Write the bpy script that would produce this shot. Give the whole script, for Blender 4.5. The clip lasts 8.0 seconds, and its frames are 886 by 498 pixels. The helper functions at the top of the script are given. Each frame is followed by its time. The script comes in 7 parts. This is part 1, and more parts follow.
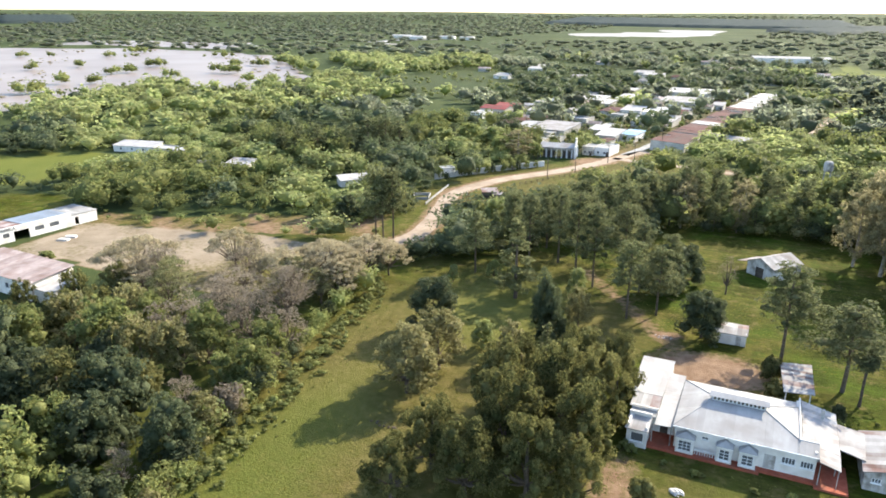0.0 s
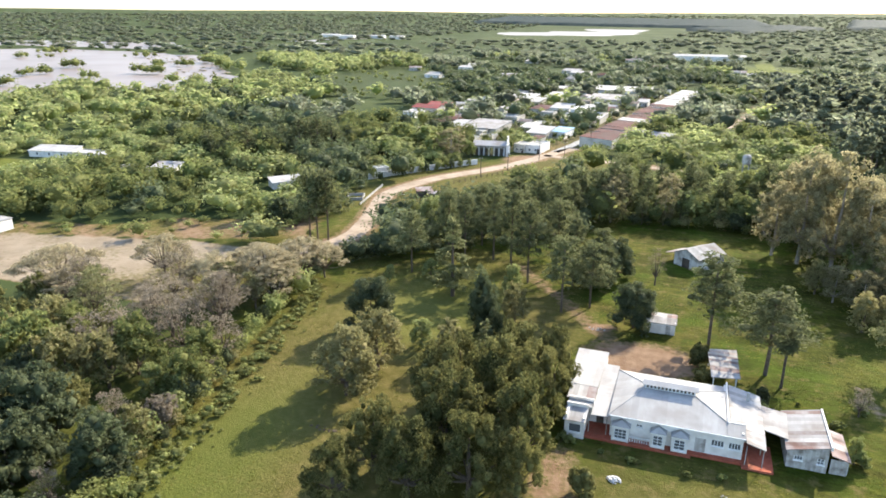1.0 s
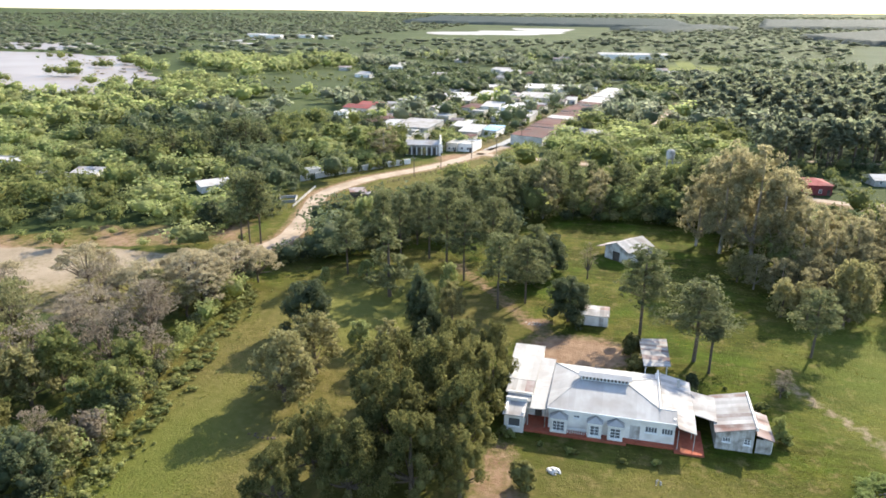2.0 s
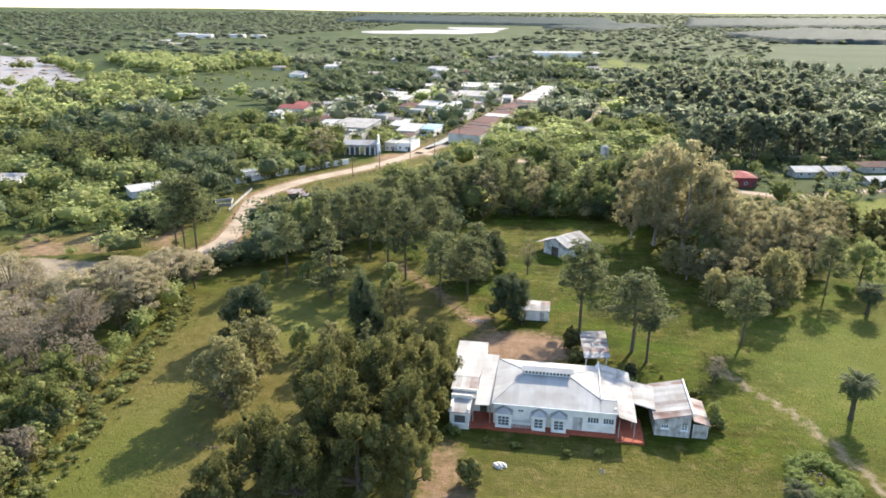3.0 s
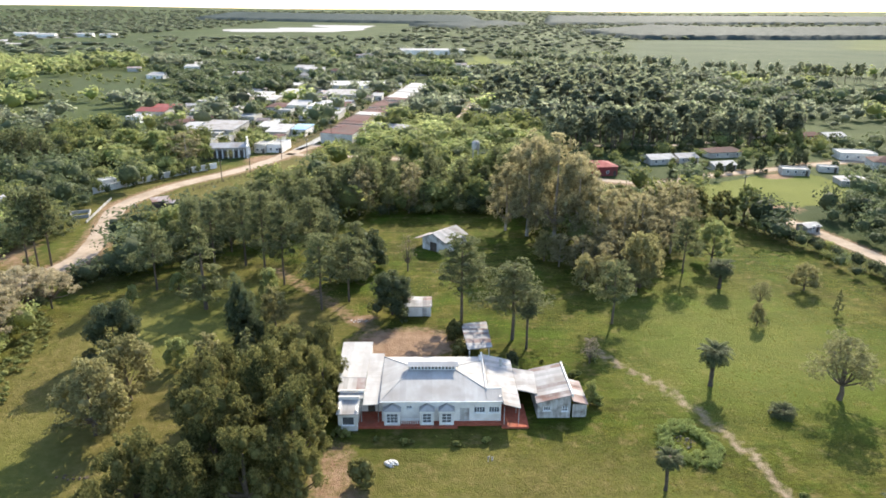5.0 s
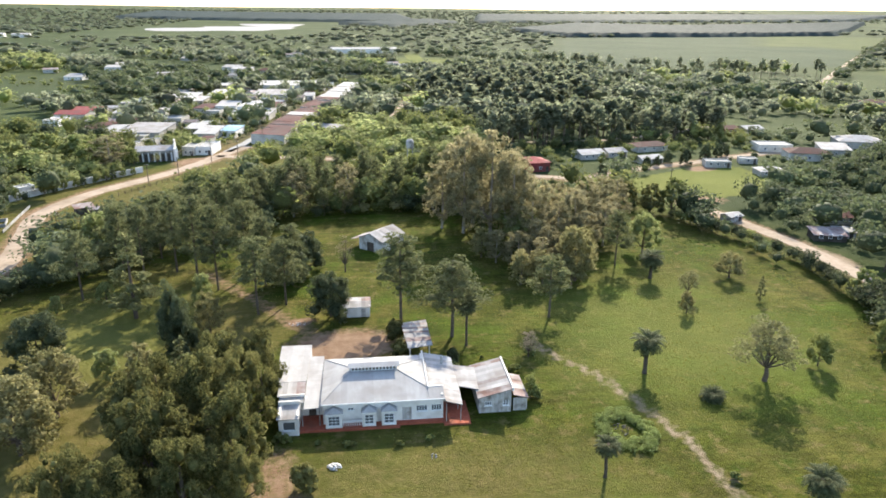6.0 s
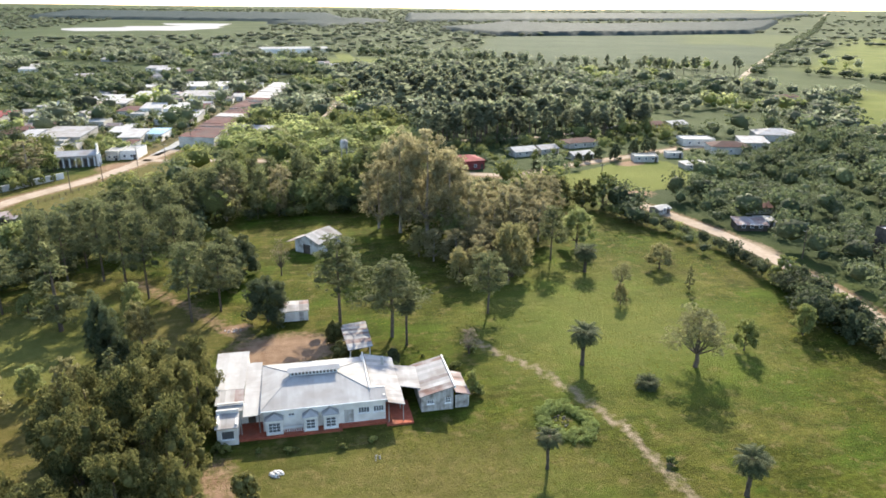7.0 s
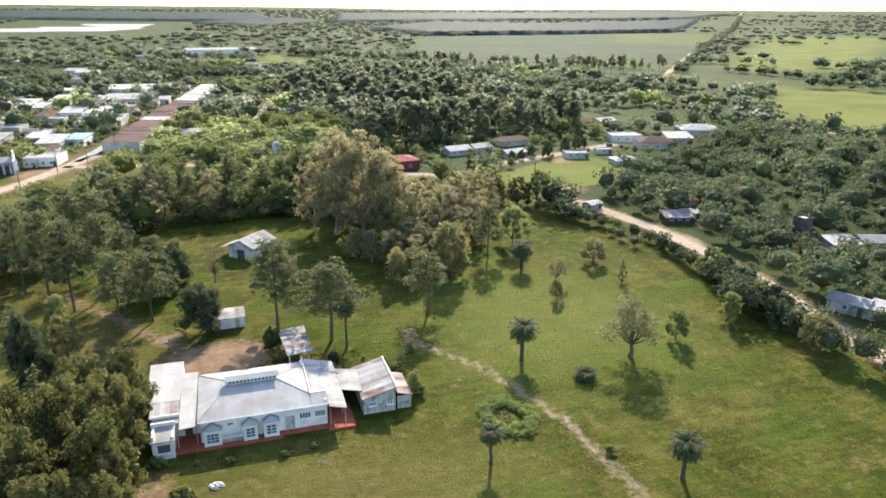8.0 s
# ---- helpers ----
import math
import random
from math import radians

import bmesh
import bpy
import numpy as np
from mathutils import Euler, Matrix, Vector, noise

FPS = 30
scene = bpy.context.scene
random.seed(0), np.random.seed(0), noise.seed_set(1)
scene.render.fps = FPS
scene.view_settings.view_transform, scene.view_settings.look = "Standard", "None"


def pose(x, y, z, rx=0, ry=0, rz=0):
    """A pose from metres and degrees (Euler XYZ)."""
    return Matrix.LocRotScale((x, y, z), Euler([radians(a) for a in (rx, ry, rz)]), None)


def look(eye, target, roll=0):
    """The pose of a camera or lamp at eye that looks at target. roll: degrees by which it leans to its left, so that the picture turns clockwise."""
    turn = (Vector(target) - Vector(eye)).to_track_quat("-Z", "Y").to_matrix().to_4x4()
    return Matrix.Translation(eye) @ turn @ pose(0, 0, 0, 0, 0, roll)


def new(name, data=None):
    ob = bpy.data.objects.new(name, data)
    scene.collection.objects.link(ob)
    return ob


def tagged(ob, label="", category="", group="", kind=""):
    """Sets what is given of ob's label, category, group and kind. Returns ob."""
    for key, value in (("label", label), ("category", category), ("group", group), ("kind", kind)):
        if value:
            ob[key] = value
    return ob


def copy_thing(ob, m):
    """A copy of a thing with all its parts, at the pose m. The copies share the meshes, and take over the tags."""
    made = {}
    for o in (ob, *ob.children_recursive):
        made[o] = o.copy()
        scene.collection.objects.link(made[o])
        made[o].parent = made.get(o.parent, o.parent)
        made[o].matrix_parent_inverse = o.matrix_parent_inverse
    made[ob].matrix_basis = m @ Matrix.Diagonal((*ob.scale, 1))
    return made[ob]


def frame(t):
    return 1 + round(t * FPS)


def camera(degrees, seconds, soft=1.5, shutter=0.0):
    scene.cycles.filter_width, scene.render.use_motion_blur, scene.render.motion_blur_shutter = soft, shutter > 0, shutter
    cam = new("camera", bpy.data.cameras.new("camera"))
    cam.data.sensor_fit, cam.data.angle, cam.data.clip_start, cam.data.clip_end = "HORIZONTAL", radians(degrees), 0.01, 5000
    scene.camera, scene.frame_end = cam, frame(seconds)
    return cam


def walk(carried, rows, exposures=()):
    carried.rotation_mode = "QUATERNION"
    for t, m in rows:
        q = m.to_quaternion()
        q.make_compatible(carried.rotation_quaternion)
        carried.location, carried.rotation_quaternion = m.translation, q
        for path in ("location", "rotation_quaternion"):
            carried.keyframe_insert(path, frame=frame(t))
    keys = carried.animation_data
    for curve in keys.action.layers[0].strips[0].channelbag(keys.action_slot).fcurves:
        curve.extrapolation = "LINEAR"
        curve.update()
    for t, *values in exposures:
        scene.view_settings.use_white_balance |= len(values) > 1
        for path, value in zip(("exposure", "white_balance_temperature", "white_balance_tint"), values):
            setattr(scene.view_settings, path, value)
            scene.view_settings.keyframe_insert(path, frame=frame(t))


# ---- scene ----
cam = camera(64.5, 8.0, soft=1.7)
PATH = [
    (0, (-0.11, 0.07, 59.77), (-40.045, 85.970, 27.730), 0.24),
    (0.5, (-0.09, 0.06, 59.80), (-36.150, 87.642, 27.706), 0.30),
    (1, (-0.08, 0.05, 59.83), (-31.597, 89.363, 27.723), 0.35),
    (1.5, (-0.07, 0.05, 59.85), (-27.087, 90.811, 27.740), 0.39),
    (3, (-0.03, 0.02, 59.94), (-14.584, 93.566, 27.741), 0.43),
    (3.5, (-0.01, 0.01, 59.97), (-10.426, 94.087, 27.707), 0.46),
    (4, (0.00, 0.00, 60.00), (-6.258, 94.430, 27.692), 0.45),
    (4.5, (0.01, -0.01, 60.03), (-1.895, 94.598, 27.690), 0.47),
    (6, (0.05, -0.04, 60.12), (11.446, 93.849, 27.622), 0.46),
    (6.5, (0.07, -0.05, 60.15), (15.844, 93.190, 27.614), 0.44),
    (7, (0.08, -0.05, 60.17), (20.196, 92.334, 27.621), 0.46),
    (7.5, (0.09, -0.06, 60.20), (24.513, 91.294, 27.686), 0.43),
    (8, (0.11, -0.07, 60.23), (28.774, 90.044, 27.718), 0.44),
]
walk(cam, [(t, look(eye, target, roll)) for t, eye, target, roll in PATH], exposures=[(0.0, 1.66, 6400, 10), (8.0, 1.5, 6400, 10)])

# ---- world and sun ----
SUN_AZ, SUN_EL = radians(23.0), radians(30.5)
world = bpy.data.worlds.new("sky")
scene.world = world
world.use_nodes = True
wn = world.node_tree
sky = wn.nodes.new("ShaderNodeTexSky")
sky.sky_type = "NISHITA"
sky.sun_disc = False
sky.sun_elevation, sky.sun_rotation = SUN_EL, SUN_AZ
sky.air_density, sky.dust_density = 1.0, 1.1
wn.links.new(sky.outputs[0], wn.nodes["Background"].inputs[0])
wn.nodes["Background"].inputs[1].default_value = 0.165
sun_data = bpy.data.lights.new("sun", "SUN")
sun_data.energy, sun_data.angle, sun_data.color = 4.3, radians(0.6), (1.0, 0.9, 0.72)
sun = new("sun", sun_data)
sun.matrix_world = look((1000 * math.sin(SUN_AZ) * math.cos(SUN_EL), 1000 * math.cos(SUN_AZ) * math.cos(SUN_EL), 1000 * math.sin(SUN_EL)), (0, 0, 0))


# ---- materials ----
def nodes_of(name):
    m = bpy.data.materials.new(name)
    m.use_nodes = True
    t = m.node_tree
    return m, t, t.nodes["Principled BSDF"]


def mixed(t, fac, a, b, blend="MIX"):
    n = t.nodes.new("ShaderNodeMix")
    n.data_type, n.blend_type = "RGBA", blend
    for socket, v in ((n.inputs[0], fac), (n.inputs[6], a), (n.inputs[7], b)):
        if isinstance(v, bpy.types.NodeSocket):
            t.links.new(v, socket)
        elif isinstance(v, tuple):
            socket.default_value = (*v, 1)
        else:
            socket.default_value = v
    return n.outputs[2]


def noise_of(t, scale, detail=4.0, low=0.35, high=0.65, rough=0.55, stretch=None):
    n = t.nodes.new("ShaderNodeTexNoise")
    n.inputs["Scale"].default_value, n.inputs["Detail"].default_value, n.inputs["Roughness"].default_value = scale, detail, rough
    g = t.nodes.new("ShaderNodeNewGeometry")
    src = g.outputs["Position"]
    if stretch:
        mp = t.nodes.new("ShaderNodeMapping")
        mp.inputs["Scale"].default_value = stretch
        t.links.new(src, mp.inputs[0])
        src = mp.outputs[0]
    t.links.new(src, n.inputs["Vector"])
    r = t.nodes.new("ShaderNodeMapRange")
    r.inputs[1].default_value, r.inputs[2].default_value = low, high
    t.links.new(n.outputs[0], r.inputs[0])
    return r.outputs[0]


def bumped(t, b, height, strength, distance):
    n = t.nodes.new("ShaderNodeBump")
    n.inputs["Strength"].default_value, n.inputs["Distance"].default_value = strength, distance
    t.links.new(height, n.inputs["Height"])
    t.links.new(n.outputs[0], b.inputs["Normal"])


def spread(t, colour, source, lo, hi):
    """Scales a colour's value by a random number between lo and hi."""
    r = t.nodes.new("ShaderNodeMapRange")
    r.clamp = False
    r.inputs[3].default_value, r.inputs[4].default_value = lo, hi
    t.links.new(source, r.inputs[0])
    h = t.nodes.new("ShaderNodeHueSaturation")
    t.links.new(r.outputs[0], h.inputs["Value"])
    t.links.new(colour, h.inputs["Color"])
    return h.outputs[0]


def surface(name, c1, c2, c3, fine, broad, rough=0.8, metal=0.0, bump=0.3, depth=0.02, vary=0.0, stretch=None):
    m, t, b = nodes_of(name)
    f, g = noise_of(t, fine, 5, stretch=stretch), noise_of(t, broad, 3, 0.45, 0.7)
    col = mixed(t, g, mixed(t, f, c1, c2), c3)
    if vary:
        o = t.nodes.new("ShaderNodeObjectInfo")
        col = spread(t, col, o.outputs["Random"], 1 - vary, 1 + vary)
    t.links.new(col, b.inputs["Base Color"])
    b.inputs["Roughness"].default_value, b.inputs["Metallic"].default_value = rough, metal
    b.inputs["Specular IOR Level"].default_value = 0.5 if rough < 0.7 else 0.2 if name.endswith("_tin") else 0.05
    if bump:
        bumped(t, b, f, bump, depth)
    return m


def foliage(name, c1, c2, translucent=0.35, vary=0.25, dry=None, gloss=0.1):
    """Leaves: each spray and each clump takes its own tone, each plant too."""
    m, t, b = nodes_of(name)
    c1, c2 = ((c[0] * 1.5, c[1] * 1.34, c[2] * 1.75) for c in (c1, c2))
    g, o = t.nodes.new("ShaderNodeNewGeometry"), t.nodes.new("ShaderNodeObjectInfo")
    col = mixed(t, g.outputs["Random Per Island"], c1, c2)
    col = mixed(t, noise_of(t, 0.09, 3, 0.5, 0.75), col, dry or c2)
    col = spread(t, col, o.outputs["Random"], 1 - vary, 1 + vary)
    own = t.nodes.new("ShaderNodeAttribute")
    own.attribute_name = "tone"
    col = spread(t, col, own.outputs["Fac"], 1.0, 1.45)
    # tuft noise drives the bump, and paints shading of leaf clusters into the colour
    tuft_shade = noise_of(t, 2.3, 6, 0.32, 0.68, 0.72)
    col = spread(t, col, tuft_shade, 0.6, 1.28)
    t.links.new(col, b.inputs["Base Color"])
    bumped(t, b, tuft_shade, 0.5, 0.3)
    b.inputs["Roughness"].default_value = 0.75
    b.inputs["Specular IOR Level"].default_value = gloss
    tr, mx = t.nodes.new("ShaderNodeBsdfTranslucent"), t.nodes.new("ShaderNodeMixShader")
    t.links.new(col, tr.inputs["Color"])
    mx.inputs[0].default_value = translucent
    t.links.new(b.outputs[0], mx.inputs[1])
    t.links.new(tr.outputs[0], mx.inputs[2])
    t.links.new(mx.outputs[0], t.nodes["Material Output"].inputs[0])
    return m


def ground_material():
    m, t, b = nodes_of("grassland")
    grass = mixed(t, noise_of(t, 1.1, 7, 0.34, 0.66, 0.7), (0.029, 0.038, 0.004), (0.08, 0.084, 0.011))
    grass = mixed(t, noise_of(t, 0.07, 6, 0.44, 0.66, 0.65), grass, (0.106, 0.097, 0.022))
    grass = mixed(t, noise_of(t, 0.25, 6, 0.5, 0.68, 0.7), grass, (0.036, 0.058, 0.006))
    grass = mixed(t, noise_of(t, 0.045, 5, 0.5, 0.62, 0.6), grass, (0.054, 0.078, 0.008))
    grass = spread(t, grass, noise_of(t, 0.42, 7, 0.36, 0.64, 0.72, stretch=(0.28, 1.5, 1)), 0.72, 1.22)
    grass = spread(t, grass, noise_of(t, 0.1, 6, 0.38, 0.62, 0.7), 0.74, 1.16)
    grass = spread(t, grass, noise_of(t, 1.3, 8, 0.34, 0.66, 0.8), 0.66, 1.22)
    grass = mixed(t, noise_of(t, 0.3, 8, 0.54, 0.66, 0.75), grass, (0.135, 0.105, 0.04))
    dirt = mixed(t, noise_of(t, 0.5, 6, 0.3, 0.7), (0.168, 0.104, 0.064), (0.262, 0.176, 0.115))
    # wild ground: undergrowth colour, also darkened for the shade between trees
    wild = mixed(t, noise_of(t, 0.008, 4, 0.4, 0.6), (0.034, 0.047, 0.017), (0.06, 0.074, 0.028))
    wild = mixed(t, noise_of(t, 0.03, 4, 0.45, 0.7), wild, (0.044, 0.06, 0.021))
    out = []
    for name in ("soil", "dry", "wild", "fresh", "crop", "sand"):
        a = t.nodes.new("ShaderNodeAttribute")
        a.attribute_name = name
        out.append(a.outputs["Fac"])
    col = mixed(t, out[1], grass, mixed(t, noise_of(t, 0.6, 5), (0.092, 0.081, 0.023), (0.14, 0.114, 0.042)))
    col = mixed(t, out[2], col, wild)
    col = mixed(t, out[3], col, mixed(t, noise_of(t, 0.02, 5), (0.09, 0.108, 0.022), (0.138, 0.147, 0.036)))
    col = mixed(t, out[4], col, mixed(t, noise_of(t, 0.01, 5), (0.036, 0.052, 0.027), (0.054, 0.07, 0.037)))
    edge = t.nodes.new("ShaderNodeMath")
    edge.operation = "MULTIPLY_ADD"
    t.links.new(noise_of(t, 0.8, 6, 0.25, 0.75), edge.inputs[0])
    edge.inputs[1].default_value = 0.6
    t.links.new(out[0], edge.inputs[2])
    r = t.nodes.new("ShaderNodeMapRange")
    r.inputs[1].default_value, r.inputs[2].default_value = 0.55, 1.0
    t.links.new(edge.outputs[0], r.inputs[0])
    col = mixed(t, r.outputs[0], col, mixed(t, out[5], dirt, mixed(t, noise_of(t, 0.15, 6), (0.21, 0.165, 0.115), (0.29, 0.235, 0.17))))
    t.links.new(col, b.inputs["Base Color"])
    b.inputs["Roughness"].default_value = 0.95
    b.inputs["Specular IOR Level"].default_value = 0.045
    bumped(t, b, noise_of(t, 1.9, 8, 0.25, 0.75, 0.75), 0.6, 0.34)
    return m


def water_material():
    m, t, b = nodes_of("flood_water")
    t.links.new(mixed(t, noise_of(t, 0.01, 4), (0.18, 0.145, 0.128), (0.24, 0.2, 0.18)), b.inputs["Base Color"])
    b.inputs["Roughness"].default_value = 0.42
    b.inputs["IOR"].default_value = 1.33
    b.inputs["Specular IOR Level"].default_value = 0.13
    bumped(t, b, noise_of(t, 0.4, 4), 0.15, 0.05)
    return m


def glass_material():
    m, t, b = nodes_of("window_glass")
    b.inputs["Base Color"].default_value = (0.1, 0.105, 0.11, 1)
    b.inputs["Roughness"].default_value = 0.08
    return m


GROUND, WATER, GLASS = ground_material(), water_material(), glass_material()
ROAD = surface("dirt_road", (0.29, 0.225, 0.165), (0.36, 0.295, 0.23), (0.22, 0.17, 0.12), 0.7, 0.09, 0.95, depth=0.05)
BARK = surface("bark", (0.075, 0.056, 0.04), (0.145, 0.112, 0.083), (0.105, 0.088, 0.072), 3.0, 0.4, 0.9)
PALE_BARK = surface("pale_bark", (0.22, 0.19, 0.15), (0.36, 0.31, 0.26), (0.2, 0.17, 0.14), 2.0, 0.3, 0.9)
WHITEWASH = surface("whitewashed_plaster", (0.66, 0.63, 0.585), (0.73, 0.7, 0.655), (0.53, 0.495, 0.445), 1.2, 0.35, 0.85, depth=0.01)
OLD_WHITE = surface("weathered_white_boards", (0.3, 0.28, 0.255), (0.48, 0.455, 0.425), (0.15, 0.13, 0.11), 1.8, 0.7, 0.85, stretch=(1, 1, 0.15))
TIN = surface("whitened_roof_tin", (0.318, 0.305, 0.29), (0.372, 0.36, 0.344), (0.28, 0.26, 0.24), 0.8, 0.3, 0.9, 0.0, 0.15, 0.01, vary=0.06, stretch=(1, 0.25, 1))
OLD_TIN = surface("greyed_roof_tin", (0.265, 0.252, 0.242), (0.33, 0.32, 0.31), (0.22, 0.19, 0.17), 0.9, 0.3, 0.9, 0.0, 0.15, 0.01, vary=0.16, stretch=(1, 0.25, 1))
RUST_TIN = surface("rusted_roof_tin", (0.185, 0.135, 0.122), (0.31, 0.282, 0.27), (0.16, 0.092, 0.076), 0.7, 0.35, 0.9, 0.0, 0.15, 0.01, vary=0.3, stretch=(1, 0.2, 1))
AGED_WHITE = surface("flaking_white_boards", (0.5, 0.475, 0.44), (0.68, 0.655, 0.61), (0.27, 0.24, 0.2), 1.6, 0.5, 0.85, stretch=(1, 1, 0.2))
RED_TILE = surface("red_floor_tiles", (0.27, 0.07, 0.04), (0.35, 0.105, 0.065), (0.22, 0.08, 0.05), 2.0, 0.5, 0.7, depth=0.01)
CLAY = surface("clay_roof_tiles", (0.075, 0.036, 0.031), (0.115, 0.058, 0.05), (0.08, 0.055, 0.05), 1.2, 0.12, 0.85, vary=0.2)
CEMENT = surface("grey_cement", (0.24, 0.235, 0.22), (0.33, 0.325, 0.31), (0.19, 0.18, 0.165), 1.5, 0.3, 0.9, vary=0.2)
CREAM = surface("painted_render", (0.4, 0.37, 0.32), (0.52, 0.49, 0.43), (0.32, 0.29, 0.25), 1.0, 0.2, 0.85, vary=0.18)
RED_PAINT = surface("red_painted_tin", (0.2, 0.04, 0.038), (0.27, 0.068, 0.062), (0.17, 0.065, 0.058), 0.8, 0.2, 0.9, vary=0.15)
BLUE_PAINT = surface("blue_painted_tin", (0.16, 0.28, 0.42), (0.22, 0.36, 0.5), (0.3, 0.36, 0.42), 0.8, 0.2, 0.9)
DARK = surface("dark_timber", (0.05, 0.04, 0.035), (0.09, 0.075, 0.06), (0.12, 0.1, 0.08), 3, 0.6, 0.85)
STONE = surface("pale_rubble", (0.5, 0.47, 0.43), (0.68, 0.65, 0.61), (0.38, 0.34, 0.29), 2.5, 0.5, 0.9)
OAK_LEAF = foliage("olive_leaves", (0.042, 0.055, 0.014), (0.15, 0.158, 0.045), 0.5, 0.12)
PINE_LEAF = foliage("pine_needles", (0.058, 0.08, 0.027), (0.135, 0.155, 0.056), 0.55, 0.2)
CONIFER_LEAF = foliage("soft_pine_needles", (0.085, 0.112, 0.036), (0.175, 0.198, 0.072), 0.6, 0.12)
DARK_LEAF = foliage("dark_leaves", (0.036, 0.054, 0.02), (0.085, 0.108, 0.04), 0.45, 0.2, gloss=0.2)
GREEN_LEAF = foliage("green_leaves", (0.088, 0.122, 0.03), (0.183, 0.211, 0.058), 0.5, 0.25)
BRIGHT_LEAF = foliage("spring_leaves", (0.125, 0.175, 0.045), (0.23, 0.265, 0.09), 0.62, 0.15)
GREY_LEAF = foliage("greyish_budding_twigs", (0.205, 0.2, 0.092), (0.315, 0.303, 0.15), 0.5, 0.1)
TWIG = foliage("bare_purplish_twigs", (0.135, 0.127, 0.07), (0.21, 0.195, 0.112), 0.45, 0.12)
EUC_LEAF = foliage("gum_leaves", (0.134, 0.142, 0.055), (0.243, 0.238, 0.105), 0.6, 0.12)
WILLOW_LEAF = foliage("olive_grey_leaves", (0.11, 0.125, 0.036), (0.245, 0.245, 0.09), 0.55, 0.12)
BUD_LEAF = foliage("budding_leaves", (0.105, 0.122, 0.042), (0.185, 0.2, 0.075), 0.55, 0.12)
WEED_LEAF = foliage("rank_weeds", (0.135, 0.2, 0.045), (0.225, 0.29, 0.085), 0.6, 0.1)
# distant leaves paled towards blue and given gloss, a stand-in for haze
FAR_LEAF_HAZED = foliage("distant_woods_hazed", (0.09, 0.12, 0.062), (0.175, 0.205, 0.105), 0.7, 0.1, dry=(0.13, 0.155, 0.085), gloss=0.25)
# needles with more blue and sheen than nearby pines, haze put into the colour
FAR_PINE_HAZED = foliage("far_pine_needles_hazed", (0.06, 0.08, 0.036), (0.125, 0.148, 0.07), 0.6, 0.15, gloss=0.25)
GUM_BLUE = foliage("plantation_gum_leaves", (0.034, 0.05, 0.036), (0.06, 0.08, 0.056), 0.3, 0.05, gloss=0.02)


# ---- mesh helpers ----
def mesh_of(name, verts, faces, mat, rounded=False):
    """A mesh from arrays: faces is a list of arrays of equal-sided polygons."""
    me = bpy.data.meshes.new(name)
    verts = np.asarray(verts, np.float32).reshape(-1, 3)
    faces = [np.asarray(f, np.int32) for f in faces if len(f)]
    loops = np.concatenate([f.ravel() for f in faces])
    sizes = np.concatenate([np.full(len(f), f.shape[1], np.int32) for f in faces])
    me.vertices.add(len(verts))
    me.vertices.foreach_set("co", verts.ravel())
    me.loops.add(len(loops))
    me.loops.foreach_set("vertex_index", loops)
    me.polygons.add(len(sizes))
    me.polygons.foreach_set("loop_start", np.concatenate([[0], np.cumsum(sizes)[:-1]]).astype(np.int32))
    me.polygons.foreach_set("loop_total", sizes)
    if rounded:
        me.polygons.foreach_set("use_smooth", np.concatenate([np.full(len(f), f.shape[1] == 3) for f in faces]))
    me.update(calc_edges=True)
    me.materials.append(mat)
    return me


def root(name, x=0.0, y=0.0, z=0.0, turn=0.0):
    ob = new(name)
    ob.matrix_basis = pose(x, y, z, 0, 0, turn)
    return ob


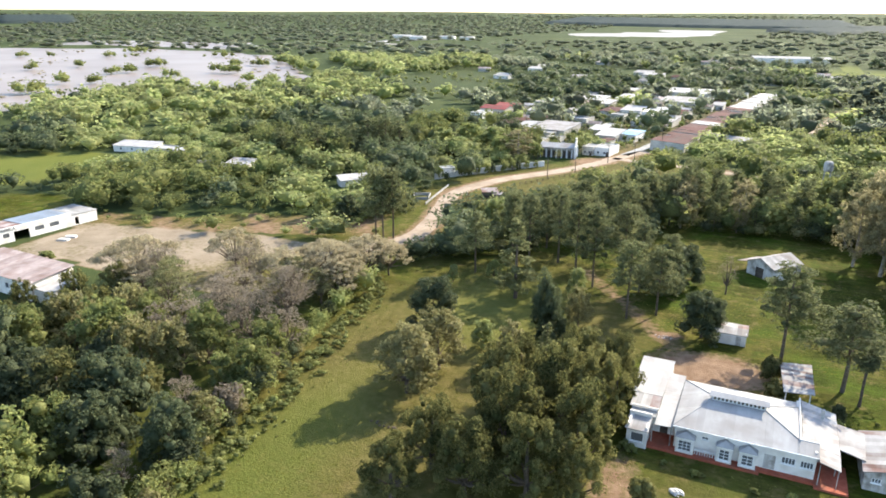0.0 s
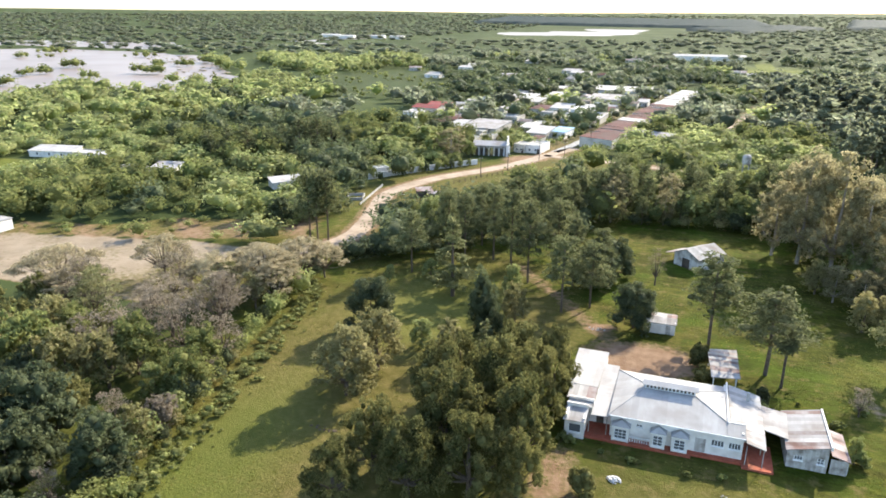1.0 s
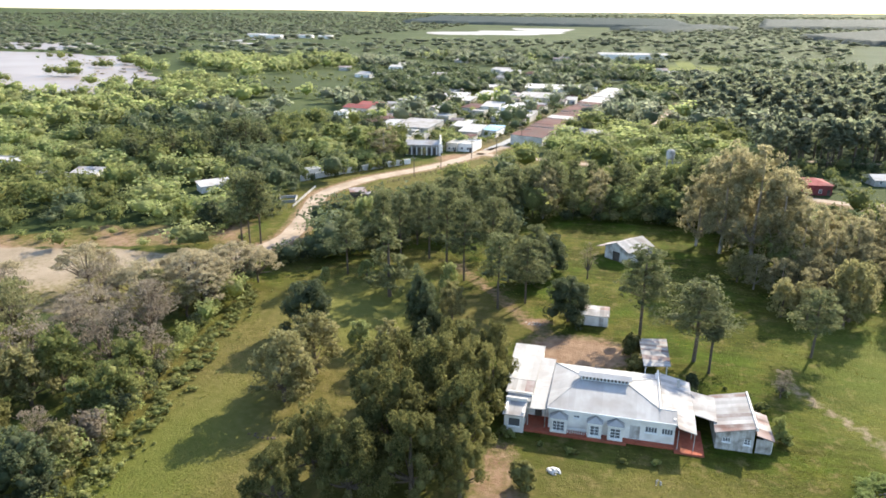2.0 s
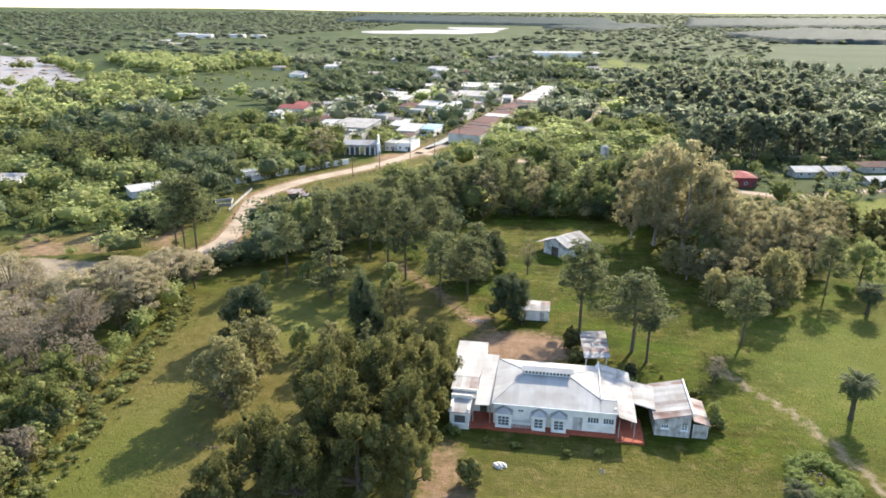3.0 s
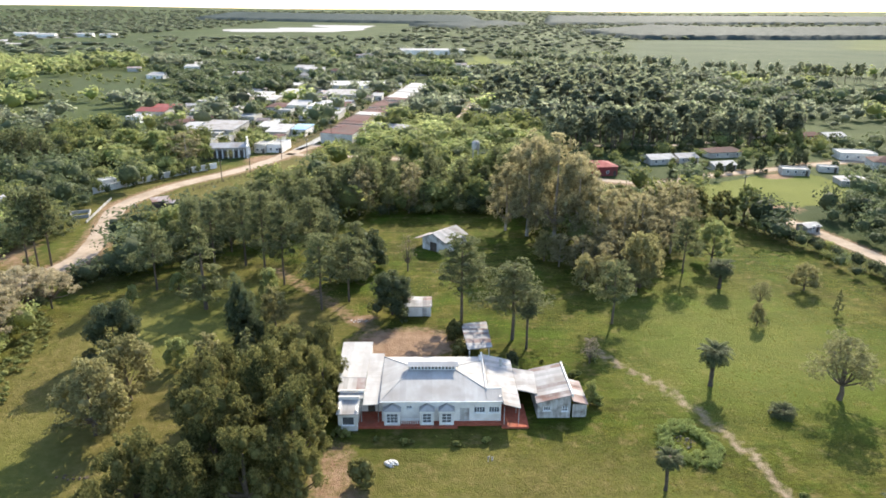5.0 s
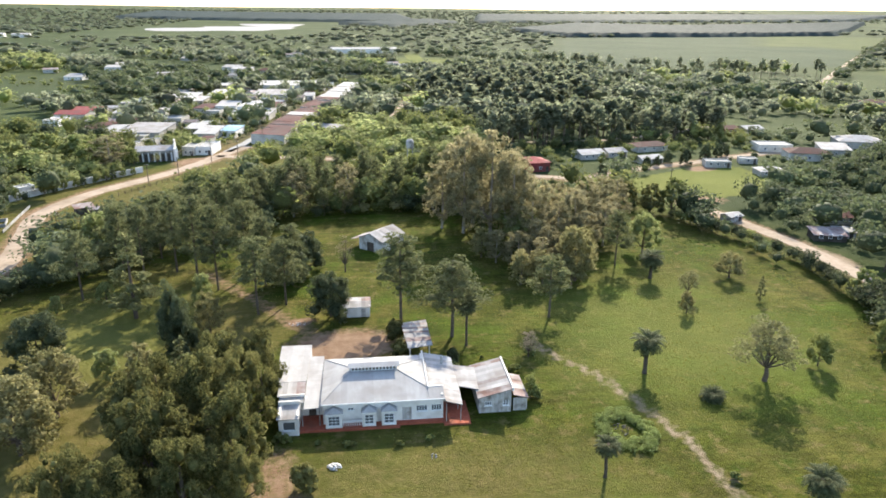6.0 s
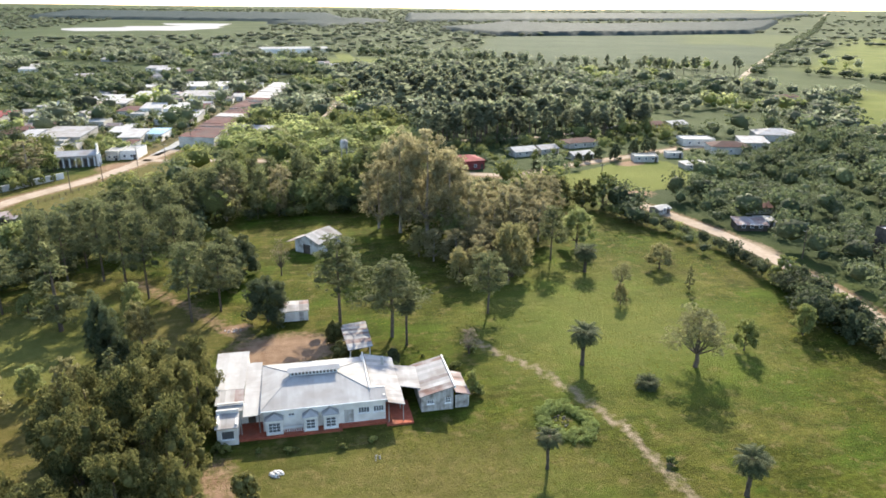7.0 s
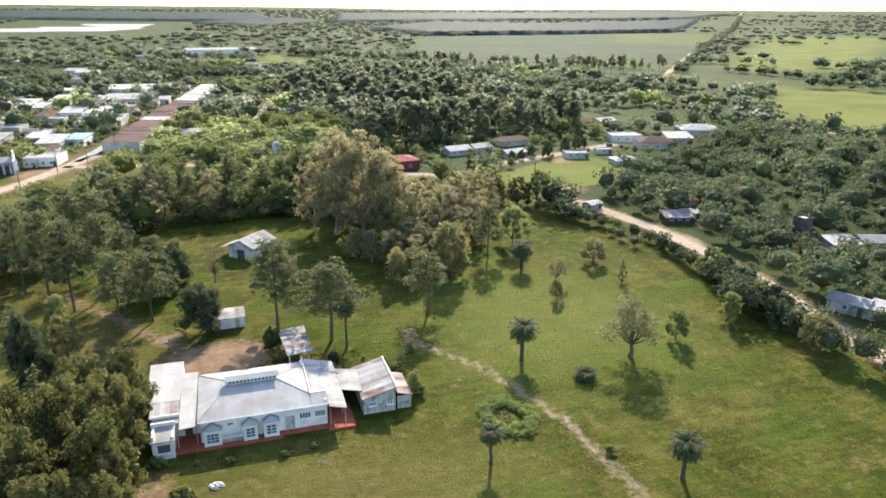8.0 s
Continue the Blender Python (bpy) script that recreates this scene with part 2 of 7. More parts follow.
class Build:
    """Collects boxes, slabs and tubes into one mesh."""

    def __init__(self):
        self.v, self.f = [], []

    def face_set(self, verts, faces):
        n = len(self.v)
        self.v += [tuple(p) for p in verts]
        self.f += [[n + i for i in f] for f in faces]
        return self

    def box(self, x0, x1, y0, y1, z0, z1):
        p = [(x, y, z) for z in (z0, z1) for y in (y0, y1) for x in (x0, x1)]
        return self.face_set(p, [(0, 2, 3, 1), (4, 5, 7, 6), (0, 1, 5, 4), (2, 6, 7, 3), (0, 4, 6, 2), (1, 3, 7, 5)])

    def slab(self, poly, thick):
        """A plate with its top at the given corners."""
        n = len(poly)
        low = [(p[0], p[1], p[2] - thick) for p in poly]
        return self.face_set([*poly, *low], [list(range(n)), list(range(2 * n - 1, n - 1, -1))] + [(i, i + n, (i + 1) % n + n, (i + 1) % n) for i in range(n)])

    def tube(self, points, radii, sides=6):
        pts = [Vector(p) for p in points]
        n = len(self.v)
        for i, p in enumerate(pts):
            d = (pts[min(i + 1, len(pts) - 1)] - pts[max(i - 1, 0)]).normalized()
            a = d.cross(Vector((0.31, 0.95, 0.05))).normalized()
            b = d.cross(a)
            for k in range(sides):
                w = 2 * math.pi * k / sides
                self.v.append(tuple(p + radii[i] * (math.cos(w) * a + math.sin(w) * b)))
        for i in range(len(pts) - 1):
            for k in range(sides):
                q = n + i * sides
                self.f.append([q + k, q + (k + 1) % sides, q + sides + (k + 1) % sides, q + sides + k])
        self.f.append([n + (len(pts) - 1) * sides + k for k in range(sides)])
        return self

    def put(self, name, mat, parent=None, label=""):
        me = bpy.data.meshes.new(name)
        me.from_pydata(self.v, [], self.f)
        me.materials.append(mat)
        ob = new(name, me)
        ob.parent = parent
        if label:
            tagged(ob, label)
        return ob


    def split(self, name, mat, parent):
        """Each separate box as a part of its own."""
        for k in range(0, len(self.v), 8):
            if k + 8 <= len(self.v):
                b = Build()
                b.v, b.f = self.v[k:k + 8], [[i - k for i in f] for f in self.f if k <= f[0] < k + 8]
                b.put(name, mat, parent)
            else:
                b = Build()
                b.v, b.f = self.v[k:], [[i - k for i in f] for f in self.f if f[0] >= k]
                b.put(name, mat, parent)


def icosphere(level):
    bm = bmesh.new()
    bmesh.ops.create_icosphere(bm, subdivisions=level, radius=1)
    v, f = np.array([p.co for p in bm.verts]), np.array([[p.index for p in q.verts] for q in bm.faces])
    bm.free()
    return v, f


ICO_LOW = icosphere(1)
ICO_MIN = icosphere(0)


def inside(px, py, poly):
    px, py = np.asarray(px, float), np.asarray(py, float)
    hit = np.zeros(px.shape, bool)
    for (x0, y0), (x1, y1) in zip(poly, poly[1:] + poly[:1]):
        cross = (y0 > py) != (y1 > py)
        hit ^= cross & (px < (x1 - x0) * (py - y0) / (y1 - y0 + 1e-9) + x0)
    return hit


def off_line(px, py, line):
    """The distance from points to a line of waypoints."""
    px, py = np.asarray(px, float), np.asarray(py, float)
    best = np.full(px.shape, 1e9)
    for (x0, y0), (x1, y1) in zip(line, line[1:]):
        dx, dy = x1 - x0, y1 - y0
        s = np.clip(((px - x0) * dx + (py - y0) * dy) / (dx * dx + dy * dy), 0, 1)
        best = np.minimum(best, np.hypot(px - x0 - s * dx, py - y0 - s * dy))
    return best


def smooth_line(line, step=4.0):
    """Waypoints rounded off to a finely stepped line."""
    p = np.array(line, float)
    for _ in range(3):
        q = [p[0]]
        for a, b in zip(p, p[1:]):
            q += [0.75 * a + 0.25 * b, 0.25 * a + 0.75 * b]
        p = np.array(q + [p[-1]])
    d = np.concatenate([[0], np.cumsum(np.hypot(*np.diff(p, axis=0).T))])
    s = np.linspace(0, d[-1], max(3, int(d[-1] / step)))
    return np.stack([np.interp(s, d, p[:, 0]), np.interp(s, d, p[:, 1])], 1)


def rise(x, y):
    """The height of the land: flat, rising to low ridges far away."""
    r = np.hypot(x, y)
    s = np.clip((r - 2300) / 2300, 0, 1)
    roll = 5 * np.sin(x / 430 + 1) * np.sin(y / 610) * np.clip((r - 1200) / 1500, 0, 1)
    return 47 * s * s * (3 - 2 * s) + np.maximum(0, r - 4600) * 0.01 + roll * s

# ---- plan ----
ESTATE = [(-58, 20), (-66, 66), (-71, 97), (-79, 144), (-62, 160), (-40, 172), (-24, 186), (-22, 206), (26, 208), (36, 183), (40, 166), (54, 168), (66, 196), (88, 206), (99, 175), (104, 139), (101, 108), (103, 76), (103, 20)]
ROAD_MAIN = [(-112, 140), (-92, 152), (-86, 167), (-88, 180), (-92, 196), (-98, 218), (-90, 244), (-76, 264), (-66, 282), (-56, 312), (-50, 325)]
STREET = [(-57, 312), (-50.5, 342), (-33, 447), (-21.5, 520), (-9.5, 594)]
TOWN_LANE = [(-141, 415), (-138, 438), (-135, 467), (-119, 496)]
ROAD_EAST = [(-60, 303), (-41, 298), (-22, 298), (30, 275), (81, 246), (103, 261), (127, 270), (144, 276), (165, 286), (220, 300)]
ROAD_LANE = [(110, 222), (108, 208), (113, 190), (118, 168), (119, 146), (118.5, 125), (114, 97), (112, 84), (108, 40)]
ROAD_FAR = [(405, 585), (430, 619), (715, 962), (1307, 1647), (2875, 3483)]
ROAD_HILL = [(0, 385), (9, 400), (23, 424), (33, 493), (60, 560)]
ROAD_PINES = [(58, 314), (79, 325), (97, 328), (117, 326), (150, 340), (189, 364)]
ROAD_FIELD = [(290, 330), (306, 279), (311, 261), (330, 200)]
TRACK = [(31, 118), (34.4, 112), (40.2, 103.6), (43.8, 94.3), (46.8, 83.7), (47.8, 75), (48.3, 66.9), (47, 40)]
DRIVE = [(-36, 160), (-30, 152), (-23.4, 144), (-17.3, 135), (-12, 128), (-6, 122)]
YARD = [(-178, 108), (-156, 111), (-120, 108), (-92, 112), (-86, 126), (-104, 150), (-122, 150), (-146, 144), (-180, 137)]
SCRUB = [(-180, 137), (-148, 144), (-122, 152), (-96, 162), (-104, 184), (-123, 172), (-144, 166), (-158, 153), (-186, 147)]
LAKE = [(-446, 270), (-430, 312), (-440, 339), (-464, 388), (-448, 426), (-377, 424), (-368, 466), (-347, 496), (-412, 578), (-506, 670), (-605, 765), (-722, 850), (-850, 868), (-1002, 870), (-1130, 800), (-1250, 640), (-1100, 420), (-800, 230)]
FAR_LAKE = [(-560, 2120), (-473, 1900), (-244, 1960), (-200, 2250), (-174, 2600), (-437, 2560)]
FLOODS = ([(-723, 1228), (-780, 1420), (-700, 1500), (-640, 1200)], [(-1181, 860), (-1292, 1043), (-1127, 1107), (-956, 1143), (-796, 945), (-953, 945)])
FIELD_EAST = [(93, 228), (98, 245), (128, 262), (150, 268), (158, 240), (140, 222), (112, 216)]
FIELD_FAR_EAST = [(318, 267), (307, 288), (299, 315), (345, 390), (411, 447), (432, 506), (496, 426), (560, 300), (420, 180)]
FIELD_WEST = [(-240, 160), (-236, 194), (-244, 203), (-264, 216), (-282, 206), (-310, 175), (-290, 150)]
FIELD_WEST_NEAR = [(-196, 122), (-198, 145), (-215, 157), (-235, 150), (-228, 120)]
GREEN_GAP = [(-190, 478), (-265, 482), (-318, 572), (-340, 640), (-276, 720), (-208, 600), (-171, 508)]
PALE_CROP = [(818, 1500), (989, 1720), (1190, 1560), (1150, 1480), (832, 1114), (713, 1175)]
PALE_FIELD = [(22, 700), (90, 750), (135, 912), (64, 944)]
CROP = [(226, 920), (294, 786), (504, 716), (1223, 1574), (1021, 1800), (449, 1519)]
FAR_PASTURE = [(520, 640), (656, 568), (1453, 1276), (1374, 1600)]
ROADSIDE = [(-92, 200), (-85, 240), (-62, 284), (-45, 300), (-20, 296), (-40, 272), (-58, 240), (-66, 205), (-80, 172)]
LAGOON_MARSH = [(-640, 1480), (-100, 1480), (0, 2900), (-600, 2900)]
RED_FRONT = [(56, 234), (92, 236), (90, 262), (60, 266)]
EAST_CLEAR = [(84, 208), (100, 192), (118, 203), (142, 222), (112, 216), (93, 228)]
LANE_YARD = [(106, 185), (104, 120), (118, 118), (128, 140), (128, 165), (118, 185)]
TERRACE_SIDE = [(-58, 314), (-36, 316), (-29, 345), (-20, 400), (-8, 470), (6, 560), (-12, 562), (-30, 450), (-45, 370)]
TOWN = [(-150, 385), (-135, 340), (-100, 318), (-80, 306), (-58, 312), (-51, 342), (-34, 445), (-22, 520), (-8, 610), (-125, 600), (-150, 470)]


# ---- the land ----
def ground_axis(fine0, fine1, step, low, high):
    mid = np.arange(fine0, fine1 + step, step)
    grow, out, s = [], mid[-1], step
    while out < high:
        s *= 1.13
        out += s
        grow.append(out)
    back, out, s = [], mid[0], step
    while out > low:
        s *= 1.13
        out -= s
        back.append(out)
    return np.concatenate([back[::-1], mid, grow])


def build_ground():
    gx, gy = ground_axis(-185, 150, 1.8, -5200, 5200), ground_axis(35, 260, 1.8, -3000, 5200)
    x, y = np.meshgrid(gx, gy)
    z = rise(x, y)
    n, k = len(gx), np.arange(len(gx) * len(gy)).reshape(len(gy), len(gx))
    quads = np.stack([k[:-1, :-1], k[:-1, 1:], k[1:, 1:], k[1:, :-1]], -1).reshape(-1, 4)
    me = mesh_of("ground", np.stack([x, y, z], -1), [quads], GROUND)
    flat_x, flat_y = x.ravel(), y.ravel()

    def soft_blob(cx, cy, rx, ry, turn=0.0):
        c, s = math.cos(turn), math.sin(turn)
        u, v = (flat_x - cx) * c + (flat_y - cy) * s, -(flat_x - cx) * s + (flat_y - cy) * c
        return np.clip(1.6 - 1.1 * np.hypot(u / rx, v / ry), 0, 1)

    def band(line, half, fade):
        return np.clip((half + fade - off_line(flat_x, flat_y, line)) / fade, 0, 1)

    soil = 0.6 * band(TRACK, 0.5, 1.2)
    for line, half in ((ROAD_MAIN, 4.5), (ROAD_EAST, 4), (ROAD_LANE, 3.5), (ROAD_HILL, 3)):
        soil = np.maximum(soil, 0.65 * band(line, half - 1.0, 3.0))
    soil = np.maximum(soil, 0.52 * band(DRIVE, 0.9, 2.0))
    for blob in ((-4, 120, 10, 6.5, 0.1), (119, 155, 4.5, 9, 0.0), (-13, 131, 3, 2, 0.5), (112, 214, 9, 5, 0.3), (136, 262, 7, 4, 0.4), (-66, 292, 9, 7, 0.4)):
        soil = np.maximum(soil, soft_blob(*blob))
    for blob in ((-12.5, 80, 3.4, 8.5, 0.0), (-10, 73, 4, 6, 0.2)):
        soil = np.maximum(soil, 0.62 * soft_blob(*blob))
    patchy = 0.72 + 0.16 * np.sin(flat_x / 7 + 1) * np.cos(flat_y / 5) + 0.12 * np.sin((flat_x + flat_y) / 3.1)
    soil = np.maximum(soil, np.where(inside(flat_x, flat_y, YARD), patchy - 0.55 * soft_blob(-104, 126, 18, 17), 0))
    soil = np.maximum(soil, np.where(inside(flat_x, flat_y, SCRUB), patchy - 0.3, 0))
    soil = np.maximum(soil, np.where(inside(flat_x, flat_y, TOWN), 0.38, 0))
    dry = 0.85 * np.maximum(soft_blob(-54, 110, 22, 44, -0.1), np.maximum(soft_blob(-44, 82, 18, 30, 0.2), soft_blob(-30, 128, 14, 14, 0.0)))
    dry = np.maximum(dry, np.where(inside(flat_x, flat_y, ROADSIDE) | inside(flat_x, flat_y, SCRUB) | inside(flat_x, flat_y, YARD) | inside(flat_x, flat_y, FIELD_WEST), 0.7, 0))
    dry = np.maximum(dry, 0.6 * soft_blob(8, 76, 30, 12, 0.0))
    dry = np.maximum(dry, 0.5 * np.clip(1 - np.abs(off_line(flat_x, flat_y, ROAD_MAIN) - 8) / 6, 0, 1))
    open_land = inside(flat_x, flat_y, ROADSIDE) | inside(flat_x, flat_y, SCRUB) | inside(flat_x, flat_y, YARD) | inside(flat_x, flat_y, ESTATE) | inside(flat_x, flat_y, FIELD_EAST) | inside(flat_x, flat_y, FIELD_FAR_EAST) | inside(flat_x, flat_y, FIELD_WEST) | inside(flat_x, flat_y, FIELD_WEST_NEAR)
    wild = np.where(open_land, 0.0, np.clip((off_line(flat_x, flat_y, ESTATE + ESTATE[:1]) - 6) / 22, 0, 1))
    wild *= np.clip((off_line(flat_x, flat_y, ROAD_MAIN) - 8) / 14, 0, 1)
    # fresh grass patches; the one at (-47, 128) paints sunlit lawn below the pines
    fresh = 0.55 * np.maximum(np.maximum(soft_blob(-58, 66, 9, 26, 0.0), soft_blob(-47, 128, 14, 18, 0.0)), soft_blob(60, 120, 26, 30, 0.0))
    for poly in (FIELD_FAR_EAST, PALE_FIELD, FIELD_EAST, FAR_PASTURE, FIELD_WEST):
        fresh = np.where(inside(flat_x, flat_y, poly), 0.9, fresh)
    wild = np.where(inside(flat_x, flat_y, GREEN_GAP), 0.15, wild)
    sand = np.where(inside(flat_x, flat_y, YARD), 1.0, 0.0)
    sand = np.maximum(sand, np.maximum(soft_blob(119, 155, 5, 10, 0.0), 0.7 * band(TRACK, 2.0, 1.0)))
    fresh = np.where(inside(flat_x, flat_y, PALE_CROP), 0.5, fresh)
    crop = np.where(inside(flat_x, flat_y, PALE_CROP), 0.4, 0.0)
    crop = np.where(inside(flat_x, flat_y, CROP) & ~inside(flat_x, flat_y, PALE_CROP), 0.95, np.where(inside(flat_x, flat_y, GREEN_GAP), 0.7, crop))
    for name, values in (("soil", soil), ("dry", dry), ("wild", wild), ("fresh", fresh), ("crop", crop), ("sand", sand)):
        me.attributes.new(name, "FLOAT", "POINT").data.foreach_set("value", values.astype(np.float32))
    ob = new("ground", me)
    tagged(ob, "mown and rough green grassland with worn bare earth", "ground", kind="structure")


def strip(name, line, width, mat, label, height=0.03, step=3.0, category="road", ragged=0.25):
    """A road laid along its waypoints, its edges uneven."""
    p = smooth_line(line, step)
    d = np.gradient(p, axis=0)
    d /= np.hypot(d[:, 0], d[:, 1])[:, None]
    side = np.stack([-d[:, 1], d[:, 0]], 1)
    rng = np.random.default_rng(len(p))
    cols = []
    for s in (-1.0, -0.85, 0.0, 0.85, 1.0):
        w = width / 2 * s * (1 + (rng.normal(0, ragged * 0.3, len(p)) if abs(s) == 1 else 0))
        q = p + side * np.reshape(w, (-1, 1))
        cols.append(np.column_stack([q, rise(q[:, 0], q[:, 1]) + (height if abs(s) < 1 else -0.02)]))
    v = np.stack(cols, 1).reshape(-1, 3)
    k = np.arange(len(v)).reshape(-1, 5)
    quads = np.stack([k[:-1, :-1], k[:-1, 1:], k[1:, 1:], k[1:, :-1]], -1).reshape(-1, 4)
    return tagged(new(name, mesh_of(name, v, [quads], mat)), label, category, kind="structure")


def pond(name, outline, label, seed, z=0.06):
    """A sheet of water whose shore wanders about a rough outline."""
    rng = np.random.default_rng(seed)
    p = np.array(outline + outline[:1], float)
    for k in range(4):
        mid = (p[:-1] + p[1:]) / 2
        gap = np.hypot(*(p[1:] - p[:-1]).T)[:, None]
        mid += rng.normal(0, 0.12, mid.shape) * gap
        q = np.empty((len(p) + len(mid), 2))
        q[0::2], q[1::2] = p, mid
        p = q
    p = p[:-1]
    bm = bmesh.new()
    bm.faces.new([bm.verts.new((a, b, z + rise(a, b))) for a, b in p])
    bmesh.ops.triangulate(bm, faces=bm.faces[:])
    me = bpy.data.meshes.new(name)
    bm.to_mesh(me)
    bm.free()
    me.materials.append(WATER)
    return tagged(new(name, me), label, "water", kind="structure")


build_ground()
strip("road", ROAD_MAIN, 6.2, ROAD, "pale dusty dirt road curving into the town")
strip("road", TOWN_LANE, 8.0, CEMENT, "pale open lane through the town")
strip("road", STREET, 4.5, CEMENT, "narrow town street between terraced houses")
strip("road", ROAD_EAST, 4.6, ROAD, "pale dirt road past houses and trees")
strip("road", ROAD_LANE, 5.0, ROAD, "dusty lane behind the paddock hedge")
strip("road", ROAD_FAR, 6.0, ROAD, "straight pale road running to the horizon", 0.4, 30)
strip("road", ROAD_HILL, 4.0, ROAD, "pale earth track among far trees")
strip("road", ROAD_PINES, 4.5, ROAD, "pale earth road behind a row of pines")
strip("road", ROAD_FIELD, 3.5, ROAD, "pale farm track beside the green field")
pond("water", LAKE, "brown flood water spreading among drowned bushes", 3)
for i, outline in enumerate(FLOODS):
    pond("water", outline, "pale flooded hollow on the plain", 8 + i)
pond("water", FAR_LAKE, "distant pale lagoon", 5)


# ---- trees ----
def leaves(rng, lobes, n, size, loose=0.45, narrow=0.65, up=0.35):
    """Leaf sprays over the surfaces of rounded lobes, each a small folded quad."""
    lobes = np.array(lobes, float)
    w = (lobes[:, 3] * lobes[:, 4] * lobes[:, 5]) ** 0.67
    k = rng.choice(len(lobes), n, p=w / w.sum())
    u = rng.normal(size=(n, 3))
    u[:, 2] += up
    u /= np.linalg.norm(u, axis=1)[:, None]
    r = lobes[k, 3:6]
    bump = 1 + 0.16 * np.sin(5 * u[:, :1] + k[:, None]) * np.sin(4 * u[:, 1:2] + 2 * k[:, None]) + 0.1 * np.sin(9 * u[:, 2:3])
    pos = lobes[k, :3] + u * r * bump * (1.06 - np.abs(rng.normal(0, 0.17, n)))[:, None]
    nor = u / r * r.mean(1)[:, None] + loose * rng.normal(size=(n, 3))
    nor /= np.linalg.norm(nor, axis=1)[:, None]
    t = np.cross(nor, rng.normal(size=(n, 3)))
    t /= np.linalg.norm(t, axis=1)[:, None]
    b = np.cross(nor, t)
    s = size * rng.uniform(0.55, 1.35, n)[:, None]
    dip = nor * s * 0.18
    v = np.stack([pos - t * s * 0.5 - dip, pos - b * s * 0.5 * narrow, pos + t * s * 0.5 - dip, pos + b * s * 0.5 * narrow], 1)
    return v.reshape(-1, 3), np.arange(4 * n).reshape(-1, 4)


def cores(rng, lobes, shrink, low=False):
    v0, f0 = ICO_MIN if low else ICO_LOW
    v, f = [], []
    for i, l in enumerate(lobes):
        v.append(np.array(l[:3]) + v0 * l[3:6] * shrink * rng.uniform(0.68, 1.18, (len(v0), 1)))
        f.append(f0 + i * len(v0))
    return np.concatenate(v), np.concatenate(f)


def puffs(rng, lobes, count, scale):
    """Small leaf clumps set over the upper side of each lobe."""
    out = []
    for l in lobes:
        for _ in range(count):
            u = rng.normal(size=3)
            u[2] += 0.5
            u /= np.linalg.norm(u)
            k = scale * rng.uniform(0.7, 1.3)
            out.append((*(np.array(l[:3]) + u * np.array(l[3:6]) * 0.8), l[3] * k, l[4] * k, l[5] * k * 0.85))
    return out


def crown_mesh(name, rng, lobes, n, size, mat, shrink=0.74, low=False, clumps=6, **more):
    tips = puffs(rng, lobes, clumps, 0.42) if clumps else lobes
    v, q = leaves(rng, tips, n, size, **more)
    if shrink:
        cv, cf = cores(rng, lobes, shrink * 1.05, low)
        return mesh_of(name, np.concatenate([v, cv]), [q, cf + len(v)], mat, True)
    return mesh_of(name, v, [q], mat)


def limbs(b, rng, base, tips, r0, bend=0.12, sides=5):
    """Branches that bow from a point on the trunk to each tip."""
    base = np.array(base, float)
    for tip in tips:
        tip = np.array(tip, float)
        length = np.linalg.norm(tip - base)
        pts = [base + (tip - base) * s + np.array([0, 0, -0.25 * length * s * (1 - s)]) + rng.normal(0, bend * 0.4 * length * s * (1 - s) * 2, 3) for s in (0, 0.35, 0.7, 1.0)]
        b.tube([tuple(p) for p in pts], [r0, r0 * 0.7, r0 * 0.42, r0 * 0.12], sides)


def dome(rng, count, wide, low, high, size, squash=0.8):
    """Lobes set round and over a domed crown."""
    out = []
    for i in range(count):
        a, e = 2.4 * i + rng.uniform(-0.5, 0.5), (i + 0.5) / count
        ring = wide * math.sqrt(1 - (e * 0.97) ** 2) * rng.uniform(0.55, 0.95)
        z = low + (high - low) * (0.15 + 0.75 * e) * rng.uniform(0.85, 1.1)
        s = size * rng.uniform(0.75, 1.25)
        out.append((ring * math.cos(a), ring * math.sin(a), min(z, high - s * 0.6), s, s, s * squash))
    return out


PROTOS = {}
KINDS = {
    "oak": ("broad dense olive-green evergreen tree", OAK_LEAF),
    "pine": ("tall pine with bare trunk and clumped needles", PINE_LEAF),
    "conifer": ("full-skirted green pine standing on grass", CONIFER_LEAF),
    "gum": ("tall gum tree with pale limbs and olive-brown leaves", EUC_LEAF),
    "grey": ("wide spreading tree with grey-green budding twigs", GREY_LEAF),
    "twiggy": ("leafless twiggy tree with purplish-grey branches", TWIG),
    "round": ("dense dark green round-headed tree", DARK_LEAF),
    "leafy": ("leafy mid-green tree with rounded crown", GREEN_LEAF),
    "bright": ("fresh yellow-green spring tree", BRIGHT_LEAF),
    "shrub": ("low bushy green garden shrub", GREEN_LEAF),
    "weed": ("rank green weeds in grass", WEED_LEAF),
    "box": ("compact rounded olive-green garden bush", OAK_LEAF),
    "budding": ("grey-green budding tree with fine open twigs", BUD_LEAF),
    "bare": ("bare dark-branched tree with few buds", TWIG),
    "willow": ("olive-grey tree with drooping sprays", WILLOW_LEAF),
}


